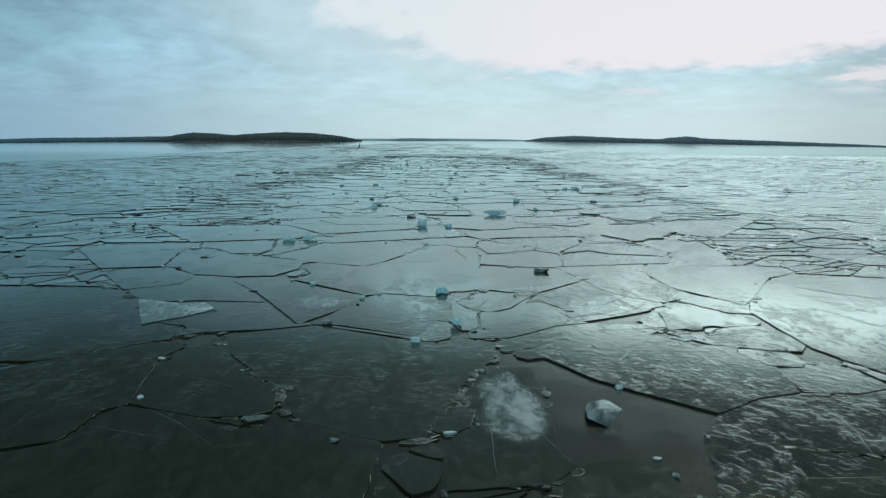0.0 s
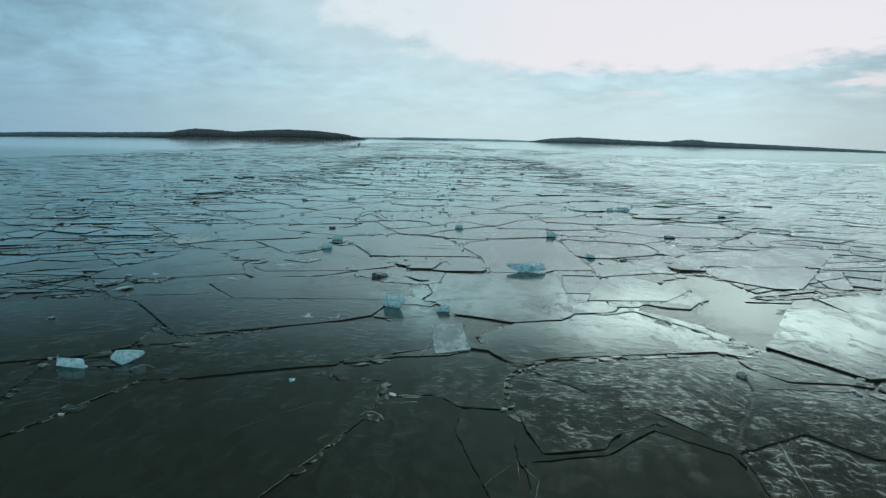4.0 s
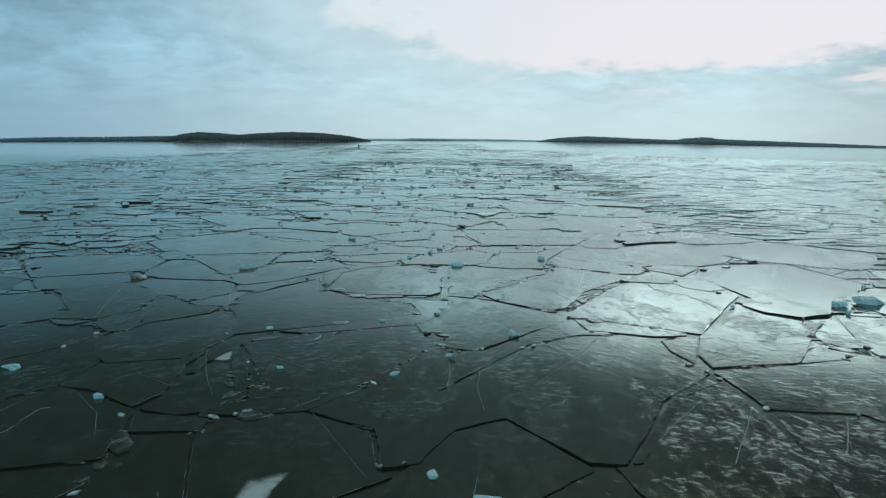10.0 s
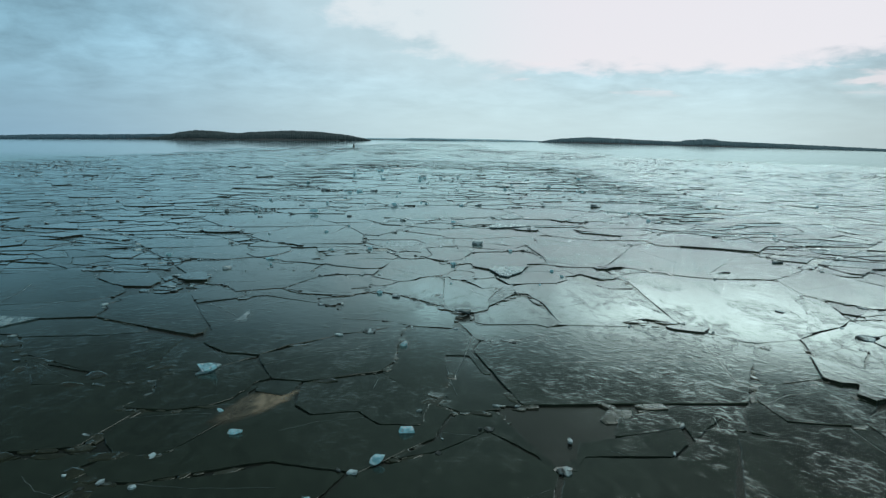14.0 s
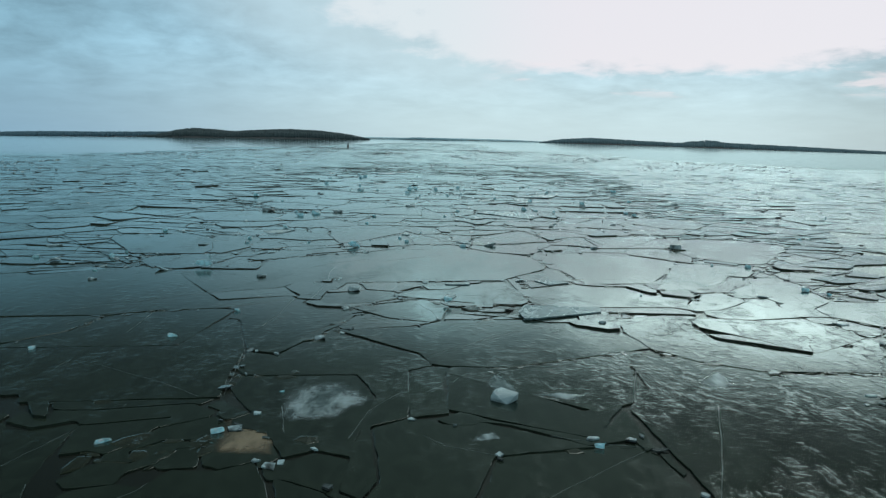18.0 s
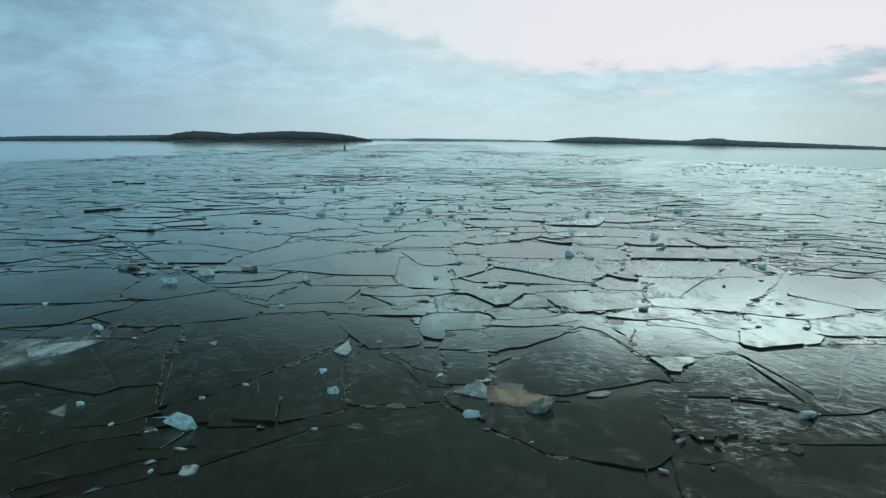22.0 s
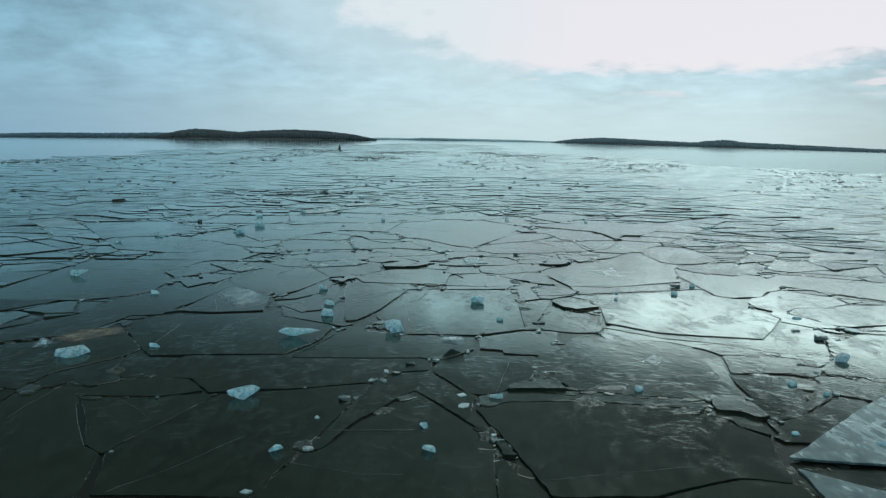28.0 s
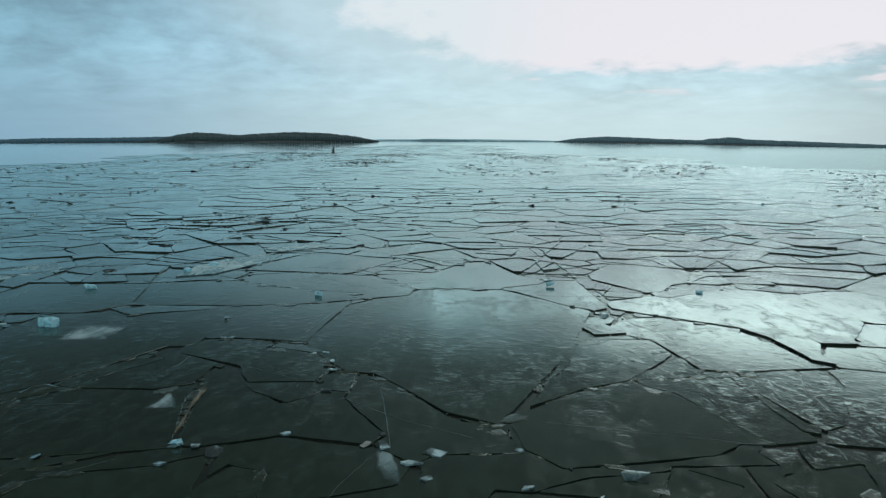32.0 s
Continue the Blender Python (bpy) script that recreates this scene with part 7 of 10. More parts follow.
floe((-6.64, 195.68), (-8.48, 194.32), (-10.00, 194.08), (-10.32, 193.28), (-9.68, 193.52), (-9.28, 192.88), (-7.36, 191.52))
floe((-3.68, 194.88), (-3.44, 193.12), (-2.64, 192.64), (-1.36, 192.56), (-0.40, 193.04), (0.00, 192.88), (0.88, 193.76), (0.72, 194.32), (-1.12, 194.24), (-1.68, 195.12))
floe((7.04, 194.56), (7.20, 194.32), (8.80, 194.16), (9.04, 192.80), (9.28, 192.56), (9.68, 194.56), (8.56, 194.56), (8.08, 194.88), look_="wrinkled")
floe((-14.56, 196.96), (-14.16, 192.56), (-13.60, 191.52), (-12.16, 191.12), (-10.32, 193.12), (-10.00, 194.08), (-10.40, 194.00), (-10.56, 194.32), (-10.24, 194.40), (-10.16, 194.88), (-11.12, 194.96), (-12.80, 197.12))
floe((-13.60, 191.36), (-14.16, 192.56), (-14.64, 195.84), (-17.44, 198.88), (-18.72, 198.88), (-22.80, 195.76), (-22.72, 194.32), (-19.60, 189.92), (-14.64, 190.40))
floe((7.76, 196.00), (3.60, 195.60), (2.96, 194.72), (4.32, 193.52), (5.12, 194.08), (8.00, 194.80))
floe((14.56, 192.88), (16.72, 193.52), (18.08, 191.44), (20.80, 191.28), (22.72, 194.40), (22.72, 195.68), (20.72, 199.36), (17.76, 199.28), (17.92, 198.56))
floe((2.16, 194.72), (2.96, 194.72), (2.96, 194.96), (3.44, 195.36), (3.28, 195.84), (2.56, 196.16), look_="raised")
floe((17.84, 199.20), (13.84, 198.24), (14.00, 198.00), (10.96, 193.12), (9.36, 192.96), (9.36, 191.36), (12.80, 190.56), (17.28, 197.44), (17.92, 198.56))
floe((0.96, 197.12), (0.64, 196.80), (0.88, 194.00), (2.16, 194.64), (2.40, 195.76))
floe((-10.56, 194.16), (-10.24, 194.00), (-8.16, 194.48), (-6.64, 195.68), (-5.36, 197.44), (-7.36, 198.40), (-7.92, 197.44), (-8.16, 195.60), (-10.24, 194.64))
floe((-1.76, 195.04), (-2.40, 197.36), (-5.20, 197.36), (-6.64, 195.84), (-6.00, 194.72))
floe((8.72, 198.40), (8.56, 197.60), (7.84, 196.56), (7.76, 195.44), (8.00, 194.88), (8.56, 194.56), (9.68, 194.56), (10.24, 196.00), (10.16, 197.04), (9.60, 197.20), look_="wrinkled")
floe((9.36, 192.96), (10.96, 193.12), (14.00, 198.16), (11.12, 198.08), (10.56, 198.48), (10.16, 198.32), (10.16, 196.64), (10.48, 196.64), (10.48, 196.40), (10.24, 196.40), (10.32, 195.76), look_="wrinkled")
floe((-12.88, 197.36), (-11.12, 194.96), (-10.24, 194.88), (-8.24, 196.32), (-7.84, 198.40), (-8.24, 198.56), (-9.12, 197.76), (-10.32, 197.92))
floe((7.84, 196.16), (7.68, 196.56), (6.72, 196.64), (5.68, 198.08), (3.04, 200.48), (1.76, 197.52), (1.12, 197.20), (1.84, 196.08), (2.88, 196.32), (6.64, 195.76))
floe((10.32, 199.76), (10.00, 199.76), (9.20, 198.80), (8.72, 198.56), (9.36, 197.44), (9.92, 197.04), (10.16, 197.04), (10.16, 198.32), (10.48, 198.48), look_="raised")
floe((-2.48, 203.68), (-2.16, 196.24), (-1.44, 194.64), (0.48, 194.24), (0.80, 194.48), (0.64, 196.80), (1.12, 197.12), (0.72, 197.76), (0.64, 200.88), (0.32, 201.04), (-0.16, 200.56), (-0.96, 200.72), (-2.08, 203.52))
floe((-9.12, 200.00), (-9.52, 200.16), (-10.48, 199.60), (-12.16, 199.92), (-12.16, 198.64), (-11.68, 198.00), (-10.40, 198.00))
# floes from 200 m on
floe((0.96, 197.20), (1.36, 197.36), (2.48, 199.36), (2.80, 201.36), (1.44, 201.28), (1.12, 201.68), (0.80, 201.52), (1.20, 201.12), (0.80, 200.32), (0.56, 200.32))
floe((7.84, 196.48), (8.80, 198.64), (6.48, 203.60), (5.20, 203.76), (5.12, 203.12), (4.00, 201.76), (2.88, 202.80), (2.40, 202.64), (1.76, 201.60), (0.96, 201.84), (1.44, 201.28), (2.80, 201.36), (2.56, 199.60), (3.04, 200.48), (5.68, 198.08), (6.72, 196.64))
floe((-5.36, 205.68), (-5.92, 205.60), (-7.12, 203.20), (-9.20, 200.96), (-9.44, 200.08), (-9.12, 199.92), (-10.08, 198.48), (-10.08, 197.76), (-8.80, 197.84), (-8.32, 198.40), (-9.12, 198.64), (-8.80, 199.92), (-5.12, 204.88))
floe((14.24, 198.32), (17.44, 199.04), (17.44, 202.16), (16.96, 202.56), (16.72, 202.56))
floe((8.72, 198.64), (10.24, 199.76), (10.40, 202.48), (9.84, 202.24), (9.04, 202.32), (8.80, 201.60))
floe((17.92, 204.08), (16.16, 204.00), (16.00, 203.60), (10.80, 203.76), (10.24, 201.28), (10.40, 198.56), (11.12, 198.08), (14.16, 198.24), (16.72, 202.56), (17.44, 202.16), (17.84, 202.72), look_="wrinkled")
floe((8.72, 198.88), (8.80, 201.60), (9.12, 202.32), (9.20, 203.68), (8.56, 204.32), (6.48, 203.52), (8.40, 199.04))
floe((-3.12, 206.80), (-3.92, 206.64), (-5.04, 205.20), (-8.64, 200.24), (-9.12, 198.64), (-7.20, 198.40), (-5.28, 197.60), (-2.24, 197.52), (-2.48, 203.68), (-2.16, 203.52), (-2.16, 204.08))
floe((9.04, 203.44), (9.20, 202.32), (9.84, 202.24), (10.40, 202.48), (10.48, 202.24), (10.72, 202.72), (10.64, 203.44))
floe((5.04, 203.84), (2.88, 203.76), (2.64, 202.88), (3.12, 202.72), (3.36, 202.16), (4.00, 201.76), (5.12, 203.12))
floe((-11.92, 200.64), (-12.08, 203.04), (-13.04, 203.44), (-14.40, 204.80), (-15.44, 205.20), (-18.16, 204.08), (-18.24, 203.76), (-15.84, 200.32))
floe((-2.80, 206.32), (-1.28, 201.28), (-0.96, 200.72), (-0.16, 200.56), (0.96, 201.60), (0.80, 204.88), (0.40, 205.20), (0.40, 206.56))
floe((0.88, 205.04), (0.96, 201.84), (1.76, 201.60), (2.72, 202.80), (2.88, 203.84), (2.48, 204.00), (2.00, 204.96))
floe((-11.92, 199.76), (-10.48, 199.60), (-9.44, 200.16), (-9.20, 200.96), (-7.12, 203.20), (-5.92, 205.60), (-5.36, 205.68), (-5.28, 206.88), (-4.56, 208.08), (-5.44, 209.36), (-8.96, 211.12), (-10.24, 210.64), (-10.72, 206.96), (-12.00, 203.04))
floe((-15.44, 206.88), (-15.36, 205.20), (-14.40, 204.80), (-13.84, 204.08), (-12.00, 202.88), (-11.60, 204.80), (-14.96, 206.88))
floe((18.96, 204.56), (18.40, 205.28), (16.48, 205.92), (16.16, 206.56), (13.20, 206.56), (11.60, 206.08), (11.28, 203.92), (12.08, 204.16), (18.16, 203.92), (18.64, 204.00), look_="raised")
floe((8.64, 208.64), (8.88, 205.92), (8.64, 204.24), (9.04, 204.08), (9.20, 203.44), (10.64, 203.44), (10.80, 203.76), (11.44, 203.84), (11.36, 205.44), (11.84, 206.24), (11.36, 208.32), (10.56, 208.56), (10.56, 208.80))
floe((-18.32, 203.92), (-17.84, 204.40), (-15.36, 205.20), (-15.36, 206.80), (-15.04, 206.96), (-16.16, 207.84), (-17.76, 207.60), (-19.12, 206.32), (-19.12, 205.04))
floe((2.32, 205.28), (2.32, 205.76), (0.72, 205.68), (0.48, 207.68), (-2.72, 206.80), (-3.60, 207.12), (-4.00, 206.96), (-3.76, 206.48), (-3.12, 206.80), (-2.64, 205.04), (-2.48, 205.36), (-2.80, 206.32), (-0.32, 206.56), (0.40, 206.56), (0.40, 205.20), (0.72, 204.88), (2.08, 204.96))
floe((5.76, 211.60), (2.56, 208.64), (2.08, 206.80), (2.32, 205.28), (2.00, 204.88), (2.64, 203.84), (6.64, 203.60), (8.64, 204.32), (8.48, 205.92), (8.80, 206.88), (8.16, 209.60))
floe((0.32, 207.76), (-3.84, 207.60), (-4.00, 206.96), (-3.60, 207.12), (-2.72, 206.80), (0.08, 207.44))
floe((19.04, 204.64), (20.72, 207.36), (20.72, 208.56), (19.12, 209.52), (17.76, 209.28), (17.36, 209.76), (17.20, 209.44), (17.52, 208.64), (16.72, 206.88), (16.16, 206.48), (16.48, 205.92), (18.40, 205.28))
floe((1.44, 209.76), (0.40, 208.88), (0.72, 205.68), (2.24, 205.76), (2.16, 208.16))
floe((11.92, 206.88), (13.28, 206.56), (16.16, 206.56), (16.72, 206.88), (17.52, 209.04), (16.96, 209.52), (12.64, 209.52), (11.92, 208.16))
floe((-5.12, 205.20), (-3.92, 206.32), (-4.00, 208.16), (-3.52, 209.04), (-3.52, 210.32), (-4.88, 210.16), (-4.96, 209.52), (-5.44, 209.36), (-5.36, 208.88), (-4.56, 208.24), (-5.28, 206.88), (-5.36, 205.60))
floe((11.76, 209.52), (11.52, 209.84), (10.80, 209.76), (10.48, 209.28), (8.16, 209.60), (8.64, 207.28), (8.64, 208.64), (10.56, 208.80), (10.56, 208.56), (11.36, 208.32), (11.76, 208.96), look_="wrinkled")
floe((-5.84, 210.64), (-6.08, 209.68), (-5.60, 209.36), (-4.96, 209.52), (-4.88, 210.16), (-5.44, 210.64))
floe((-11.52, 204.80), (-10.64, 207.52), (-10.88, 212.08), (-11.84, 213.20), (-12.88, 212.48), (-13.76, 213.84), (-14.80, 214.24), (-16.40, 213.60), (-17.60, 210.56), (-18.80, 209.44), (-18.80, 208.24), (-17.68, 207.60), (-16.16, 207.84))
floe((-10.64, 208.72), (-10.32, 208.88), (-10.16, 210.72), (-8.96, 211.12), (-7.60, 210.32), (-7.52, 210.48), (-8.88, 211.60), (-9.20, 211.36), (-10.00, 211.92), (-10.88, 211.92))
floe((8.88, 209.92), (6.88, 212.40), (6.24, 212.40), (7.36, 210.56), (8.00, 209.92), look_="raised")
floe((17.76, 209.28), (19.04, 209.52), (19.36, 209.92), (19.28, 213.04), (18.24, 213.44), (17.28, 212.80), (17.36, 209.76), look_="raised")
floe((11.12, 209.84), (10.96, 210.08), (9.68, 210.00), (9.20, 211.92), (9.36, 209.92), (7.84, 212.08), (8.48, 212.64), (7.60, 212.32), (7.44, 213.04), (7.04, 213.28), (6.40, 212.40), (6.88, 212.40), (8.88, 209.92), (8.00, 209.92), (6.32, 212.24), (5.68, 211.68), (8.08, 209.60), (10.48, 209.28))
floe((4.56, 210.80), (5.36, 210.96), (5.36, 211.36), (5.52, 211.36), (5.36, 211.68), (4.96, 211.68), (4.80, 212.08), (4.48, 211.92), look_="raised")
floe((17.36, 209.52), (16.96, 212.72), (14.40, 212.88), (14.16, 213.12), (13.44, 212.72), (12.56, 211.36), (12.48, 210.24), (13.12, 209.52), look_="raised")
floe((9.44, 209.92), (8.88, 212.96), (7.84, 212.08), look_="wrinkled")
floe((13.92, 214.08), (11.36, 213.92), (10.16, 214.24), (9.04, 213.68), (9.04, 212.16), (9.68, 210.00), (10.96, 210.08), (11.68, 209.52), (12.16, 209.60), (12.88, 211.92), (13.52, 212.80), (14.32, 213.12), (13.76, 213.68))
floe((-4.00, 207.52), (0.48, 207.76), (0.40, 216.08), (-1.68, 216.08), (-3.28, 215.52), (-2.40, 213.84), (-1.52, 213.68), (-1.04, 212.88), (-0.32, 212.88), (-2.64, 212.72), (-2.88, 210.56), (-3.52, 209.92), (-3.36, 209.36))
floe((-15.20, 215.92), (-15.84, 216.24), (-23.76, 212.88), (-23.76, 211.68), (-21.68, 208.64), (-20.40, 208.64), (-18.88, 209.28), (-17.60, 210.56), (-16.40, 213.60), (-14.80, 214.24), (-14.80, 215.28))
floe((0.56, 209.20), (1.04, 209.36), (1.60, 210.32), (1.92, 212.72), (1.20, 214.96), (0.72, 215.52), (0.24, 215.12))
floe((-9.04, 211.68), (-6.32, 209.76), (-6.08, 209.76), (-5.84, 210.64), (-4.96, 210.16), (-3.44, 210.24), (-2.56, 212.72), (-2.48, 214.40), (-3.28, 215.52), (-3.76, 215.60), (-4.72, 214.56), (-5.36, 214.40), (-5.76, 213.60), (-7.12, 212.40), (-9.04, 211.92))
floe((-9.12, 214.88), (-9.36, 214.88), (-9.60, 213.92), (-10.40, 212.96), (-11.20, 212.64), (-10.88, 211.92), (-10.00, 211.92), (-9.20, 211.36), (-9.04, 211.84), (-10.32, 212.72), (-9.28, 212.32))
floe((4.96, 211.68), (5.84, 211.68), (6.96, 213.28), (6.64, 214.00), (5.44, 214.64), (5.04, 214.48), (4.80, 213.44), (4.72, 212.08), look_="raised")
floe((7.04, 213.76), (6.96, 213.28), (7.44, 213.04), (7.44, 212.40), (7.76, 212.32), (8.72, 212.80), (8.32, 213.60), (7.84, 213.60), (7.68, 213.84), look_="raised")
floe((4.08, 216.88), (3.68, 216.72), (3.76, 215.60), (3.12, 213.92), (1.84, 212.72), (1.52, 210.16), (2.32, 209.28), (4.64, 210.72), (4.48, 211.92), (4.72, 211.92), (4.96, 214.24), (5.36, 214.56), (5.44, 215.36), (5.28, 216.00))
floe((-8.72, 216.88), (-9.76, 216.80), (-10.40, 214.32), (-11.28, 213.36), (-11.76, 213.20), (-11.76, 212.88), (-11.28, 212.48), (-11.04, 212.80), (-10.48, 212.88), (-9.60, 213.92), (-9.44, 214.72), (-9.04, 215.12))
floe((-6.96, 212.80), (-6.56, 212.88), (-5.76, 213.60), (-5.28, 214.40), (-5.44, 214.96), (-6.16, 215.60), (-6.56, 215.04))
floe((-6.96, 216.96), (-8.88, 216.96), (-8.72, 216.48), (-9.12, 215.12), (-9.28, 212.32), (-10.32, 212.72), (-9.28, 211.84), (-7.12, 212.40), (-6.88, 212.72), (-6.88, 213.84), (-6.24, 215.68))
floe((5.28, 216.08), (5.36, 214.64), (6.64, 214.00), (6.96, 213.52), (7.04, 213.76), (7.60, 213.76), (7.76, 216.08))
floe((-9.60, 216.88), (-13.04, 217.36), (-13.28, 216.88), (-14.16, 217.12), (-15.60, 216.24), (-14.80, 215.28), (-14.80, 214.16), (-13.76, 213.84), (-12.80, 212.48), (-12.16, 213.20), (-11.60, 213.28), (-11.60, 213.76), (-10.32, 214.48))
floe((14.40, 212.88), (15.60, 212.80), (17.44, 213.92), (18.24, 213.36), (19.68, 213.04), (19.60, 217.20), (17.92, 218.64), (16.72, 218.64), (15.84, 216.24), (15.84, 215.36), (14.40, 213.44))
floe((1.84, 212.80), (2.32, 212.96), (3.12, 213.92), (3.76, 215.60), (3.84, 216.96), (3.04, 217.28), (0.40, 216.24), (0.56, 215.52), (1.20, 214.96))
floe((7.84, 220.64), (7.60, 220.16), (7.92, 218.80), (7.68, 213.68), (8.32, 213.60), (9.04, 214.24), (9.44, 213.92), (10.16, 214.24), (11.36, 213.92), (13.92, 214.08), (13.76, 213.68), (14.40, 213.20), (15.84, 215.36), (15.84, 216.16), (15.20, 216.16), (14.56, 215.04), (11.92, 214.40), (11.36, 215.84), (10.16, 216.88), (9.68, 219.92), (11.60, 220.08), (11.92, 220.88))
floe((-3.44, 218.40), (-6.64, 218.40), (-7.04, 217.92), (-7.12, 216.96), (-6.32, 215.68), (-5.44, 214.96), (-5.28, 214.40), (-4.72, 214.56), (-3.68, 215.60))
floe((9.68, 219.92), (10.16, 216.88), (11.36, 215.84), (11.92, 214.40), (14.56, 215.04), (15.20, 216.16), (15.84, 216.16), (16.32, 216.96), (16.48, 218.08), (15.12, 219.60), (14.16, 219.92), (14.08, 220.32), (11.84, 220.56), (11.60, 220.08))
floe((7.68, 220.00), (6.48, 220.00), (4.64, 219.12), (4.64, 218.48), (4.00, 217.92), (4.08, 216.72), (5.20, 216.00), (7.60, 216.16), (7.92, 217.60))
floe((-0.72, 224.96), (-2.64, 220.72), (-2.96, 220.64), (-3.52, 218.64), (-3.60, 215.52), (-1.68, 216.08), (0.40, 216.08), (2.96, 217.28), (2.88, 218.00), (2.32, 218.48), (1.36, 218.48), (1.36, 221.68))
floe((1.44, 220.72), (1.36, 218.48), (2.32, 218.48), look_="raised")
# floes from 220 m on
floe((-10.56, 225.04), (-10.72, 224.32), (-11.52, 224.16), (-11.44, 222.64), (-13.36, 217.36), (-9.92, 217.12), (-9.60, 216.80), (-7.28, 216.88), (-6.80, 218.24), (-7.28, 220.24), (-7.92, 220.72), (-9.44, 223.20), (-9.60, 224.48))
floe((1.36, 221.60), (1.52, 220.64), (1.92, 220.64), (1.60, 221.52), look_="raised")
floe((15.04, 219.60), (15.44, 223.04), (14.08, 223.36), (13.60, 223.84), (11.84, 221.20), (11.92, 220.64), (12.24, 220.32), (14.08, 220.32), (14.16, 219.92))
floe((-1.92, 225.52), (-6.08, 224.16), (-7.28, 220.32), (-6.64, 218.40), (-3.52, 218.48))
floe((0.88, 223.68), (2.40, 218.88), (4.48, 219.04), (6.48, 220.00), (7.60, 219.84), (8.08, 222.24), (6.64, 224.08), (3.84, 224.40), (1.76, 224.16))
floe((-7.28, 220.24), (-6.00, 224.24), (-9.60, 223.68), (-7.92, 220.72))
floe((-13.20, 217.44), (-11.44, 222.64), (-11.52, 224.08), (-12.32, 224.16), (-13.20, 225.52), (-14.64, 226.32), (-18.88, 227.36), (-21.52, 224.56), (-21.52, 223.36), (-16.80, 216.64), (-14.64, 216.80))
floe((20.56, 224.48), (17.52, 224.32), (16.16, 223.68), (15.44, 223.04), (15.12, 221.28), (16.56, 221.12), (19.44, 221.44), (20.56, 223.28))
floe((11.84, 225.12), (11.20, 225.44), (9.92, 224.00), (8.72, 223.28), (8.48, 224.32), (8.56, 223.52), (8.32, 223.36), (8.32, 222.40), (8.08, 222.24), (8.24, 221.92), (9.52, 221.84), (11.92, 224.48))
floe((8.16, 222.24), (8.32, 223.36), (7.92, 223.76), (7.28, 223.84), (7.44, 224.24), (7.28, 224.48), (7.28, 224.08), (6.96, 223.68), (7.52, 223.28), (7.52, 222.80))
floe((-2.88, 220.72), (-2.64, 220.72), (-2.24, 222.08), (-0.72, 224.96), (1.44, 221.60), (0.88, 223.36), (1.04, 224.64), (0.08, 225.52), (-0.32, 226.72), (-1.44, 226.40), (-1.92, 225.68))
floe((8.40, 223.36), (8.56, 223.52), (8.40, 224.88), (8.08, 225.12), (7.68, 225.04), (7.36, 224.72), (7.28, 223.84), (7.92, 223.76), (8.16, 223.36), look_="raised")
floe((7.36, 224.72), (4.24, 225.28), (1.76, 225.04), (0.96, 224.56), (0.96, 223.84), (1.20, 223.68), (1.76, 224.16), (4.08, 224.40), (6.32, 224.16), (7.04, 223.76))
floe((-9.68, 223.76), (-7.52, 223.84), (-6.48, 224.40), (-7.28, 225.36), (-8.64, 225.36), (-9.60, 224.56))
floe((8.64, 223.28), (9.44, 223.60), (10.08, 224.72), (10.32, 226.88), (8.72, 227.12), (8.64, 224.80), (8.40, 224.80))
floe((-10.08, 227.36), (-11.44, 225.44), (-11.44, 224.24), (-10.72, 224.32), (-10.56, 225.04), (-9.92, 224.48), (-9.60, 224.48), (-9.12, 225.04), (-9.68, 225.76))
floe((1.84, 225.04), (3.60, 225.12), (3.44, 226.00), (2.32, 225.76), (1.92, 225.44), look_="raised")
floe((9.68, 224.00), (11.20, 225.44), (12.08, 224.96), (13.60, 225.92), (13.84, 226.32), (13.76, 226.88), (11.28, 227.20), (11.20, 226.48), look_="wrinkled")
floe((14.08, 223.36), (15.60, 223.04), (16.16, 223.68), (17.68, 224.32), (19.20, 226.32), (19.20, 227.76), (18.32, 229.36), (16.64, 229.92), (15.20, 229.60), (13.60, 226.00), (13.68, 223.84), look_="raised")
floe((2.48, 225.76), (3.36, 226.08), (3.76, 225.20), (7.12, 224.72), (7.52, 224.72), (7.52, 224.96), (7.92, 225.12), (8.40, 224.88), (9.20, 229.20), (8.88, 229.76), (8.56, 229.84), (8.32, 225.44), (4.96, 225.68), (3.04, 226.40), (2.72, 226.40))
floe((-10.00, 228.16), (-10.16, 227.60), (-9.60, 225.60), (-9.12, 225.12), (-8.32, 225.36), (-8.40, 227.36), (-9.36, 227.36))
floe((2.96, 228.48), (0.72, 228.48), (-0.16, 227.84), (-0.40, 226.72), (0.72, 224.72), (1.20, 224.64), (1.76, 224.96), (2.72, 226.16), (3.20, 228.00))
floe((-8.48, 225.28), (-7.28, 225.36), (-6.40, 224.24), (-3.84, 224.80), (-1.92, 225.52), (-1.44, 226.40), (-0.40, 226.72), (-0.24, 227.68), (-0.72, 227.92), (-4.88, 227.60), (-3.84, 231.04), (-3.84, 231.36), (-4.16, 231.36), (-4.32, 229.68), (-5.12, 227.92), (-8.32, 227.52))
floe((-11.60, 224.00), (-11.44, 225.44), (-10.16, 227.20), (-9.92, 228.16), (-11.52, 230.32), (-11.36, 230.80), (-11.84, 230.64), (-12.16, 229.60), (-12.88, 229.68), (-13.12, 229.12), (-14.88, 227.92), (-14.72, 226.32), (-13.20, 225.52), (-12.32, 224.16))
floe((8.80, 227.12), (11.76, 227.28), (12.16, 228.64), (10.48, 229.20), (9.20, 229.12))
floe((8.32, 225.44), (8.56, 230.08), (7.84, 230.64), (4.56, 231.04), (4.00, 229.36), (3.04, 228.48), (2.80, 226.40), (4.96, 225.68))
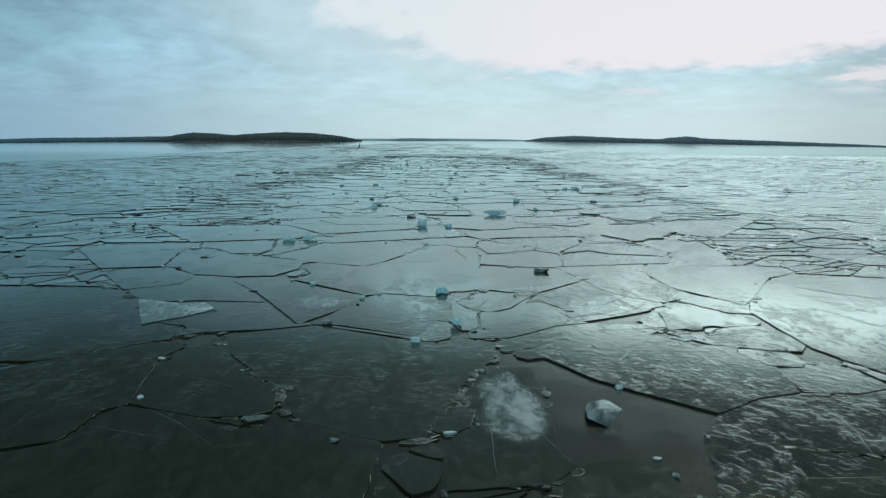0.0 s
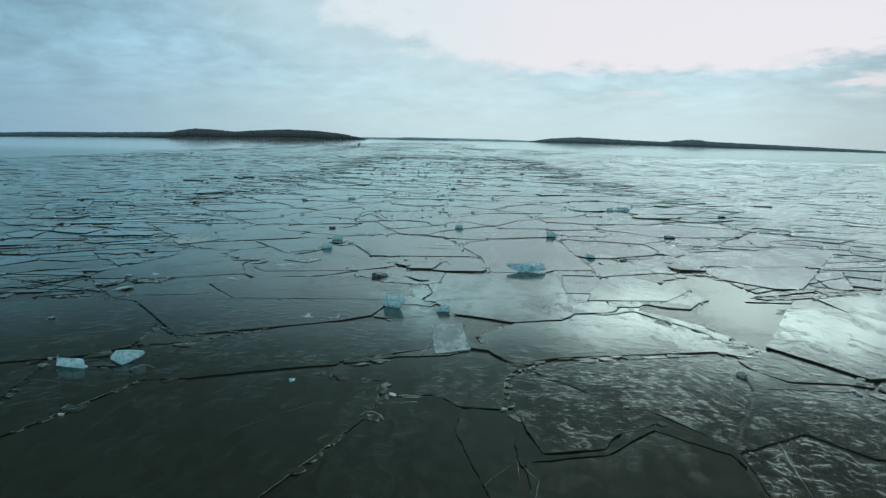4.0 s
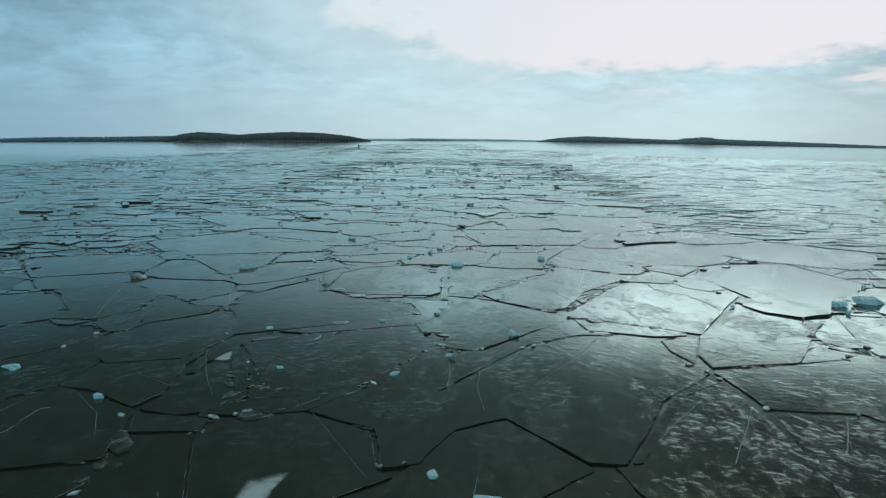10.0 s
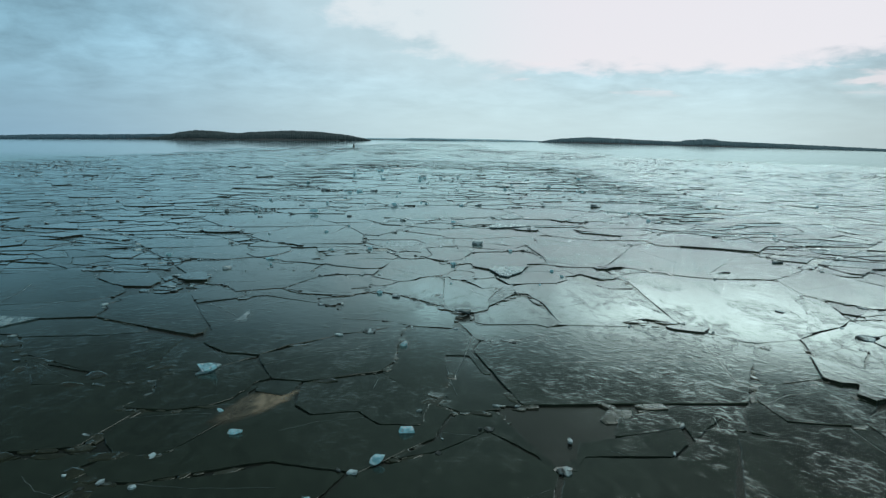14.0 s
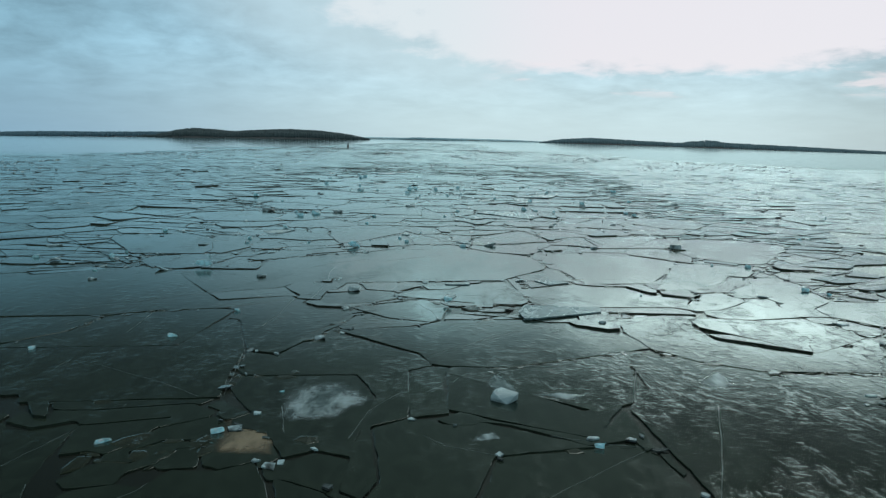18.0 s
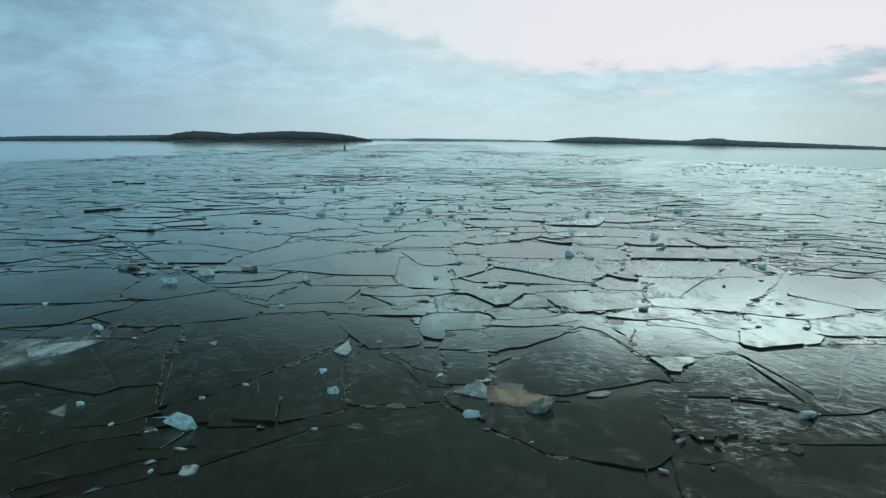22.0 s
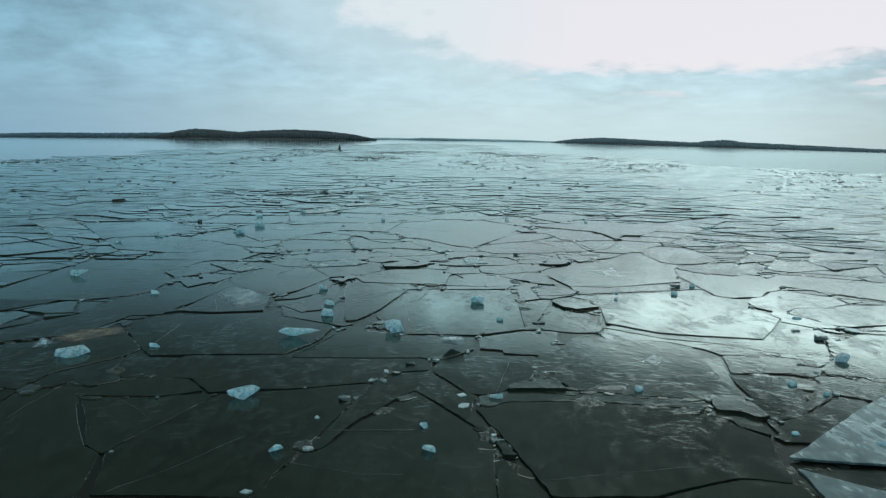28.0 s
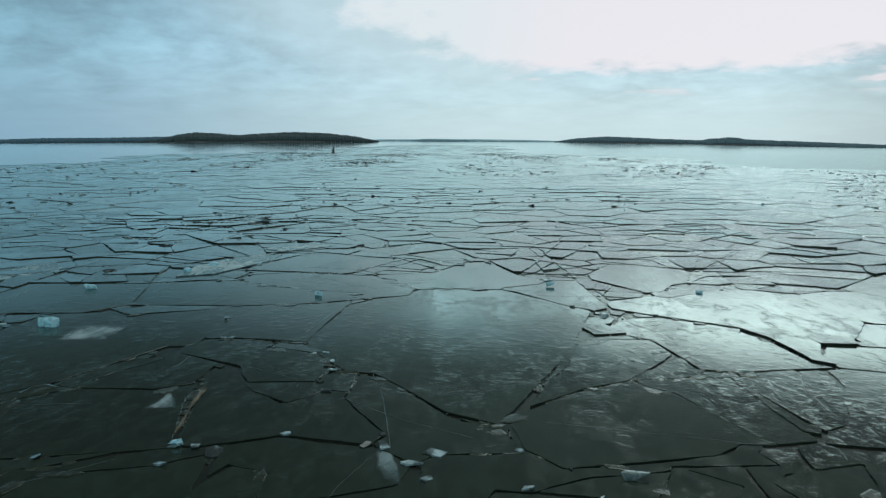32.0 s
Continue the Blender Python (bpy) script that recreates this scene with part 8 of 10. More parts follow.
floe((-19.36, 231.76), (-20.64, 231.76), (-22.56, 230.72), (-24.08, 228.24), (-24.08, 226.96), (-22.80, 225.20), (-21.52, 225.20), (-19.60, 227.36))
floe((17.12, 232.32), (15.36, 232.32), (14.72, 231.68), (13.76, 231.52), (12.80, 228.88), (12.16, 228.32), (11.76, 227.28), (14.00, 226.72), (14.32, 228.08), (15.20, 229.60), (16.40, 229.92), (17.04, 230.96))
floe((4.16, 231.76), (2.80, 231.68), (1.04, 230.56), (1.12, 229.12), (1.92, 228.96), (1.92, 228.64), (3.28, 228.48), (4.00, 229.36), (3.84, 230.00), (4.24, 230.08), (3.92, 230.32))
floe((-4.88, 227.60), (-0.72, 227.92), (-0.16, 227.68), (1.04, 229.04), (0.96, 230.40), (-1.92, 230.64), (-3.12, 231.12), (-2.88, 231.76), (-3.52, 231.76), (-4.00, 231.52), (-3.84, 231.04))
floe((12.88, 229.12), (12.80, 229.36), (11.28, 229.44), (9.52, 230.56), (7.92, 230.96), (6.32, 232.24), (5.84, 232.32), (5.52, 231.60), (5.60, 230.88), (7.84, 230.64), (8.88, 229.76), (9.20, 229.12), (10.96, 229.12), (12.16, 228.64), (12.16, 228.40), (12.64, 228.56))
floe((21.03, 232.91), (22.58, 231.53), (20.54, 227.90), (19.73, 229.77))
floe((-11.44, 232.56), (-11.20, 231.28), (-11.52, 230.32), (-9.36, 227.36), (-5.12, 227.92), (-4.32, 229.68), (-4.16, 231.68), (-7.20, 233.44))
floe((5.92, 232.40), (7.76, 231.04), (9.52, 230.56), (11.12, 229.52), (11.92, 229.36), (12.96, 229.28), (13.76, 231.52), (14.48, 231.60), (14.16, 233.04), (13.20, 234.00), (11.44, 231.12), (7.76, 231.68), (6.32, 232.88))
floe((4.24, 235.92), (3.36, 231.92), (4.56, 231.52), (5.60, 231.60), (6.00, 232.48), (5.76, 232.64), (5.92, 233.20), (5.52, 234.48))
floe((3.12, 239.20), (-2.00, 238.56), (-2.96, 233.52), (-2.40, 232.16), (-2.88, 231.68), (-1.84, 231.28), (-1.52, 230.72), (1.12, 230.80), (2.96, 232.08))
floe((4.56, 237.20), (4.00, 237.12), (3.04, 236.40), (2.96, 232.08), (1.12, 230.96), (1.12, 230.72), (2.80, 231.68), (3.52, 231.76), (3.44, 232.88))
floe((-4.64, 236.48), (-5.20, 233.92), (-5.92, 233.52), (-6.96, 234.72), (-7.04, 234.56), (-6.48, 232.96), (-3.84, 231.52), (-3.52, 231.92), (-3.92, 232.08))
floe((-16.08, 228.40), (-14.88, 228.40), (-12.88, 229.44), (-12.32, 232.40), (-11.20, 232.72), (-10.96, 234.56), (-11.36, 239.12), (-12.08, 237.76), (-13.04, 239.12), (-13.44, 238.96), (-13.44, 236.72), (-14.16, 235.52), (-14.40, 232.32), (-16.08, 229.60))
floe((-10.32, 238.24), (-10.80, 233.92), (-11.28, 232.96), (-10.80, 233.36), (-9.44, 233.20), (-7.44, 233.76), (-7.84, 236.24), (-9.44, 237.92))
floe((-6.16, 236.88), (-6.72, 235.92), (-7.44, 235.52), (-7.12, 234.56), (-6.96, 234.72), (-5.84, 233.52), (-5.68, 234.00), (-6.24, 235.20))
floe((20.32, 237.52), (17.52, 237.36), (16.40, 236.64), (14.96, 236.48), (14.08, 235.52), (14.80, 234.24), (14.80, 233.60), (15.60, 233.28), (19.12, 234.40), (20.32, 236.32))
floe((4.40, 236.48), (4.80, 235.28), (4.96, 235.36), (5.28, 234.96), (6.40, 235.60), (5.52, 236.24), look_="raised")
floe((11.68, 239.92), (6.64, 238.24), (6.08, 232.96), (7.76, 231.68), (11.44, 231.12), (13.44, 234.40), (12.88, 236.08), (13.20, 236.40), (13.12, 237.92), (12.00, 238.88))
floe((16.16, 240.24), (15.28, 240.00), (14.64, 238.88), (13.76, 238.40), (13.20, 237.36), (13.20, 236.40), (13.68, 235.76), (13.28, 235.04), (13.44, 234.40), (13.20, 233.92), (14.08, 233.04), (15.04, 232.96), (15.20, 233.20), (14.08, 235.36), (14.24, 235.76), (14.96, 236.48), (16.40, 236.64), (17.76, 237.52), (17.76, 238.88))
floe((-5.20, 239.68), (-5.68, 239.36), (-5.84, 237.36), (-6.16, 236.96), (-6.24, 235.20), (-5.68, 233.76), (-5.04, 234.24))
floe((6.32, 235.76), (6.08, 237.12), (5.36, 237.76), (4.56, 237.28), (4.40, 236.48), (5.52, 236.24))
floe((-3.92, 232.32), (-3.52, 232.48), (-2.80, 234.48), (-2.00, 238.56), (-1.52, 238.72), (-2.08, 240.00), (-4.32, 239.92), (-4.80, 240.80), (-5.28, 239.84), (-5.04, 239.52), (-5.20, 235.36), (-4.96, 234.72), (-4.64, 236.48))
floe((6.08, 238.48), (4.72, 237.84), (3.92, 237.84), (3.92, 237.20), (4.48, 237.12))
floe((-10.96, 233.92), (-10.32, 238.24), (-9.52, 238.00), (-10.24, 238.64), (-11.12, 240.40), (-11.28, 238.16))
floe((12.24, 240.24), (5.68, 238.16), (5.36, 237.68), (6.08, 237.12), (6.32, 235.68), (6.72, 238.32), (11.60, 239.92), (12.00, 238.88), (12.24, 238.88), look_="wrinkled")
floe((-7.44, 235.68), (-6.72, 235.92), (-5.84, 237.36), (-5.68, 239.36), (-5.28, 239.84), (-5.92, 240.16), (-5.92, 240.40), (-5.44, 241.36), (-6.16, 240.88))
floe((3.04, 236.40), (4.00, 237.04), (3.76, 239.60), (4.24, 240.24), (4.24, 240.64), (3.92, 240.80), (2.64, 239.20), (3.12, 239.20))
floe((4.24, 240.64), (4.24, 240.24), (3.76, 239.60), (3.92, 237.84), (4.72, 237.84), (5.60, 238.24), (6.00, 238.80), (4.88, 240.32))
floe((2.96, 239.84), (1.68, 239.60), (-0.32, 239.68), (-0.32, 238.80), (2.64, 239.12))
floe((-20.32, 234.40), (-15.52, 234.72), (-13.92, 235.76), (-13.44, 236.72), (-13.44, 239.12), (-14.72, 241.44), (-14.00, 244.80), (-13.36, 245.36), (-20.16, 244.80))
floe((11.92, 243.52), (11.60, 241.84), (7.68, 240.00), (5.68, 240.08), (5.68, 239.12), (6.00, 238.80), (5.76, 238.32), (6.08, 238.48), (5.76, 238.16), (12.24, 240.24))
# floes from 240 m on
floe((-10.64, 242.40), (-11.44, 241.20), (-11.92, 241.28), (-12.08, 241.60), (-12.40, 241.52), (-12.88, 241.04), (-12.48, 240.40), (-12.88, 240.16), (-13.36, 240.40), (-13.68, 240.00), (-13.44, 238.96), (-13.04, 239.12), (-12.16, 237.76), (-11.60, 239.12), (-11.28, 239.04))
floe((-4.96, 241.60), (-5.44, 241.36), (-5.52, 240.88), (-5.92, 240.40), (-5.92, 240.16), (-5.44, 239.84), (-5.20, 239.84), (-5.12, 240.40), (-4.80, 240.72), look_="raised")
floe((-0.32, 239.68), (1.68, 239.60), (3.20, 239.92), (2.88, 241.20), (3.20, 241.60), (2.40, 242.80), (1.52, 243.20), (0.16, 242.64), (0.56, 241.84))
floe((-7.76, 236.40), (-6.96, 237.76), (-6.08, 240.96), (-7.68, 244.00), (-8.00, 244.16), (-8.64, 243.76), (-8.48, 242.80), (-8.96, 241.68))
floe((-8.00, 236.40), (-7.92, 237.36), (-8.96, 241.68), (-8.48, 242.80), (-8.64, 243.76), (-9.12, 243.76), (-10.32, 244.88), (-11.44, 244.88), (-11.20, 243.36), (-12.16, 241.60), (-11.44, 241.20), (-10.64, 242.40), (-11.12, 240.40), (-10.24, 238.64))
floe((16.48, 243.44), (16.40, 241.52), (19.92, 238.24), (21.36, 238.08), (23.28, 241.12), (23.28, 242.32), (18.88, 244.56), (17.60, 244.56))
floe((4.88, 240.32), (5.12, 240.56), (4.88, 242.56), (5.04, 243.04), (4.72, 243.68), (3.92, 243.68), (2.48, 242.96), (2.40, 242.56), (3.04, 241.68), (3.84, 241.12), (3.92, 240.72))
floe((-0.24, 239.84), (-0.16, 242.16), (0.16, 242.80), (-0.40, 243.28), (-0.32, 243.92), (-2.24, 244.32), (-3.44, 243.52), (-4.96, 241.68), (-5.04, 241.28), (-4.32, 239.92))
floe((12.88, 238.24), (14.32, 238.56), (15.04, 239.76), (15.92, 240.32), (16.48, 241.44), (16.48, 243.84), (16.00, 244.72), (15.52, 244.72), (15.20, 244.08), (13.36, 244.64), (12.56, 245.68), (12.16, 245.12), (11.92, 243.12), (12.24, 238.72))
floe((-12.16, 245.20), (-13.36, 245.28), (-14.00, 244.80), (-14.72, 241.36), (-13.68, 240.00), (-12.56, 241.36), (-12.08, 242.64))
floe((-0.24, 245.12), (-0.32, 243.12), (0.16, 242.64), (1.52, 243.12), (1.36, 244.88), (0.88, 245.20))
floe((-6.16, 240.96), (-4.72, 241.76), (-3.76, 243.12), (-4.08, 245.68), (-5.44, 246.16), (-7.28, 245.76), (-7.60, 245.36), (-7.60, 244.48), (-7.92, 244.24))
floe((-2.24, 244.32), (-0.40, 243.92), (-0.24, 245.28), (-1.20, 245.52))
floe((5.44, 245.92), (4.56, 246.32), (3.60, 246.32), (3.04, 245.68), (1.44, 245.28), (1.28, 244.56), (1.52, 243.28), (2.48, 242.80), (3.92, 243.68), (4.64, 243.76), (5.44, 245.20))
floe((-10.32, 245.76), (-10.24, 244.64), (-9.12, 243.76), (-8.40, 243.76), (-7.60, 244.48), (-7.52, 245.28), (-8.24, 245.60), (-8.56, 246.32), (-9.60, 246.32))
floe((-2.64, 244.24), (-2.00, 244.40), (-1.44, 245.12), (-1.36, 245.60), (-1.60, 245.92), (-2.16, 245.76), (-2.08, 245.28), look_="raised")
floe((-2.32, 246.40), (-2.96, 246.16), (-3.36, 245.60), (-3.44, 244.96), (-4.00, 245.04), (-3.76, 244.08), (-2.64, 244.16), (-2.00, 245.76), look_="raised")
floe((11.84, 251.76), (11.12, 251.60), (8.16, 247.20), (5.44, 245.68), (4.64, 243.68), (5.68, 240.08), (7.68, 240.00), (11.60, 241.84), (12.16, 245.12), (12.96, 247.04), (12.16, 247.92))
floe((18.08, 248.56), (16.88, 248.56), (12.96, 247.20), (12.64, 246.80), (12.56, 245.68), (12.96, 245.44), (13.04, 244.80), (14.88, 244.08), (15.20, 244.08), (15.52, 244.72), (16.40, 244.56), (18.08, 247.28))
floe((-0.88, 245.36), (0.08, 245.12), (3.04, 245.68), (3.60, 246.24), (3.76, 246.88), (3.12, 248.56), (0.88, 248.80), (0.00, 246.48), (-0.40, 246.48), (-0.48, 246.08), (-0.88, 245.92))
floe((4.80, 246.08), (5.44, 245.76), (6.08, 245.92), (6.56, 246.40), (6.48, 246.88), (6.64, 246.80), (6.88, 247.20), (6.24, 247.92), (5.92, 247.84), (5.60, 248.08), (5.28, 246.72), (4.96, 246.56), look_="raised")
floe((-0.72, 249.52), (-1.04, 248.96), (-3.60, 248.00), (-2.00, 246.40), (-2.08, 246.00), (-1.60, 245.92), (-1.44, 245.60), (-1.04, 245.76), (-1.52, 246.40), (-0.88, 247.04), (-0.32, 246.96), (-0.48, 249.20))
floe((-5.36, 250.24), (-6.40, 249.60), (-8.64, 249.04), (-9.52, 247.92), (-10.24, 247.92), (-10.16, 246.64), (-9.76, 246.24), (-8.56, 246.32), (-8.24, 245.60), (-7.68, 245.36), (-6.96, 246.00), (-5.12, 246.48), (-4.88, 247.20))
floe((1.68, 248.80), (3.12, 248.56), (3.76, 247.12), (3.60, 246.32), (4.80, 246.16), (5.28, 246.72), (5.60, 248.08), (6.24, 247.92), (6.32, 250.16), (5.04, 250.00), (6.08, 249.20), (4.96, 247.84), (3.68, 247.76), (4.72, 249.84), (2.88, 249.44))
floe((-4.88, 245.84), (-4.08, 245.68), (-3.60, 246.32), (-2.00, 246.24), (-3.60, 248.00), (-1.04, 248.96), (-0.80, 249.92), (-1.76, 250.80), (-4.08, 251.28), (-5.28, 250.72), (-5.12, 249.12), (-4.88, 249.76), (-3.84, 249.36), (-3.76, 247.60), (-4.64, 247.52), (-4.96, 247.12), (-5.12, 246.32))
floe((-17.92, 244.96), (-12.08, 245.28), (-11.60, 248.16), (-12.32, 248.48), (-13.28, 249.92), (-13.28, 250.56), (-14.32, 251.36), (-14.88, 251.28), (-15.52, 247.92), (-17.36, 247.44), (-18.00, 246.00))
floe((-5.04, 247.20), (-4.64, 247.52), (-3.76, 247.60), (-3.84, 249.36), (-4.72, 249.76), (-5.20, 248.56))
floe((3.68, 247.76), (4.96, 247.84), (6.08, 249.28), (4.80, 250.08))
floe((9.04, 250.40), (7.60, 250.08), (6.64, 249.36), (7.20, 247.60), (8.56, 248.56))
floe((-10.72, 248.24), (-10.40, 247.76), (-10.08, 248.00), (-9.52, 247.92), (-8.64, 249.04), (-6.40, 249.60), (-5.44, 250.24), (-5.20, 249.68), (-5.12, 250.88), (-5.92, 250.56), (-6.40, 250.64), (-8.64, 249.44), (-9.92, 249.04))
floe((-13.36, 250.48), (-13.28, 249.92), (-12.32, 248.48), (-11.68, 248.16), (-10.72, 248.24), (-11.04, 249.04), (-10.88, 249.76), (-11.92, 249.92), (-12.40, 250.40))
floe((6.72, 247.28), (7.04, 248.24), (6.64, 249.36), (7.12, 249.84), (7.60, 249.92), (7.92, 251.28), (7.28, 251.20), (6.96, 250.88), (7.20, 250.24), (6.32, 250.16), (6.24, 247.84), look_="wrinkled")
floe((-7.44, 250.24), (-8.96, 249.76), (-10.72, 249.60), (-11.12, 251.20), (-11.36, 251.28), (-11.68, 251.28), (-12.16, 250.40), (-12.08, 250.00), (-10.88, 249.76), (-11.04, 249.04), (-10.72, 248.32), (-10.08, 248.96), (-8.64, 249.44))
floe((19.13, 252.28), (20.31, 251.07), (19.23, 249.15), (16.64, 248.34))
floe((7.28, 251.28), (6.72, 251.28), (6.40, 250.80), (5.04, 250.32), (2.40, 249.76), (1.60, 250.72), (1.44, 252.48), (0.96, 252.08), (0.08, 252.64), (0.64, 252.00), (1.36, 251.92), (1.52, 250.56), (-0.40, 250.32), (-0.72, 250.00), (-0.48, 247.76), (-0.24, 247.60), (-0.08, 248.00), (0.64, 248.24), (0.88, 248.80), (1.68, 248.72), (2.88, 249.44), (4.72, 249.84), (4.80, 250.08), (7.20, 250.24), (6.96, 250.88))
floe((10.64, 250.96), (8.96, 251.12), (8.64, 251.52), (7.92, 251.28), (7.76, 250.00), (9.04, 250.40), (8.48, 248.48), (9.68, 249.28), look_="wrinkled")
floe((14.32, 254.64), (13.36, 254.48), (11.84, 251.76), (12.16, 247.92), (12.80, 247.20), (14.40, 247.60), (16.00, 248.88), (15.60, 253.12))
floe((-23.28, 253.36), (-23.28, 252.08), (-20.64, 248.40), (-17.20, 247.60), (-15.52, 247.92), (-14.80, 251.60), (-17.52, 253.84), (-18.08, 253.92), (-18.48, 254.64), (-19.92, 254.80))
floe((-2.88, 256.00), (-3.04, 253.92), (-1.60, 251.44), (-1.84, 250.80), (-0.80, 249.84), (-0.40, 250.32), (1.52, 250.56), (1.36, 251.92), (0.08, 252.40), (-1.76, 255.20))
floe((7.60, 251.28), (6.00, 254.96), (5.04, 255.68), (3.04, 254.40), (1.36, 252.64), (1.60, 250.72), (2.40, 249.76), (6.00, 250.64), (6.72, 251.28))
floe((-7.36, 254.88), (-8.48, 254.24), (-10.56, 254.32), (-11.84, 253.36), (-11.52, 252.48), (-11.60, 251.28), (-11.12, 251.20), (-10.72, 249.60), (-6.40, 250.48), (-7.36, 253.84))
floe((-7.52, 256.48), (-6.40, 250.64), (-5.92, 250.56), (-4.08, 251.28), (-1.84, 250.80), (-1.60, 251.44), (-3.04, 253.92), (-2.96, 254.32), (-3.60, 254.48), (-4.64, 253.36))
floe((8.64, 251.52), (8.16, 256.32), (5.28, 255.84), (5.44, 255.20), (6.08, 254.80), (7.28, 251.60), (7.60, 251.28))
floe((8.64, 251.36), (10.80, 250.96), (11.20, 251.68), (11.92, 251.76), (13.20, 254.24), (14.32, 255.36), (14.32, 256.64), (12.16, 257.28), (11.44, 257.12), (11.20, 255.52), (10.32, 253.60), (9.76, 252.48), (9.04, 252.08), look_="wrinkled")
floe((-16.96, 259.12), (-18.40, 256.56), (-18.40, 254.24), (-15.36, 252.16), (-14.80, 251.36), (-14.32, 251.36), (-13.28, 250.48), (-12.16, 250.32), (-11.52, 252.00), (-11.84, 253.36), (-10.80, 254.16), (-11.60, 254.40), (-11.52, 254.88), (-13.12, 252.96), (-16.40, 257.52), (-16.32, 258.64))
floe((-6.16, 254.96), (-5.68, 254.24), (-4.48, 253.36), (-3.60, 254.48), (-2.96, 254.32), (-2.96, 256.00), (-3.76, 256.08), (-4.08, 255.12))
floe((8.88, 251.76), (9.04, 252.16), (8.80, 252.48), (8.24, 256.00), (10.16, 256.48), (10.48, 256.72), (10.48, 257.04), (8.56, 256.56), (7.52, 256.80), (7.36, 256.32), (7.60, 256.16), (8.16, 256.32), (8.48, 251.92))
floe((9.04, 252.08), (9.76, 252.48), (11.20, 255.52), (11.20, 257.04), (10.48, 256.88), (10.16, 256.48), (8.24, 256.00), look_="wrinkled")
floe((-9.52, 257.44), (-10.64, 256.64), (-11.60, 254.40), (-10.72, 254.16), (-10.32, 255.60), (-9.36, 257.12))
floe((-10.72, 254.24), (-8.48, 254.24), (-7.84, 254.56), (-7.52, 254.80), (-7.52, 256.48), (-7.28, 256.32), (-7.20, 256.64), (-9.36, 257.92), (-9.60, 257.52), (-9.36, 257.12), (-10.32, 255.60))
floe((5.04, 255.52), (5.28, 255.84), (6.64, 256.00), (7.52, 256.40), (7.28, 258.16), (6.16, 256.88), (5.76, 256.72))
floe((1.92, 253.36), (3.60, 254.88), (5.04, 255.68), (5.76, 256.56), (7.12, 258.48), (6.80, 260.24), (4.32, 260.08), (3.52, 257.12))
floe((-4.08, 255.12), (-3.76, 256.16), (-4.08, 256.32), (-4.08, 257.12), (-4.64, 258.00), (-6.24, 258.64), (-6.48, 259.28), (-8.00, 259.60), (-8.88, 259.44), (-9.36, 258.40), (-9.20, 257.76), (-6.72, 256.48), (-6.00, 254.96))
floe((11.92, 257.28), (13.92, 256.64), (15.12, 256.64), (16.32, 258.80), (15.76, 259.36), (12.72, 259.84), (11.92, 258.40))
floe((-6.32, 259.20), (-6.24, 258.64), (-4.80, 258.00), (-4.40, 258.08), (-5.36, 259.20))
floe((-29.12, 261.60), (-29.12, 260.32), (-24.24, 253.44), (-22.88, 253.44), (-19.92, 254.64), (-19.76, 259.60), (-23.28, 263.12), (-24.48, 263.12))
floe((2.16, 254.08), (3.52, 257.12), (4.32, 260.08), (6.40, 260.24), (6.08, 260.88), (4.88, 260.56), (4.56, 261.44))
# floes from 260 m on
floe((11.92, 257.28), (11.92, 258.40), (12.56, 259.76), (12.40, 260.88), (11.84, 261.60), (10.64, 262.16), (10.48, 261.92), (11.04, 260.64), (11.36, 257.76), look_="raised")
floe((11.84, 257.20), (11.36, 257.76), (10.56, 262.48), (8.08, 263.76), (6.16, 263.20), (5.52, 262.16), (6.08, 260.80), (6.80, 260.24), (7.52, 256.80), (8.56, 256.56))
floe((-8.40, 264.80), (-10.16, 264.80), (-10.32, 263.92), (-13.28, 262.72), (-13.92, 263.28), (-16.48, 262.72), (-16.88, 259.12), (-16.32, 258.64), (-16.40, 257.52), (-13.12, 252.96), (-11.52, 254.72), (-9.84, 258.56), (-9.20, 258.56), (-8.96, 259.04), (-8.96, 262.48))
floe((12.48, 259.84), (13.84, 259.76), (14.08, 260.72), (13.12, 261.36), (12.40, 260.88), look_="raised")
floe((18.16, 262.48), (15.68, 262.96), (15.28, 262.40), (14.24, 262.24), (14.16, 260.24), (13.92, 260.24), (13.84, 259.76), (15.76, 259.36), (16.40, 258.80), (18.24, 261.76))
floe((1.12, 252.08), (3.60, 258.08), (5.44, 264.48), (1.92, 268.64), (-0.96, 268.72), (-1.92, 268.56), (-2.32, 267.12), (-3.68, 266.40), (-4.72, 265.04), (-5.36, 259.04), (-3.44, 256.16), (-2.48, 255.92), (-0.24, 252.88))
floe((-4.72, 265.92), (-6.16, 265.20), (-8.40, 264.80), (-8.96, 262.48), (-9.12, 259.84), (-8.88, 259.44), (-8.00, 259.60), (-5.28, 259.20))
floe((6.16, 263.20), (5.28, 263.20), (5.04, 262.88), (4.56, 261.60), (4.88, 260.56), (6.16, 260.88), (5.52, 262.16), (5.76, 262.24), look_="raised")
floe((-10.08, 264.40), (-10.32, 264.64), (-13.20, 264.48), (-14.00, 263.28), (-13.28, 262.72), (-10.32, 263.92))
floe((6.32, 265.04), (7.68, 263.92), (12.32, 260.88), (13.92, 260.24), (15.76, 263.04), (15.52, 268.40), (13.60, 269.20), (12.16, 269.04), (8.64, 267.52), (6.32, 266.24))
floe((-20.88, 262.48), (-15.20, 262.96), (-14.00, 264.72), (-15.04, 269.12), (-20.96, 268.80))
floe((18.56, 262.32), (20.32, 265.20), (20.32, 266.48), (18.48, 269.12), (17.20, 269.12), (15.52, 268.32), (15.04, 267.36), (15.36, 263.84), (16.08, 262.96))
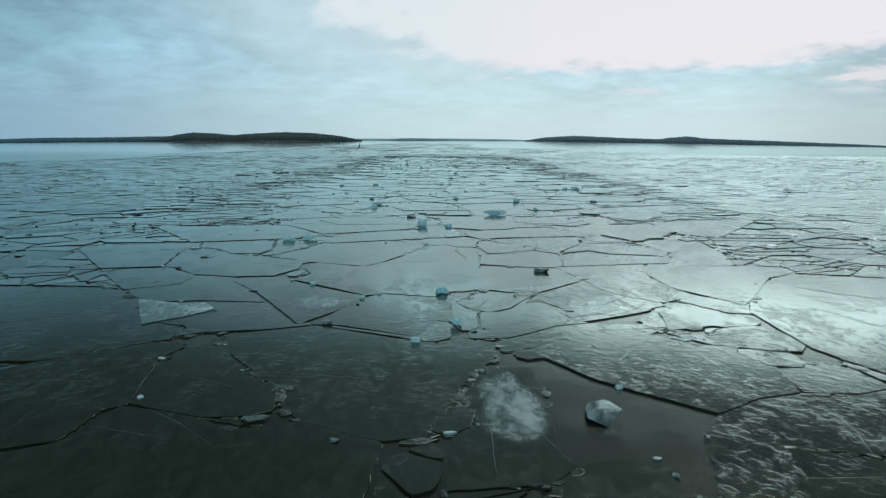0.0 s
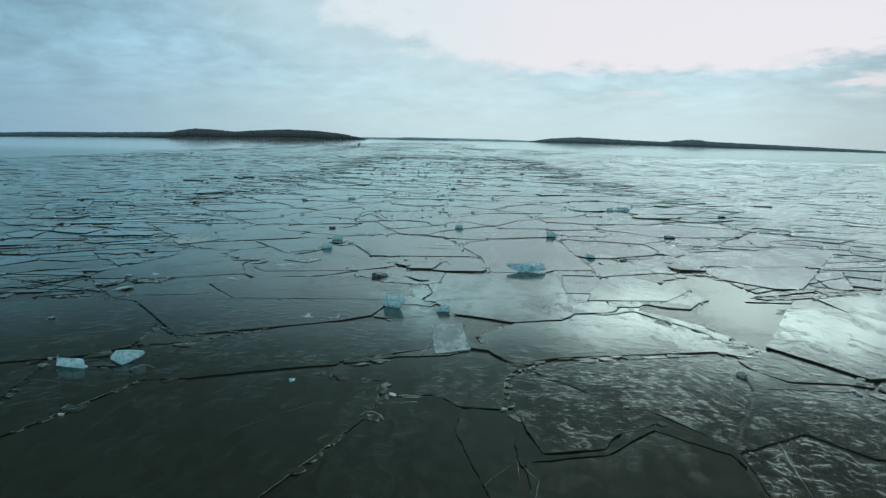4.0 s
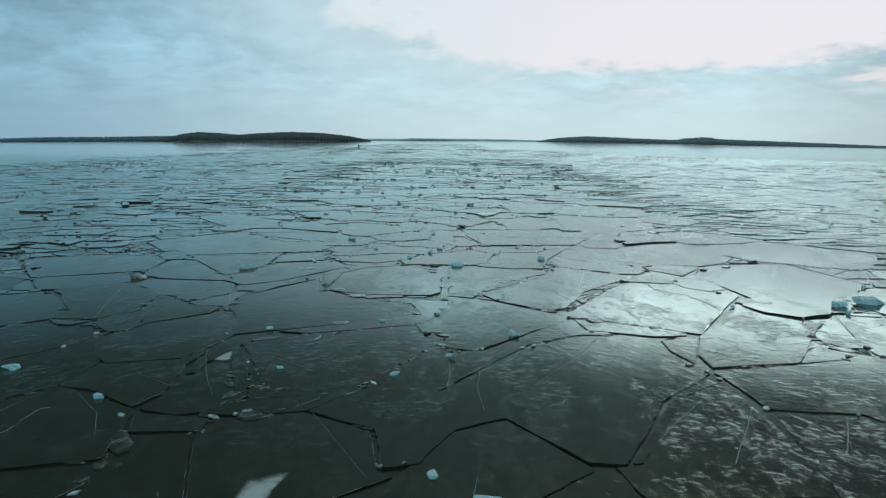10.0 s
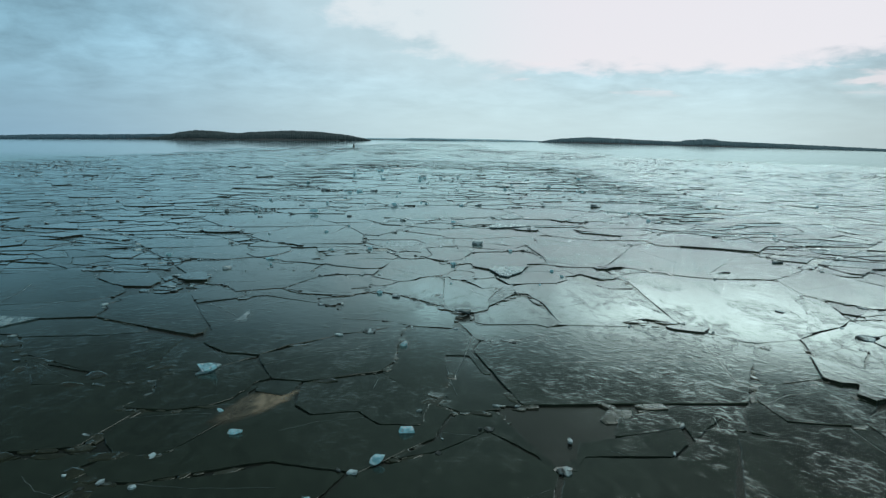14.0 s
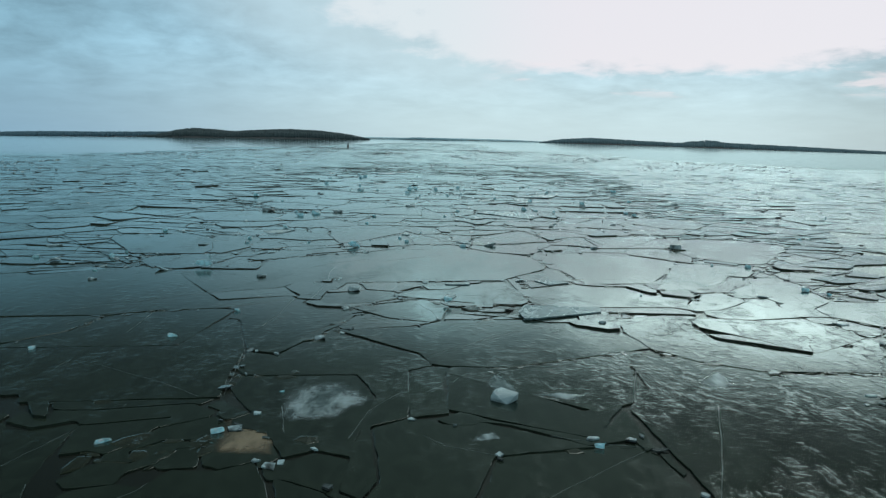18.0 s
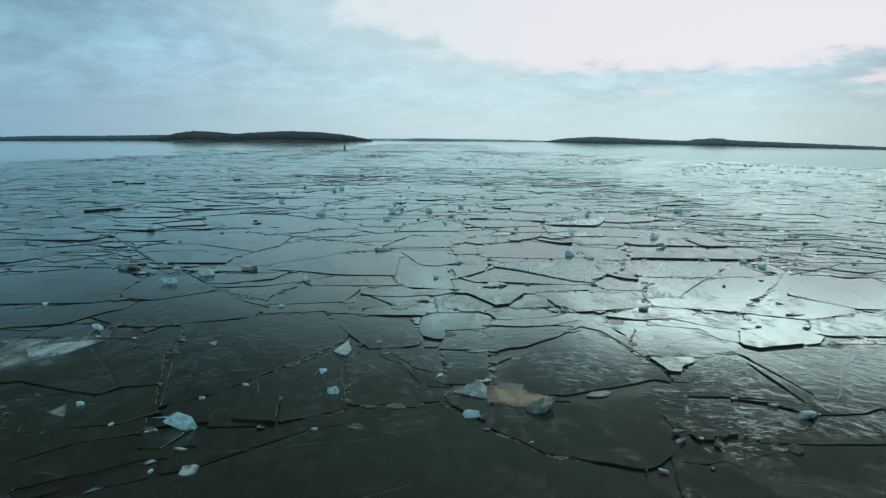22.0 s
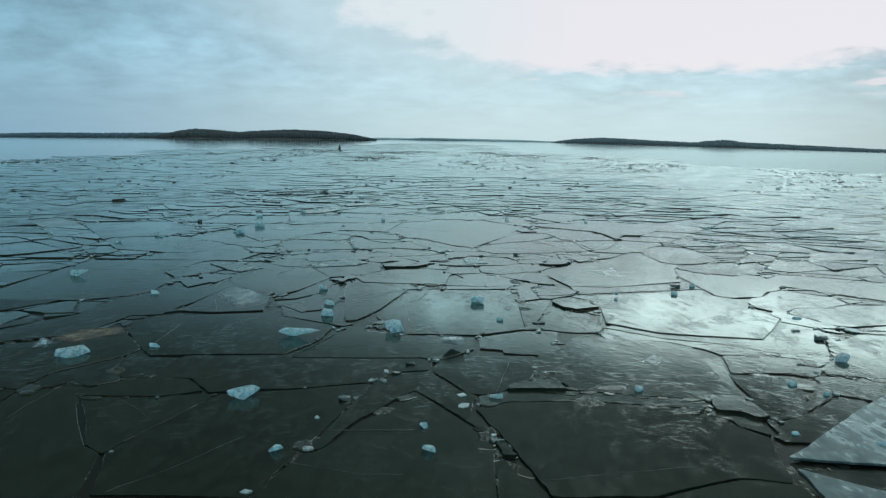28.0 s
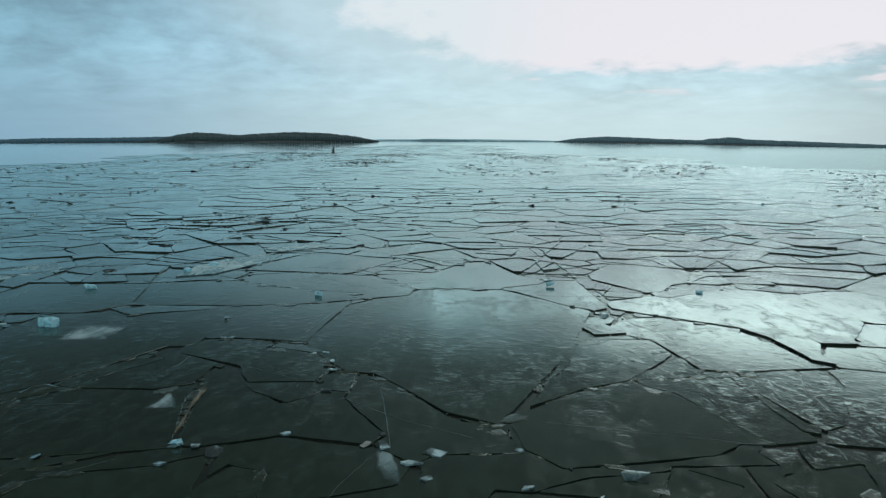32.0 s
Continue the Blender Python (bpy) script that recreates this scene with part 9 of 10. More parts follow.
floe((-4.32, 266.16), (-4.88, 266.72), (-4.64, 267.36), (-9.52, 268.88), (-10.96, 270.08), (-12.16, 270.08), (-15.12, 269.20), (-13.84, 264.48), (-7.44, 264.88))
floe((5.60, 264.48), (6.24, 264.96), (5.76, 270.80), (5.68, 271.04), (4.40, 271.04), (3.84, 270.08), (1.92, 268.96), (1.92, 268.48), (2.40, 268.24), (4.64, 265.20))
floe((13.36, 270.16), (11.20, 270.72), (10.72, 270.56), (9.44, 268.56), (8.72, 268.16), (8.80, 267.36), (9.28, 267.20), (12.16, 269.04), (13.28, 269.12))
floe((-11.12, 271.60), (-11.12, 270.32), (-9.84, 269.04), (-4.64, 267.36), (-4.88, 266.72), (-4.40, 266.24), (-2.32, 267.12), (-2.16, 268.72), (-3.12, 269.84), (-3.28, 270.72), (-3.92, 270.96), (-4.48, 271.76), (-8.80, 272.56))
floe((1.60, 276.64), (0.40, 276.64), (-1.52, 272.96), (-4.48, 272.00), (-4.24, 271.28), (-3.28, 270.72), (-3.12, 269.84), (-2.08, 268.40), (-0.96, 268.72), (1.84, 268.56), (2.08, 269.12), (3.84, 270.08), (4.16, 270.64), (4.24, 271.04), (2.96, 272.32))
floe((8.56, 268.16), (9.36, 268.48), (10.32, 270.24), (11.20, 270.80), (12.24, 273.44), (12.24, 274.64), (9.60, 276.24), (8.32, 276.16), (6.56, 272.80), (6.56, 271.44))
floe((-11.60, 272.88), (-6.00, 272.32), (-4.08, 276.00), (-4.08, 277.36), (-8.32, 279.12), (-9.52, 279.12), (-11.60, 274.08))
# open water between them
lead((2.61, 18.21), (2.65, 14.85), (4.74, 15.29), (4.63, 13.36), (5.41, 13.37), (6.26, 16.75), (7.16, 17.67), (4.41, 20.51), (3.03, 22.74))
lead((6.01, 27.01), (7.68, 26.96), (7.53, 27.45), (8.80, 29.36), (6.93, 28.10), (5.33, 27.12))
lead((16.48, 50.15), (17.63, 52.08), (17.52, 54.61), (15.62, 51.52))
lead((0.94, 55.53), (1.18, 52.85), (1.79, 52.88), (1.98, 54.54), (3.37, 55.51), (2.79, 56.13), (1.18, 57.30))
lead((10.89, 58.14), (10.15, 54.09), (11.72, 53.22), (15.80, 60.31), (13.56, 60.41), (9.20, 60.05))
lead((8.48, 58.53), (10.05, 56.24), (10.80, 55.49), (14.72, 62.09), (14.62, 67.01), (11.44, 65.12), (11.99, 62.77), (12.36, 60.80), (11.03, 58.70), (9.04, 59.56))
lead((4.86, 79.91), (6.68, 79.98), (8.34, 80.45), (8.36, 81.03), (6.33, 80.72), (3.11, 79.46))
lead((3.16, 116.95), (4.04, 117.72), (6.60, 120.52), (3.48, 120.64), (1.88, 120.10))
lead((1.95, 118.31), (4.42, 118.47), (5.71, 120.64), (3.21, 120.16), (2.10, 120.45))
lead((6.55, 138.20), (6.70, 137.31), (7.62, 137.20), (8.18, 137.58), (9.00, 138.56), (7.37, 139.91))
# pale plates on the ice, clouded patches in it and refrozen cracks across it
floe((-13.33, 30.83), (-11.40, 26.49), (-10.33, 27.64), (-9.45, 29.09), (-10.14, 30.12), (-11.45, 30.09), look_="pale")
floe((0.13, 51.53), (1.30, 52.05), (1.07, 55.56), (-0.04, 55.26), look_="pale")
floe((-4.71, 66.22), (-4.40, 66.25), (-4.45, 67.14), (-4.96, 66.90), look_="pale")
floe((-7.30, 68.26), (-6.71, 69.62), (-7.81, 69.67), (-8.87, 69.22), look_="pale")
floe((-16.75, 74.35), (-15.76, 75.25), (-14.47, 77.07), (-15.23, 78.21), (-17.39, 77.55), (-17.83, 76.28), look_="pale")
floe((-7.12, 78.35), (-7.12, 78.86), (-7.30, 79.10), (-7.92, 78.96), (-7.88, 78.33), look_="pale")
floe((-6.43, 122.56), (-6.30, 123.39), (-6.68, 123.58), (-6.78, 122.35), look_="pale")
floe((-15.87, 126.88), (-14.99, 128.75), (-17.42, 128.91), (-17.91, 127.05), look_="pale")
floe((3.14, 138.75), (3.54, 138.37), (4.38, 139.92), (4.79, 141.42), (3.08, 141.28), (2.68, 140.49), look_="pale")
floe((3.71, 159.10), (5.00, 159.60), (6.96, 160.59), (7.04, 161.46), (3.93, 161.34), (3.51, 160.27), look_="pale")
floe((4.82, 161.22), (5.54, 161.77), (3.91, 161.70), (3.70, 161.17), look_="pale")
floe((0.71, 162.31), (0.90, 162.87), (1.02, 163.47), (0.68, 163.93), (0.34, 162.70), look_="pale")
floe((0.50, 165.85), (1.69, 165.91), (1.55, 166.40), (0.42, 166.13), look_="pale")
floe((5.52, 166.21), (6.61, 166.91), (6.12, 167.42), (4.89, 167.26), look_="pale")
floe((1.22, 180.10), (1.85, 179.76), (1.89, 180.73), (1.68, 181.35), (0.93, 180.28), look_="pale")
floe((-12.18, 182.29), (-11.66, 183.09), (-11.04, 184.87), (-12.13, 184.50), (-13.18, 183.85), look_="pale")
floe((-2.55, 183.57), (-2.47, 184.13), (-2.75, 185.33), (-3.05, 183.93), look_="pale")
floe((4.27, 199.73), (5.62, 198.07), (6.80, 196.73), (7.70, 196.38), (7.80, 197.11), (8.57, 198.01), (8.25, 199.44), (7.52, 201.06), (6.44, 201.93), (4.22, 202.11), (2.89, 200.78), look_="pale")
floe((4.53, 213.79), (5.00, 215.07), (4.04, 216.10), (3.32, 213.70), look_="pale")
floe((8.11, 214.07), (8.47, 213.72), (11.92, 214.36), (10.95, 215.82), (9.42, 216.84), (8.29, 215.60), look_="pale")
floe((7.92, 218.66), (7.85, 216.12), (8.38, 215.88), (9.55, 217.47), (9.37, 219.52), (7.91, 220.55), look_="pale")
floe((9.97, 220.74), (12.20, 220.55), (12.77, 221.42), (14.39, 227.17), (11.04, 224.04), (7.91, 220.97), look_="pale")
floe((-11.83, 242.41), (-11.03, 241.90), (-10.11, 243.13), (-11.89, 244.30), (-13.38, 244.19), look_="pale")
floe((-7.44, 243.64), (-6.44, 244.03), (-5.41, 244.44), (-4.87, 245.52), (-6.23, 246.96), (-6.92, 245.01), (-7.95, 244.59), look_="pale")
floe((0.77, 245.73), (1.97, 246.04), (1.34, 247.97), (0.48, 247.49), look_="pale")
floe((-24.88, 271.57), (-24.10, 274.28), (-22.39, 273.83), (-21.22, 271.80), (-22.17, 270.15), (-23.18, 269.05), look_="pale")
floe((-22.70, 269.24), (-22.13, 271.11), (-21.61, 272.81), (-22.92, 274.55), (-23.63, 273.57), (-25.47, 273.45), look_="pale")
floe((-12.87, 271.68), (-11.05, 275.90), (-11.04, 278.42), (-12.79, 276.19), (-14.69, 274.15), (-14.59, 270.79), look_="pale")
floe((-14.56, 271.73), (-13.74, 275.94), (-11.54, 278.86), (-12.49, 274.11), look_="pale")
floe((-12.69, 280.44), (-10.11, 283.75), (-8.61, 281.98), (-11.31, 279.34), look_="pale")
patch((0.91, 17.04), (1.80, 16.19), (2.45, 16.53), (2.54, 18.84), (1.96, 20.99), (1.14, 19.97))
patch((4.63, 27.24), (5.51, 27.69), (5.93, 28.61), (5.08, 28.43))
patch((5.02, 27.90), (7.40, 29.39), (6.72, 30.65), (5.07, 29.56))
patch((-5.42, 29.17), (-4.51, 29.37), (-3.98, 30.73), (-4.53, 31.14), (-5.73, 31.54), (-6.35, 30.87), (-6.02, 29.51))
patch((5.90, 29.82), (6.82, 30.03), (7.71, 31.26), (6.70, 31.45))
patch((3.38, 32.03), (4.02, 32.05), (4.49, 32.84), (3.17, 32.90), rusty=True)
patch((3.20, 33.11), (4.43, 32.94), (4.48, 33.67), (3.43, 33.53))
patch((-4.69, 56.01), (-5.01, 56.82), (-5.16, 55.98))
patch((-3.71, 55.90), (-3.70, 56.98), (-3.80, 56.24), (-4.16, 56.04))
patch((-9.76, 63.13), (-9.76, 63.62), (-10.33, 63.86), (-10.27, 63.28))
patch((-7.69, 65.76), (-7.44, 67.12), (-8.69, 66.54))
patch((-4.64, 66.89), (-4.44, 67.63), (-4.79, 67.92), (-5.09, 67.30))
patch((-8.02, 67.14), (-7.24, 67.33), (-8.38, 68.04), (-9.02, 68.00), (-8.70, 66.82))
patch((2.50, 68.16), (2.83, 67.72), (2.82, 68.67), (2.33, 69.15), rusty=True)
patch((3.20, 68.96), (3.26, 69.38), (2.96, 69.19))
patch((-4.37, 72.82), (-3.90, 73.39), (-4.58, 73.73), (-4.68, 73.06))
patch((-4.11, 73.45), (-4.46, 75.08), (-5.15, 75.05), (-4.74, 73.42), rusty=True)
patch((-7.15, 73.93), (-6.70, 74.11), (-7.42, 75.12), (-7.77, 74.39))
patch((-0.63, 74.40), (1.54, 75.13), (1.29, 76.13), (-1.53, 75.12), rusty=True)
patch((-5.02, 75.62), (-5.18, 76.29), (-5.43, 75.72))
patch((-0.17, 75.94), (1.00, 76.12), (1.01, 76.95), (-0.35, 76.45))
patch((-3.94, 79.09), (-3.81, 79.42), (-4.32, 79.20))
patch((-3.98, 80.87), (-3.74, 81.69), (-4.16, 81.50), (-4.32, 80.71))
patch((-6.01, 81.43), (-5.98, 82.05), (-6.49, 82.28), (-6.34, 81.42))
patch((-2.92, 85.15), (-2.84, 86.71), (-3.48, 86.41), (-3.47, 84.65))
patch((-6.41, 94.73), (-6.64, 95.90), (-6.97, 95.54), (-7.00, 94.87))
patch((-4.00, 97.33), (-4.06, 97.88), (-4.24, 97.12))
patch((-0.28, 100.87), (-0.33, 101.77), (-1.05, 101.62), (-1.14, 100.56), rusty=True)
patch((-3.68, 104.04), (-3.23, 104.44), (-3.42, 104.99), (-4.15, 104.41))
patch((-4.33, 105.59), (-4.48, 106.00), (-5.08, 105.79))
patch((6.68, 106.56), (7.21, 106.70), (7.16, 107.17), (6.71, 106.94))
patch((0.40, 106.22), (0.66, 107.13), (0.10, 107.53), (-0.15, 106.70))
patch((2.87, 107.77), (3.23, 107.64), (3.02, 107.93), (2.78, 108.70))
patch((-6.94, 110.95), (-6.94, 111.53), (-7.36, 111.61), (-7.57, 110.63))
patch((-4.63, 118.88), (-3.66, 120.46), (-3.59, 121.16), (-4.71, 120.88), (-5.14, 118.99), rusty=True)
patch((-18.29, 124.33), (-18.35, 126.31), (-19.70, 125.81), (-18.93, 123.68), rusty=True)
patch((-18.45, 127.97), (-16.19, 128.49), (-16.36, 126.54))
patch((-7.15, 128.80), (-7.54, 130.65), (-7.53, 128.77))
patch((-3.21, 146.80), (-3.32, 147.55), (-3.99, 148.57), (-4.60, 148.53), (-4.29, 146.74), rusty=True)
patch((2.04, 147.74), (1.89, 148.11), (1.40, 147.58))
patch((-3.02, 148.63), (-2.10, 148.97), (-1.51, 150.12), (-2.09, 151.15), (-2.93, 151.09), (-3.36, 150.51), (-3.34, 148.90))
patch((4.07, 150.48), (4.55, 150.86), (3.87, 151.00), (3.28, 150.78))
patch((2.31, 150.71), (2.74, 150.92), (2.28, 152.46), (1.93, 151.62))
patch((8.48, 151.68), (9.09, 152.11), (9.06, 153.16), (8.18, 152.45))
patch((-18.05, 155.99), (-16.30, 157.14), (-15.43, 154.94), rusty=True)
patch((-17.56, 156.05), (-16.17, 156.89), (-15.67, 155.40))
patch((0.90, 162.73), (1.15, 163.18), (0.89, 163.62), (0.69, 163.15))
patch((-8.82, 178.07), (-9.17, 178.88), (-9.40, 178.36))
patch((1.99, 179.58), (2.86, 179.27), (3.65, 180.03), (2.71, 180.77), (1.97, 180.94), rusty=True)
patch((-15.13, 182.02), (-14.70, 184.56), (-11.83, 185.22), (-11.50, 182.37), (-13.44, 181.41))
patch((-7.11, 184.47), (-7.24, 185.08), (-7.49, 184.76))
patch((-6.09, 195.74), (-6.98, 197.57), (-7.21, 197.56), (-6.44, 195.53))
patch((-0.56, 202.48), (-0.20, 203.07), (-0.98, 202.81))
patch((6.72, 227.87), (7.13, 228.43), (6.96, 229.08), (6.39, 228.21))
patch((-12.93, 228.56), (-13.81, 229.10), (-13.43, 227.93))
patch((-12.41, 228.60), (-11.41, 229.83), (-11.81, 230.62), (-12.93, 230.17), (-13.28, 229.15), rusty=True)
patch((-8.60, 234.42), (-7.61, 234.72), (-7.83, 236.06), (-10.00, 239.08), (-10.71, 239.25), (-10.31, 236.52))
patch((4.17, 236.77), (4.50, 237.10), (3.91, 236.76))
patch((8.08, 243.24), (8.98, 243.30), (8.82, 245.48), (7.73, 244.42))
patch((1.26, 245.15), (1.44, 246.94), (0.50, 245.92))
patch((-1.40, 249.35), (-1.08, 249.11), (-1.50, 251.41), (-1.69, 250.76))
patch((-6.73, 252.22), (-6.98, 254.29), (-7.14, 254.28), (-6.66, 251.33), rusty=True)
patch((-7.33, 252.97), (-7.91, 254.01), (-8.06, 252.93))
patch((-12.49, 259.24), (-12.43, 260.79), (-14.10, 261.12), (-13.87, 259.17))
crack((-8.00, 18.28), (-6.47, 16.95), (-5.34, 15.79))
crack((1.17, 19.04), (1.15, 16.35), (1.13, 14.29))
crack((-8.51, 19.14), (-8.81, 20.85), (-9.00, 22.44))
crack((-7.67, 30.42), (-6.58, 28.63), (-5.23, 26.12))
crack((-12.94, 36.72), (-12.95, 34.61), (-13.21, 33.56))
crack((2.14, 43.57), (2.42, 42.73), (2.07, 41.21))
crack((-9.67, 44.89), (-9.15, 46.01), (-8.69, 47.57))
crack((1.84, 54.33), (1.91, 53.60), (1.96, 52.89))
crack((-5.19, 56.08), (-5.11, 56.89), (-4.91, 56.71))
crack((-4.19, 64.90), (-3.16, 64.34), (-2.35, 63.06))
crack((0.29, 66.14), (-0.06, 62.85), (-0.18, 61.28))
crack((-0.24, 83.29), (-0.39, 81.01))
crack((-5.20, 86.06), (-4.30, 84.17), (-3.20, 81.71))
crack((-3.06, 90.63), (-2.01, 88.56), (-1.11, 86.79))
crack((-5.88, 95.57), (-4.97, 94.93), (-3.91, 94.06))
crack((5.73, 97.42), (4.52, 95.21), (3.09, 92.69))
crack((6.21, 98.75), (7.08, 97.47), (7.45, 94.98), (8.22, 93.58))
crack((2.77, 109.21), (2.93, 108.23), (3.17, 107.64))
crack((-6.17, 109.58), (-5.97, 107.90), (-5.60, 106.51))
crack((9.56, 126.79), (9.31, 124.08), (9.14, 122.48))
crack((2.16, 135.45), (2.68, 134.55), (3.16, 133.82))
crack((-10.88, 152.84), (-10.93, 152.15))
crack((6.57, 153.20), (6.12, 151.52), (5.89, 150.43))
crack((-5.87, 153.95), (-5.51, 151.70), (-5.27, 150.21))
crack((5.18, 167.51), (5.83, 169.06))
crack((-6.84, 169.67), (-5.87, 171.33), (-4.04, 172.75))
crack((0.14, 174.84), (-1.30, 173.89), (-3.14, 172.22))
crack((-6.66, 178.83), (-7.82, 182.51))
crack((-9.92, 180.16), (-9.12, 181.48), (-8.42, 182.73))
crack((-3.31, 180.89), (-3.14, 182.26))
crack((-9.15, 194.02), (-8.12, 192.36), (-7.51, 192.65), (-8.17, 194.39))
crack((-2.57, 195.38), (-1.60, 193.80), (-0.94, 192.72))
crack((-2.29, 197.84), (-1.81, 195.42))
crack((-2.00, 214.51), (-2.58, 213.01), (-3.30, 210.75))
crack((-9.88, 231.16), (-9.81, 228.83))
crack((-11.95, 231.72), (-12.93, 230.52))
crack((-0.86, 239.06), (-1.26, 237.07), (-1.59, 235.58))
crack((-10.68, 240.63), (-10.76, 242.78))
crack((-9.00, 242.05), (-8.03, 236.82))
crack((5.00, 255.61), (6.16, 254.49), (6.91, 252.69))
crack((-2.52, 256.01), (-1.90, 253.65), (-1.43, 250.77))
crack((-3.92, 257.07), (-4.08, 254.91))
crack((-5.24, 262.94), (-5.56, 260.37))
# loose lumps
block(-2.54, 15.98, 0.29, 0.32, 0.06, 5, dark=True)
block(4.07, 17.58, 1.25, 1.37, 0.25, -4, dark=True)
block(-8.23, 18.79, 0.23, 0.25, 0.07, 9)
block(4.99, 19.73, 0.26, 0.28, 0.08, 10)
block(-0.98, 24.29, 0.43, 0.47, 0.14, 6)
block(0.47, 26.78, 0.59, 0.27, 0.19, 9)
block(-4.43, 26.80, 0.52, 0.27, 0.10, 3, dark=True)
block(-7.33, 29.14, 0.12, 0.14, 0.05, -5)
block(-3.62, 31.24, 0.34, 0.15, 0.11, 13)
block(3.19, 31.93, 0.22, 0.18, 0.07, 3)
block(-2.91, 32.08, 0.22, 0.18, 0.07, -4)
block(-0.10, 32.44, 0.77, 0.46, 0.25, 13)
block(-6.34, 34.34, 0.35, 0.34, 0.11, -1)
block(5.22, 37.88, 1.01, 0.46, 0.17, -3, dark=True)
block(-3.94, 48.66, 0.23, 0.26, 0.07, -13)
block(-10.76, 49.44, 0.96, 0.48, 0.28, -6)
block(9.46, 49.91, 0.49, 0.53, 0.10, -5, dark=True)
block(-9.31, 50.15, 1.43, 0.64, 0.31, -5)
block(0.31, 57.57, 0.73, 0.33, 0.23, 11)
block(-1.66, 58.26, 1.20, 0.68, 0.39, 2)
block(-2.90, 64.75, 0.99, 0.44, 0.19, 9, dark=True)
block(4.68, 67.09, 2.60, 1.17, 0.40, -9)
block(-2.82, 68.94, 0.27, 0.30, 0.05, 3, dark=True)
block(9.37, 69.97, 0.43, 0.47, 0.09, -9, dark=True)
block(10.94, 71.06, 0.60, 0.45, 0.12, -6, dark=True)
block(9.12, 71.93, 0.72, 0.79, 0.23, 7)
block(1.45, 73.90, 0.24, 0.27, 0.08, 4)
block(-7.16, 74.03, 0.81, 0.38, 0.25, 12)
block(-6.00, 76.44, 0.55, 0.23, 0.09, 40)
block(-7.03, 77.79, 1.28, 0.54, 0.21, 40)
block(3.31, 79.73, 0.28, 0.26, 0.06, 0, dark=True)
block(-16.25, 80.28, 0.32, 0.18, 0.09, -4)
block(-3.85, 80.48, 0.28, 0.17, 0.09, 2)
block(8.10, 81.76, 1.05, 0.87, 0.33, 11)
block(16.90, 81.89, 0.93, 0.63, 0.19, -9, dark=True)
block(-8.46, 84.12, 0.76, 0.34, 0.13, -11, dark=True)
block(1.36, 85.43, 0.71, 0.78, 0.23, 13)
block(-18.50, 85.62, 0.64, 0.41, 0.19, 8)
block(-11.07, 86.30, 0.31, 0.14, 0.07, -5)
block(0.28, 86.82, 0.35, 0.38, 0.11, -3)
block(-7.73, 89.98, 0.20, 0.21, 0.06, 12)
block(-8.92, 91.23, 0.31, 0.34, 0.10, -12)
block(-14.20, 92.34, 0.44, 0.20, 0.11, -7)
block(-1.06, 93.36, 0.56, 0.24, 0.09, 45)
block(-12.75, 93.54, 0.68, 0.31, 0.13, 9)
block(-4.62, 93.90, 0.30, 0.13, 0.09, -12)
block(-5.77, 94.48, 0.15, 0.08, 0.05, 10)
block(0.55, 95.31, 0.32, 0.23, 0.10, -11)
block(2.86, 97.89, 0.48, 0.53, 0.15, -12)
block(-6.11, 98.50, 0.32, 0.14, 0.10, 6)
block(-2.07, 99.80, 0.27, 0.16, 0.09, 3)
block(-0.01, 100.92, 0.39, 0.42, 0.08, 3, dark=True)
block(12.44, 102.75, 0.30, 0.33, 0.10, -12)
block(17.14, 103.07, 0.83, 0.50, 0.21, 4)
block(18.68, 103.79, 1.75, 1.07, 0.23, 1)
block(-15.17, 108.10, 0.93, 0.61, 0.19, 9, dark=True)
block(-6.68, 108.28, 0.29, 0.19, 0.06, -2, dark=True)
block(-10.47, 111.15, 1.15, 0.48, 0.18, 25)
block(6.03, 111.41, 0.28, 0.29, 0.06, 8, dark=True)
block(0.82, 112.36, 0.80, 0.36, 0.16, 0)
block(5.80, 114.81, 0.54, 0.52, 0.17, -5)
block(-2.01, 114.98, 0.36, 0.24, 0.12, 1)
block(-0.77, 116.85, 0.47, 0.33, 0.15, -12)
block(-4.35, 118.28, 0.44, 0.30, 0.14, 1)
block(-0.28, 118.52, 0.45, 0.20, 0.13, 2)
block(-5.14, 119.67, 0.22, 0.14, 0.07, 0)
block(-0.03, 119.87, 0.20, 0.20, 0.05, 4, dark=True)
block(-6.50, 122.74, 0.82, 0.41, 0.20, -7)
block(-0.90, 125.98, 0.30, 0.34, 0.10, -12)
block(-19.62, 129.63, 0.53, 0.40, 0.17, 0)
block(1.17, 130.58, 0.81, 0.78, 0.16, 2, dark=True)
block(-1.80, 133.61, 0.44, 0.30, 0.09, -7, dark=True)
block(-2.59, 134.38, 0.35, 0.24, 0.11, -7)
block(0.65, 136.74, 0.16, 0.15, 0.05, -7)
block(4.99, 136.80, 0.13, 0.15, 0.05, -10)
block(6.35, 138.93, 0.27, 0.30, 0.09, -2)
block(-11.34, 139.89, 0.54, 0.59, 0.11, -12, dark=True)
block(6.04, 140.43, 0.29, 0.32, 0.09, -5)
block(-9.34, 141.29, 0.24, 0.20, 0.08, 10)
block(0.71, 142.06, 0.38, 0.42, 0.12, 0)
block(-9.88, 143.12, 0.62, 0.28, 0.10, -13)
block(-16.09, 143.99, 0.43, 0.27, 0.11, -5)
block(19.89, 144.56, 0.86, 0.47, 0.10, 10, dark=True)
block(-6.99, 146.98, 0.50, 0.21, 0.08, 50)
block(4.32, 147.43, 0.29, 0.16, 0.09, -12)
block(-4.62, 147.70, 0.46, 0.21, 0.11, 13)
block(-14.00, 149.16, 0.51, 0.56, 0.10, -1, dark=True)
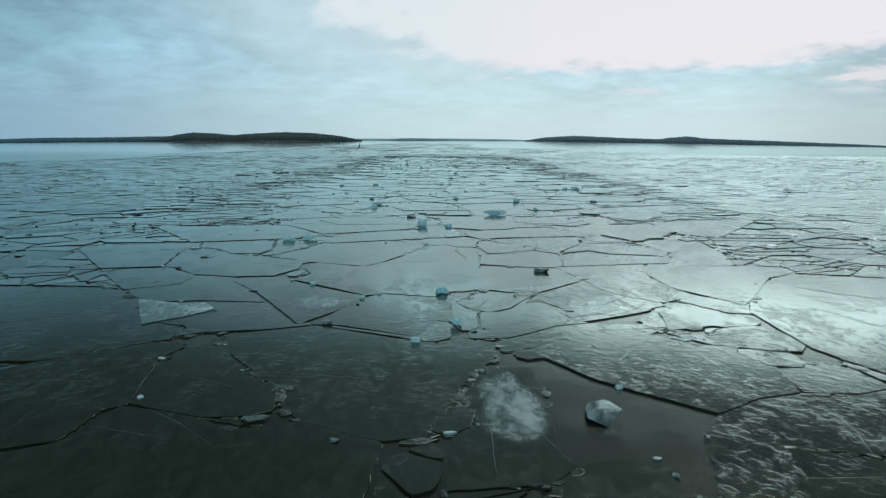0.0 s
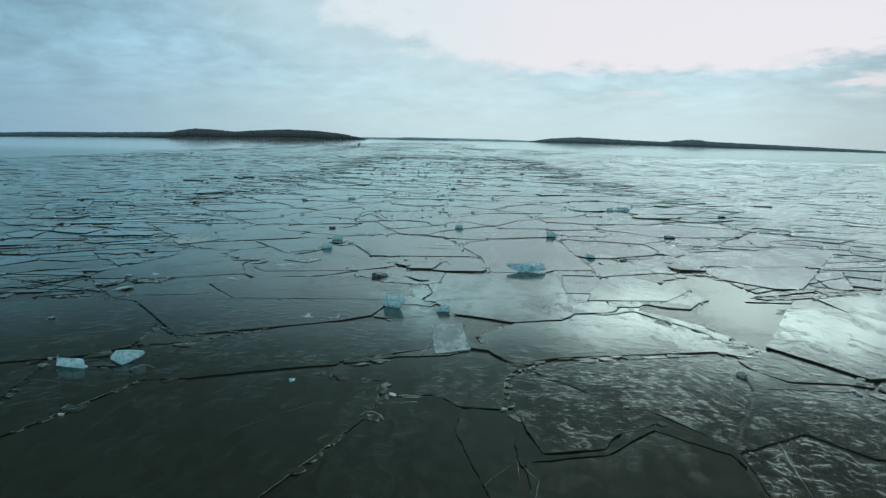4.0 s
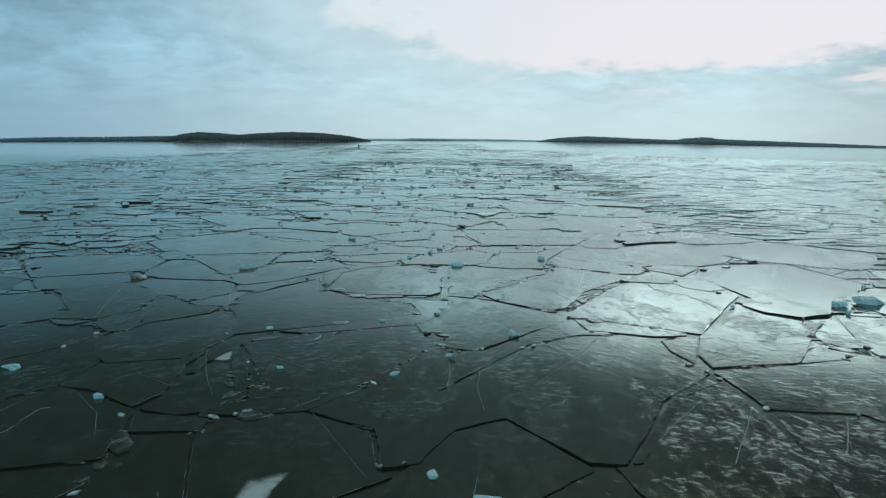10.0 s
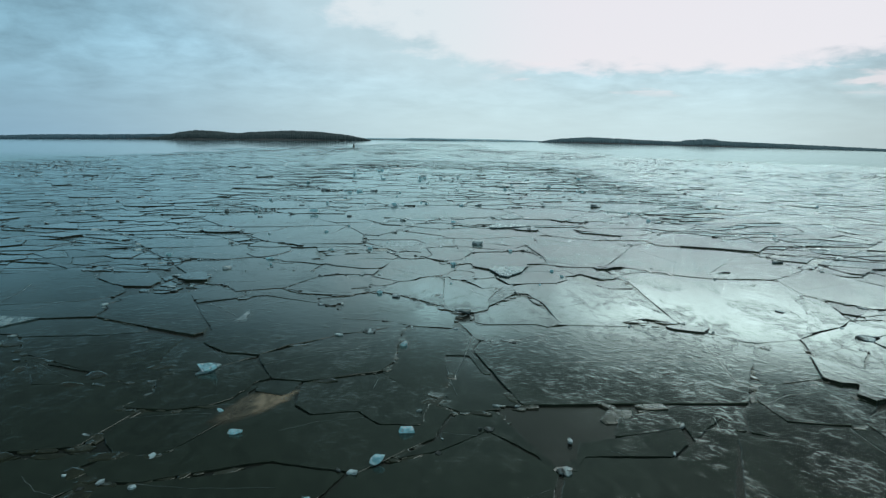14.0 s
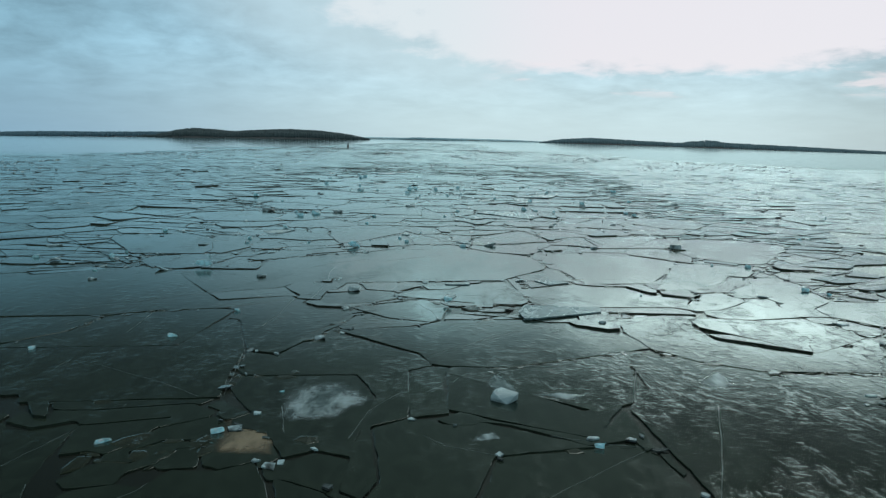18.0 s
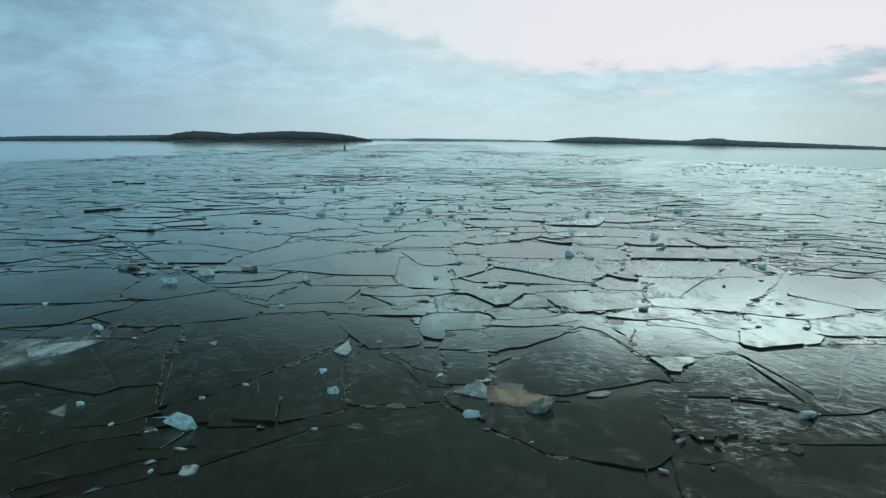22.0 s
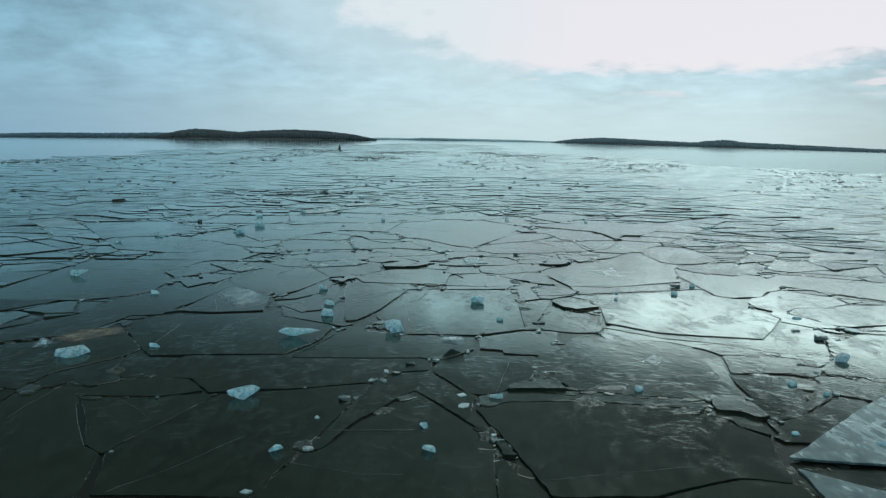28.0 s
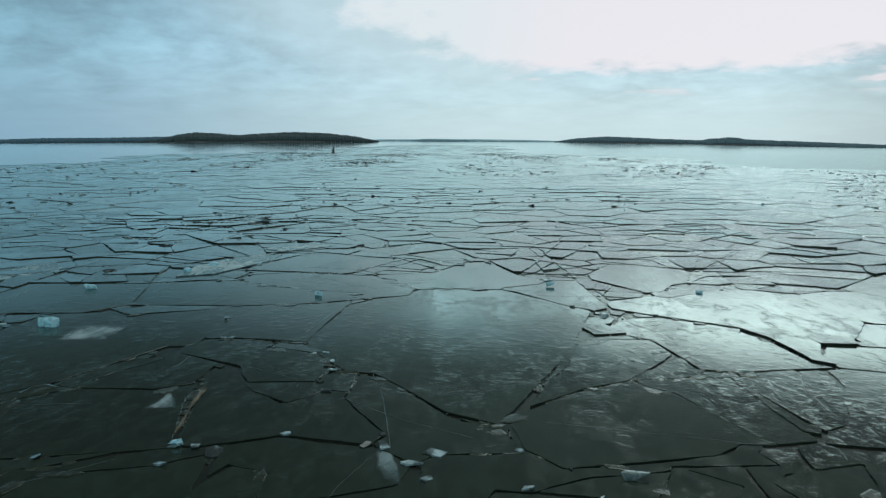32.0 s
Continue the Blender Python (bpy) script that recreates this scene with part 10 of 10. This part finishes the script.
block(2.36, 150.42, 0.94, 1.04, 0.19, -4, dark=True)
block(-3.78, 150.60, 0.17, 0.16, 0.05, -3)
block(-12.70, 153.90, 0.27, 0.29, 0.09, -6)
block(-8.85, 155.75, 0.39, 0.20, 0.12, 13)
block(-3.74, 155.90, 0.53, 0.48, 0.11, 6, dark=True)
block(6.66, 158.85, 0.40, 0.31, 0.08, -1, dark=True)
block(-7.76, 159.59, 0.29, 0.32, 0.09, 7)
block(3.94, 159.92, 0.25, 0.26, 0.08, 1)
block(0.62, 161.77, 0.46, 0.27, 0.15, -6)
block(-3.66, 164.14, 0.79, 0.87, 0.16, 12, dark=True)
block(9.54, 164.34, 0.19, 0.21, 0.06, 13)
block(-16.42, 165.25, 0.50, 0.55, 0.10, -8, dark=True)
block(17.97, 166.31, 0.51, 0.34, 0.16, 8)
block(-8.73, 166.86, 0.56, 0.61, 0.11, -9, dark=True)
block(-17.40, 167.41, 0.27, 0.25, 0.09, -2)
block(-12.33, 168.99, 1.14, 0.51, 0.24, 11)
block(-20.89, 169.91, 0.75, 0.82, 0.15, 12, dark=True)
block(-13.21, 172.44, 0.20, 0.14, 0.06, 2)
block(15.84, 173.23, 0.24, 0.27, 0.08, -3)
block(-5.69, 177.54, 1.01, 0.64, 0.32, 7)
block(-12.74, 178.18, 0.34, 0.38, 0.11, 0)
block(1.41, 178.62, 0.66, 0.30, 0.13, -1)
block(-8.80, 178.87, 0.27, 0.21, 0.09, -1)
block(10.08, 178.95, 0.66, 0.36, 0.13, 10, dark=True)
block(3.23, 179.20, 0.99, 0.92, 0.20, 8, dark=True)
block(-5.82, 179.50, 0.20, 0.18, 0.06, 5)
block(15.61, 179.65, 1.00, 0.71, 0.20, 9, dark=True)
block(-13.08, 180.13, 0.47, 0.51, 0.15, 3)
block(-2.38, 180.16, 0.40, 0.37, 0.13, 13)
block(-4.96, 180.63, 0.24, 0.13, 0.08, -8)
block(-2.99, 181.87, 0.31, 0.35, 0.10, 10)
block(-19.96, 182.90, 0.51, 0.36, 0.16, 12)
block(-1.70, 185.25, 0.22, 0.24, 0.07, 2)
block(-12.10, 186.35, 0.50, 0.41, 0.16, 5)
block(-6.36, 190.34, 0.40, 0.21, 0.11, -4)
block(8.81, 190.63, 0.53, 0.49, 0.11, 5, dark=True)
block(9.24, 192.39, 0.34, 0.28, 0.11, 3)
block(-8.44, 192.61, 0.19, 0.21, 0.06, 3)
block(-12.98, 194.88, 1.14, 0.51, 0.22, 8)
block(1.73, 195.28, 0.16, 0.18, 0.05, 0)
block(4.39, 195.81, 0.42, 0.46, 0.08, 11, dark=True)
block(-6.41, 196.02, 0.40, 0.44, 0.13, 10)
block(-0.10, 197.01, 0.33, 0.36, 0.11, -9)
block(-11.78, 197.01, 1.21, 0.60, 0.27, -13)
block(-13.98, 198.56, 0.40, 0.44, 0.13, 11)
block(-16.61, 198.77, 1.69, 0.76, 0.13, -15, dark=True)
block(-16.65, 198.78, 1.45, 0.65, 0.20, 6, dark=True)
block(-10.19, 198.79, 1.32, 0.59, 0.16, -13, dark=True)
block(-14.05, 198.82, 0.39, 0.53, 0.10, 14)
block(0.52, 199.06, 0.23, 0.26, 0.07, -8)
block(10.00, 200.26, 0.35, 0.38, 0.07, -1, dark=True)
block(-15.37, 200.43, 0.26, 0.36, 0.07, 1)
block(18.13, 201.63, 0.63, 0.75, 0.16, -10)
block(1.09, 201.83, 0.49, 0.22, 0.13, 3)
block(10.52, 202.57, 0.34, 0.38, 0.11, 0)
block(17.74, 203.26, 0.55, 0.77, 0.14, 5)
block(6.53, 203.40, 0.32, 0.35, 0.06, 4, dark=True)
block(-13.11, 203.76, 0.29, 0.13, 0.07, -3)
block(8.84, 203.87, 0.60, 0.27, 0.11, -5)
block(7.86, 205.05, 0.71, 0.77, 0.23, 6)
block(-3.66, 206.17, 1.54, 0.69, 0.15, -1, dark=True)
block(0.25, 207.38, 0.11, 0.12, 0.05, -3)
block(0.62, 208.83, 0.22, 0.24, 0.07, 6)
block(-17.78, 208.85, 0.39, 0.43, 0.13, -8)
block(14.49, 209.15, 1.06, 0.58, 0.21, 10, dark=True)
block(-6.70, 209.57, 0.23, 0.26, 0.07, 6)
block(-3.47, 209.88, 0.16, 0.17, 0.05, 8)
block(3.62, 211.52, 0.26, 0.25, 0.08, 4)
block(15.02, 212.92, 0.91, 0.59, 0.26, -2)
block(2.19, 213.51, 0.22, 0.18, 0.07, -12)
block(-12.55, 214.26, 0.17, 0.15, 0.05, -2)
block(-22.19, 214.47, 0.75, 0.58, 0.24, -7)
block(-10.21, 214.54, 0.27, 0.12, 0.07, -9)
block(9.46, 215.00, 0.57, 0.63, 0.18, 13)
block(5.18, 215.01, 0.69, 0.76, 0.14, -1, dark=True)
block(-3.79, 216.07, 0.39, 0.43, 0.13, -7)
block(-9.85, 216.79, 0.33, 0.17, 0.10, 3)
block(9.77, 216.79, 0.40, 0.44, 0.13, 0)
block(21.31, 217.11, 0.72, 0.42, 0.17, -4)
block(2.93, 217.90, 0.27, 0.29, 0.09, 5)
block(5.55, 217.98, 0.49, 0.54, 0.16, 3)
block(-3.52, 220.64, 0.45, 0.21, 0.15, -13)
block(-0.14, 220.84, 0.39, 0.42, 0.12, 8)
block(10.49, 221.81, 0.57, 0.26, 0.14, -8)
block(-0.33, 222.32, 0.28, 0.29, 0.09, -13)
block(8.72, 222.45, 0.25, 0.13, 0.08, -5)
block(-3.01, 222.67, 0.16, 0.17, 0.05, 10)
block(-5.31, 223.96, 1.26, 0.53, 0.20, 45)
block(-2.58, 224.05, 0.42, 0.46, 0.08, 2, dark=True)
block(1.53, 224.44, 0.44, 0.21, 0.10, -10)
block(5.63, 225.35, 0.38, 0.42, 0.12, 5)
block(10.89, 225.40, 0.24, 0.21, 0.08, 1)
block(-11.69, 227.19, 1.38, 0.58, 0.22, 40)
block(-1.05, 227.23, 0.39, 0.18, 0.08, 2, dark=True)
block(11.54, 227.38, 0.19, 0.21, 0.06, -11)
block(-13.35, 228.35, 0.32, 0.25, 0.10, 1)
block(-9.63, 228.36, 0.49, 0.22, 0.12, 2)
block(13.03, 228.75, 0.58, 0.43, 0.19, 12)
block(0.23, 229.05, 1.05, 0.72, 0.21, 0, dark=True)
block(-5.08, 229.84, 1.83, 0.82, 0.31, -2)
block(-1.93, 231.22, 0.89, 0.81, 0.28, -4)
block(13.60, 231.34, 0.58, 0.64, 0.12, 9, dark=True)
block(2.02, 233.06, 0.33, 0.37, 0.11, -13)
block(-4.78, 233.11, 0.62, 0.68, 0.20, -7)
block(13.63, 233.51, 0.42, 0.21, 0.12, -5)
block(23.10, 234.07, 1.05, 0.67, 0.26, 2)
block(-5.10, 235.03, 0.57, 0.63, 0.18, 9)
block(1.18, 236.11, 0.75, 0.68, 0.24, 10)
block(-13.05, 236.34, 0.47, 0.38, 0.15, 4)
block(7.38, 237.35, 0.24, 0.26, 0.08, -1)
block(-5.90, 238.05, 0.56, 0.44, 0.18, 2)
block(3.99, 238.54, 0.14, 0.11, 0.05, 9)
block(10.36, 238.65, 0.42, 0.19, 0.13, 12)
block(7.69, 238.72, 0.28, 0.16, 0.09, 13)
block(-18.47, 240.05, 1.17, 0.56, 0.26, -5)
block(10.87, 240.50, 0.62, 0.29, 0.12, -2, dark=True)
block(11.78, 240.67, 0.31, 0.34, 0.10, -5)
block(4.65, 243.90, 0.25, 0.28, 0.05, -13, dark=True)
block(3.88, 249.47, 0.82, 0.37, 0.11, 0, dark=True)
block(-6.38, 250.69, 0.34, 0.37, 0.11, 0)
block(-21.75, 251.18, 0.93, 0.57, 0.14, -15)
block(-20.56, 254.32, 0.91, 0.41, 0.15, -4)
block(-15.62, 256.75, 0.80, 0.55, 0.24, 10)
block(-15.73, 256.79, 0.88, 0.99, 0.21, 5)
block(-15.34, 260.89, 1.09, 0.52, 0.29, -7)
block(5.78, 263.43, 0.45, 0.49, 0.09, -11, dark=True)
block(-6.45, 266.77, 0.51, 0.44, 0.16, -6)
block(-17.38, 267.76, 0.79, 0.36, 0.17, -10)
block(11.05, 268.38, 0.36, 0.40, 0.12, -4)
block(4.29, 269.46, 0.54, 0.38, 0.17, 11)
block(-14.48, 272.15, 0.59, 0.50, 0.11, -15)
block(-14.48, 272.21, 0.59, 0.45, 0.19, -5)
block(-13.76, 274.24, 0.69, 0.44, 0.18, 8)
block(-13.94, 274.43, 0.68, 0.48, 0.10, 0)


# ---- the rest of the field: cracked sheets filling the space between ----
def clip(poly, px, py, nx, ny):
    """Keeps the part of poly where (p - (px, py)) . n <= 0."""
    out = []
    d = [(x - px) * nx + (y - py) * ny for x, y in poly]
    for i, p in enumerate(poly):
        j = i - 1
        if (d[j] <= 0) != (d[i] <= 0):
            u = d[j] / (d[j] - d[i])
            out.append((poly[j][0] + u * (p[0] - poly[j][0]), poly[j][1] + u * (p[1] - poly[j][1])))
        if d[i] <= 0:
            out.append(p)
    return out


def outside(poly, rim):
    """The pieces of poly that lie clear of a floe's rim."""
    edges = []
    for a, b in zip(rim, rim[1:] + rim[:1]):
        nx, ny = b[1] - a[1], a[0] - b[0]
        n = math.hypot(nx, ny) or 1
        edges.append((a[0] + 0.04 * nx / n, a[1] + 0.04 * ny / n, nx / n, ny / n))
    for px, py, nx, ny in edges:
        if all((x - px) * nx + (y - py) * ny >= 0 for x, y in poly):
            return [poly]
    out = []
    for px, py, nx, ny in edges:
        piece = clip(poly, px, py, -nx, -ny)
        if len(piece) > 2:
            out.append(piece)
        poly = clip(poly, px, py, nx, ny)
        if len(poly) < 3:
            break
    return out


def edge_left(y):
    return float(np.interp(y, (0, 199, 280, 500, 760, 1300), (-138, -122, -107, -104, -76, -30))) + 5 * math.sin(y * 0.031) + 4 * math.sin(y * 0.11)


def edge_right(y):
    return float(np.interp(y, (0, 263, 358, 384, 432, 533, 620, 760, 1300), (290, 161, 115, 96, 76, 50, 18, -8, -22))) + 5 * math.sin(y * 0.05) + 3 * math.sin(y * 0.17)


def sites():
    """Middles of the sheets, closer together where the ice is broken small."""
    rnd = random.Random(11)
    bins, pts = {}, []
    for y0, y1, size, tries in ((-15, 130, 1.0, 9000), (130, 300, 1.0, 12000), (300, 460, 1.6, 7000), (460, 780, 2.6, 5000), (780, 1250, 4.0, 1500)):
        for _ in range(tries):
            y = rnd.uniform(y0, y1)
            lo, hi = edge_left(y), edge_right(y)
            reach = 30 + 0.62 * (y + 20)
            lo, hi = max(lo, -reach), min(hi, reach)
            if hi <= lo:
                continue
            x = rnd.uniform(lo, hi)
            calm = 0.5 + 0.5 * noise.noise((x * 0.035, y * 0.03, 4.2))
            r = size * rnd.choice((1.6, 2.6, 3.6, 4.6)) * (0.65 + 0.7 * calm)
            key = (int(x // 5), int(y // 5))
            if all((x - a) ** 2 + (y - b) ** 2 > (0.5 * (r + c)) ** 2 for i in (-1, 0, 1) for j in (-1, 0, 1) for a, b, c in bins.get((key[0] + i, key[1] + j), ())):
                bins.setdefault(key, []).append((x, y, r))
                pts.append((x, y, r))
    return bins, pts


def cells():
    """Straight-cracked sheets round the sites, cut back from the floes laid by hand."""
    bins, pts = sites()
    laid = {}
    for h in LAID:
        xs, ys = [p[0] for p in h], [p[1] for p in h]
        for i in range(int((min(xs) - 9) // 5), int((max(xs) + 9) // 5) + 1):
            for j in range(int((min(ys) - 9) // 5), int((max(ys) + 9) // 5) + 1):
                laid.setdefault((i, j), []).append(h)
    for x, y, r in pts:
        R = 2.6 * max(r, 1.5)
        poly = [(x - R, y - R), (x + R, y - R), (x + R, y + R), (x - R, y + R)]
        i, j = int(x // 5), int(y // 5)
        near = [(a, b, c) for di in (-2, -1, 0, 1, 2) for dj in (-2, -1, 0, 1, 2) for a, b, c in bins.get((i + di, j + dj), ()) if a != x or b != y]
        near.sort(key=lambda p: (p[0] - x) ** 2 + (p[1] - y) ** 2)
        for a, b, c in near[:22]:
            dx, dy = a - x, b - y
            d2 = dx * dx + dy * dy
            u = 0.5 + 0.5 * (0.25 * (r * r - c * c)) / d2
            u = min(0.85, max(0.15, u))
            poly = clip(poly, x + u * dx, y + u * dy, dx, dy)
            if len(poly) < 3:
                break
        if len(poly) < 3:
            continue
        rest = [poly]
        for h in laid.get((i, j), ()):
            rest = [q for p in rest for q in outside(p, h)]
        for p in rest:
            yield x, y, r, p


JOINTS = []   # places where cracks meet


def broken(poly, rnd, want):
    """Breaks a sheet along straight cracks until its pieces are about as large as wanted."""
    area = area_of(poly)
    if area < want * rnd.uniform(0.7, 2.2) or len(poly) < 3:
        return [poly]
    mx, my = sum(p[0] for p in poly) / len(poly), sum(p[1] for p in poly) / len(poly)
    spread = math.sqrt(area)
    a, b = max(zip(poly, poly[1:] + poly[:1]), key=lambda e: (e[0][0] - e[1][0]) ** 2 + (e[0][1] - e[1][1]) ** 2)
    turn = math.atan2(b[1] - a[1], b[0] - a[0]) + rnd.gauss(0, 0.6)
    nx, ny = math.cos(turn), math.sin(turn)
    mx, my = mx + rnd.uniform(-0.22, 0.22) * spread * nx, my + rnd.uniform(-0.22, 0.22) * spread * ny
    out = []
    for s in (1, -1):
        half = clip(poly, mx, my, s * nx, s * ny)
        if len(half) >= 3:
            out += broken(half, rnd, want)
    return out


def fill():
    rnd = random.Random(5)
    near, wide = ([], []), ([], [])
    single = 0
    pieces = []
    for x, y, r, sheet in cells():
        small = 0.5 + 0.5 * noise.noise((x * 0.05, y * 0.05, 9.1))
        want = (1.2 + 14 * small ** 1.4 + (7 if abs(x) < 16 and y < 275 else 0)) * (1.15 if y < 300 and abs(x) < 40 else 1.4 if y < 300 else 4.0 if y < 460 else 9.0)
        pieces += broken(sheet, rnd, want)
    for poly in pieces:
        area = area_of(poly)
        rim = sum(math.hypot(a[0] - b[0], a[1] - b[1]) for a, b in zip(poly, poly[1:] + poly[:1]))
        if area < (0.25 if abs(poly[0][0]) < 15 and poly[0][1] < 272 else 0.06) or 2 * area / rim < 0.15 or rnd.random() < 0.03:
            continue
        if 10 < poly[0][1] < 330:
            JOINTS.append(poly[0])
        gap = rnd.choice((0.010, 0.012, 0.016, 0.024, 0.04, 0.07))
        mx, my = sum(p[0] for p in poly) / len(poly), sum(p[1] for p in poly) / len(poly)
        k = max(0.5, 1 - gap / math.sqrt(area / 3.14))
        poly = [((px - mx) * k, (py - my) * k) for px, py in poly]
        # weld corners that lie almost on one another
        slim = [p for p, q in zip(poly, poly[1:] + poly[:1]) if math.hypot(p[0] - q[0], p[1] - q[1]) > 0.10]
        if len(slim) < 3:
            continue
        if single < 295 and abs(mx) < 30 and 8 < my < 345 and area > 0.4:
            floe(*[(px + mx, py + my) for px, py in slim], look_=rnd.choice(("smooth", "smooth", "wrinkled")), crumbs=rnd.random() < 0.4)
            single += 1
            continue
        far = my > 345 or abs(mx) > 60
        close = abs(mx) < 30 and my < 345
        verts, faces = near if close else wide
        outline = [Vector(p) for p in slim] if far else ragged(slim, rnd, 0.25 if close else 0.6, 0.12)
        rough = not close and noise.noise((mx * 0.045, my * 0.03, 7.7)) > -0.08
        up = (rnd.uniform(0.014, 0.036) if close else rnd.uniform(0.008, 0.026) if my < 300 and abs(mx) < 45 else rnd.uniform(0.006, 0.026)) + (rnd.uniform(0.02, 0.10) if rough and my < 300 and rnd.random() < 0.06 and area < 4 else 0)
        lean = 0.04 if rough and rnd.random() < 0.12 and area < 2.5 else 0.008 if my < 300 else 0.003
        sx, sy = rnd.gauss(0, lean), rnd.gauss(0, lean) - min(0.016, (rnd.uniform(0.006, 0.022) if close else rnd.uniform(-0.006, 0.008)) / (0.5 * math.sqrt(area)))
        if mx < -15 and (my > 210 or mx < -28):
            up *= 2.2
        up += 0.5 * math.sqrt(area) * (abs(sx) + abs(sy)) * 0.6
        first, n = len(verts), len(outline)
        z0 = sag(mx)
        for level, inset in ((-0.08, 1.0), (up - 0.008, 1.0), (up, 0.995)):
            for p in outline:
                verts.append((mx + p.x * inset, my + p.y * inset, z0 + level + (p.x * sx + p.y * sy if level > 0 else 0)))
        for ring in (0, n):
            for q in range(n):
                faces.append((first + ring + q, first + ring + (q + 1) % n, first + ring + n + (q + 1) % n, first + ring + n + q))
        faces.append(tuple(range(first + 2 * n, first + 3 * n)))
    for (verts, faces), name, mat, label in ((near, "cracked_ice", M_NEAR, "small dark floes wedged between the larger ones"), (wide, "broken_ice", M_FAR, "field of cracked dark floes stretching across the lake")):
        me = bpy.data.meshes.new(name)
        me.from_pydata(verts, [], faces)
        me.materials.append(mat)
        tagged(new(name, me), label, "broken ice", kind="stuff")


fill()


# ---- small broken ice caught in the joints ----
def brash_spots(rnd):
    """Where slivers lie: along the cracks, at corners where floes meet, and in drifts across the field and along its rims."""
    for x, y in JOINTS:
        if rnd.random() < (0.30 if y < 130 else 0.42) and noise.noise((x * 0.06, y * 0.06, 3.3)) > -0.1:
            yield x, y, 1.0, 0.012
    for rim, ob, top in FLOES:
        for x, y in rim:
            if rnd.random() < 0.30 and noise.noise((x * 0.16, y * 0.16, 5.1)) > 0.02:
                yield x + rnd.gauss(0, 0.12), y + rnd.gauss(0, 0.12), 0.55, top - 0.005
    for _ in range(40000):
        y = 620 * rnd.random() ** 0.8
        lo, hi = edge_left(y), edge_right(y)
        reach = 24 + 0.62 * y
        x = rnd.uniform(max(lo, -reach), min(hi, reach))
        if abs(x) < 14 and y < 290 or x > -14 and rnd.random() < 0.3:
            continue
        drift = noise.noise((x * 0.05, y * 0.022, 8.8)) + 0.5 * noise.noise((x * 0.2, y * 0.08, 1.8))
        rim = math.exp(-(x - lo) / 9) + 0.6 * math.exp(-(hi - x) / 12)
        if drift + 0.6 * rim > rnd.uniform(0.05, 0.95):
            yield x, y, 1.15 + 0.6 * rim + y / 500, 0.02


def shards():
    """Thin slivers of ice tipped up along the cracks."""
    rnd = random.Random(21)
    verts, faces = [], []
    for x, y, size, base in brash_spots(rnd):
        n = rnd.choice((4, 4, 5, 6))
        wide = size * rnd.uniform(0.10, 0.32) * (1 if rnd.random() < 0.85 else 1.7)
        long = wide * rnd.uniform(0.35, 0.9)
        tip = 0.09 if size <= 1 else 0.13
        turn, lean, roll = rnd.uniform(0, 6.28), rnd.gauss(0, tip), rnd.gauss(0, tip)
        thick = rnd.uniform(0.02, 0.05) * max(1.0, size)
        first = len(verts)
        ring = []
        for q in range(n):
            a = 6.283 * (q + rnd.uniform(-0.3, 0.3)) / n
            u, v = wide * math.cos(a), long * math.sin(a)
            ring.append((x + u * math.cos(turn) - v * math.sin(turn), y + u * math.sin(turn) + v * math.cos(turn), u * lean + v * roll))
        for up in (0.0, thick):
            for a, b, c in ring:
                verts.append((a, b, sag(x) + base + c + up))
        for q in range(n):
            faces.append((first + q, first + (q + 1) % n, first + n + (q + 1) % n, first + n + q))
        faces.append(tuple(first + n + q for q in range(n)))
    me = bpy.data.meshes.new("ice_shards")
    me.from_pydata(verts, [], faces)
    me.materials.append(M_SHARD)
    tagged(new("ice_shards", me), "small dark and pale slivers of broken ice along the cracks", "ice shards", kind="stuff")


shards()


# ---- loose lumps farther out to either side ----
def scatter():
    rnd = random.Random(33)
    spots = [p for p in JOINTS if 9 < abs(p[0]) < 62 and 25 < p[1] < 325]
    for x, y in rnd.sample(spots, 110):
        w = rnd.uniform(0.16, 0.5)
        block(x, y, w, w * rnd.uniform(0.6, 1.1), w * rnd.uniform(0.22, 0.4), rnd.uniform(0, 180), base=0.03, dark=rnd.random() < 0.2)


scatter()


# ---- the channel buoy ----
def lathe(profile, sides=20):
    bm = bmesh.new()
    rings = [[bm.verts.new((r * math.cos(6.28319 * k / sides), r * math.sin(6.28319 * k / sides), z)) for k in range(sides)] for r, z in profile]
    for a, b in zip(rings, rings[1:]):
        for k in range(sides):
            bm.faces.new((a[k], a[(k + 1) % sides], b[(k + 1) % sides], b[k])).smooth = True
    bm.faces.new(rings[0][::-1])
    bm.faces.new(rings[-1])
    return bm


def buoy(x, y):
    ob = tagged(new("channel_buoy"), "green steel channel buoy standing among the floes", "buoy")
    ob.matrix_world = pose(x, y, sag(x), 0, 2, 0)
    part("float", lathe(((0.75, -0.6), (0.95, -0.1), (0.95, 0.35), (0.8, 0.55), (0.45, 0.7))), M_BUOY_BASE, ob, "wet black float")
    part("body", lathe(((0.45, 0.7), (0.62, 0.9), (0.6, 1.7), (0.42, 2.4), (0.3, 2.6))), M_BUOY, ob)
    part("topmark", lathe(((0.05, 2.6), (0.34, 2.75), (0.03, 3.5))), M_BUOY, ob, "green cone topmark")
    return ob


buoy(-73.2, 627.0)
